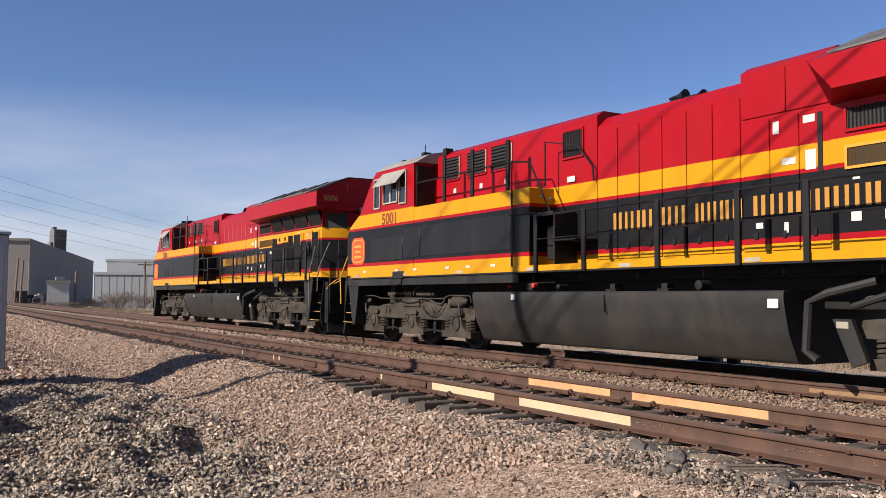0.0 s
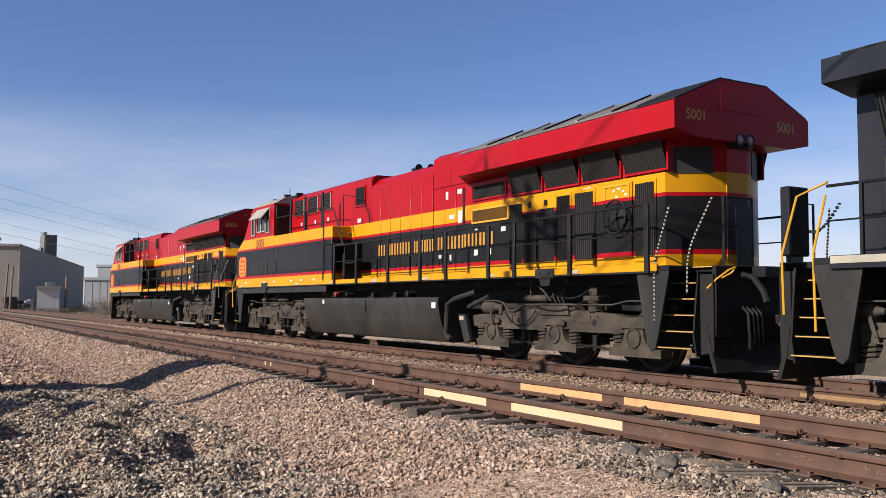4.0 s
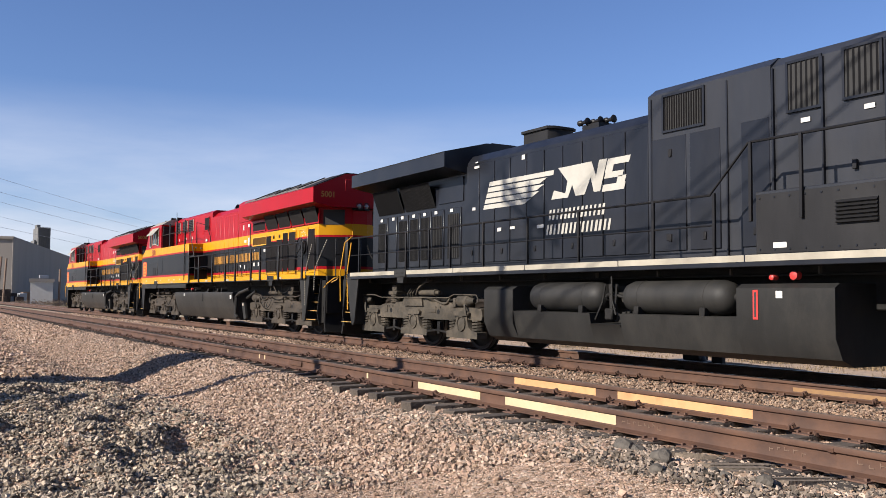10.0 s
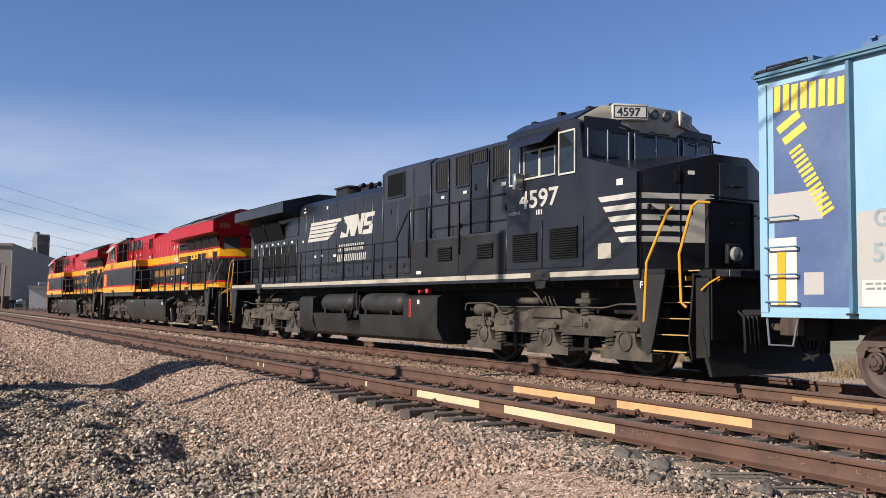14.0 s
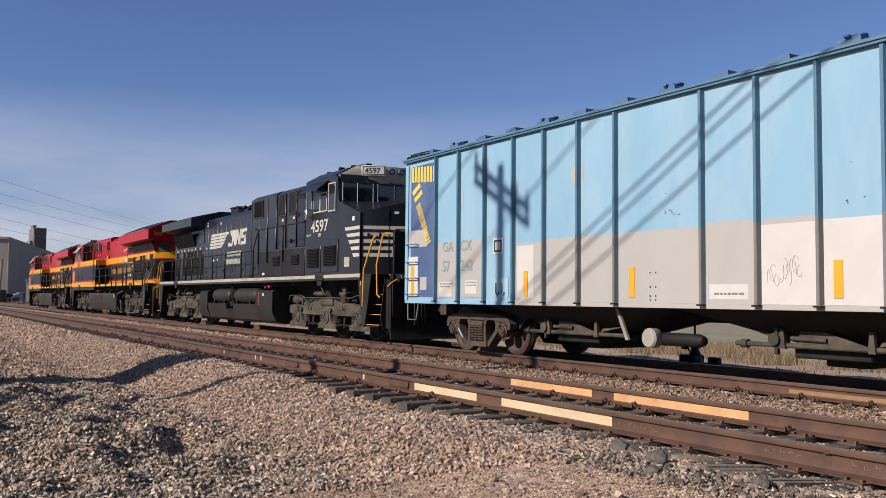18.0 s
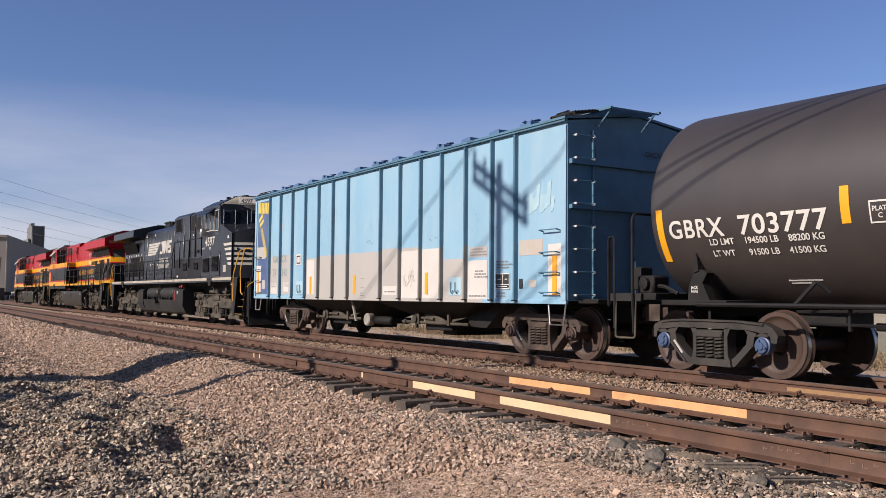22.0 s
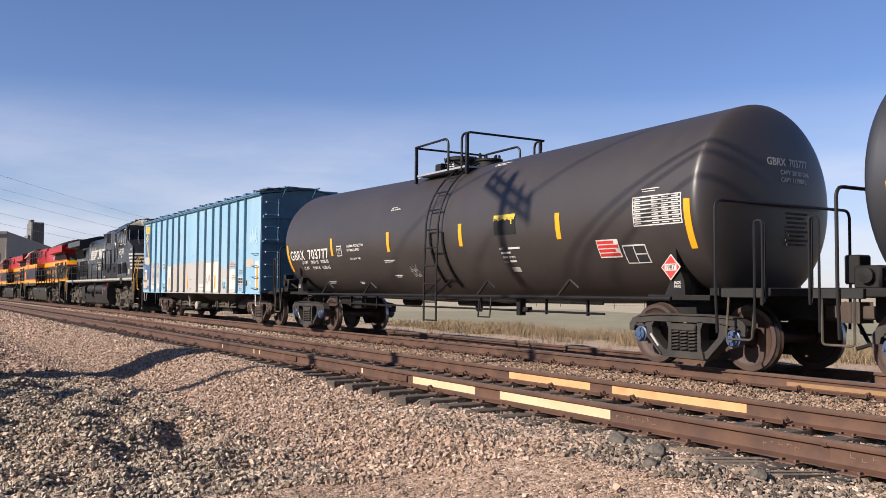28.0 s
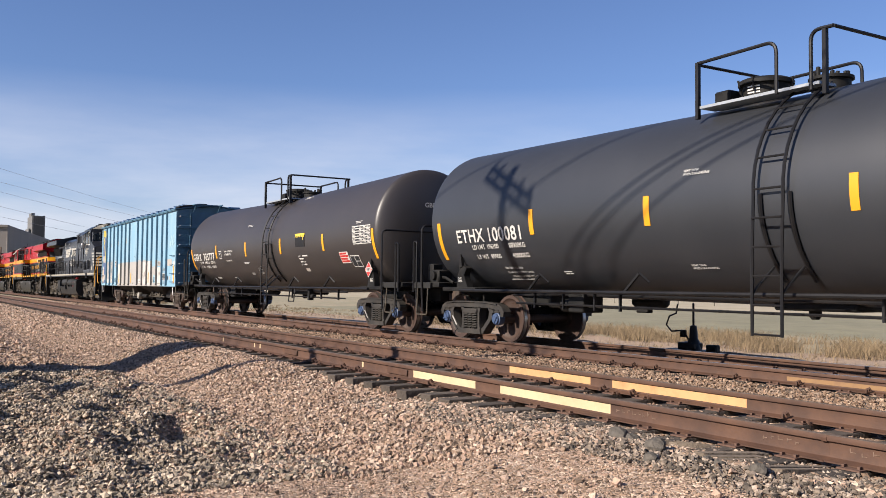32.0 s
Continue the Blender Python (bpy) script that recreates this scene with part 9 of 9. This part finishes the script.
# rubble at the foot of the track
for k, (x, y, r) in enumerate(((-5.6, 5.15, 0.11), (-5.0, 5.0, 0.10), (-5.35, 5.08, 0.07), (-4.75, 4.7, 0.06), (-4.3, 4.9, 0.05), (-4.0, 4.95, 0.08), (-4.5, 5.0, 0.05))):
    rnd = random.Random(k)
    bm = bmesh.new()
    bmesh.ops.create_icosphere(bm, subdivisions=2, radius=r * 0.9)
    for v in bm.verts:
        v.co *= 0.80 + 0.5 * noise.noise(v.co * (0.9 / r) + Vector((k * 3, 0, 0))) + 0.22 * rnd.random()
        v.co.z *= 0.8
    me = bpy.data.meshes.new("rock")
    bm.to_mesh(me)
    bm.free()
    me.materials.append(m_rock)
    ob = tagged(new("rock", me), "rough grey lump of rock on the gravel", "rock", "loose rocks")
    ob.location = (x, y, ground_z(x, y) + r * 0.4)
for k, (x, y, l, turn) in enumerate(((-4.50, 5.32, 0.70, 76), (-4.02, 5.34, 0.65, 86), (-5.04, 5.42, 0.42, 66))):
    pk = thing("timber_plank", "split grey weathered timber half buried", "plank", "old timbers", pose(x, y, ground_z(x, y) + 0.03, 4 - 5 * k, 3 + 2 * k, turn))
    for j in range(3):
        y0, cut = -0.10 + 0.068 * j, 0.09 * ((j * 2 + k) % 3)
        part("split_board", Geo().extr([(-l / 2 + cut, y0), (l / 2 - 0.5 * cut, y0), (l / 2 - cut, y0 + 0.062), (-l / 2 + 0.4 * cut, y0 + 0.055)], "z", -0.05, 0.012 + 0.008 * ((j + k) % 3)), m_oldwood, pk)


# ---- movement ----
def motions():
    times = [k * 0.5 for k in range(65)]
    for car, x in ((loco_a, -33.2), (loco_b, -10.9), (loco_c, 11.4), (car_h, 30.55), (car_g, 47.68), (car_e, 65.75)):
        walk(car, [(t, pose(x - run(t), TRACK_FAR, 0)) for t in times])
    spins = [k * 0.2 for k in range(161)]
    for ws, x, r in SPIN:
        walk(ws, [(t, pose(x, 0, r, 0, -math.degrees(run(t) / r) + x * 40, 0)) for t in spins])


motions()
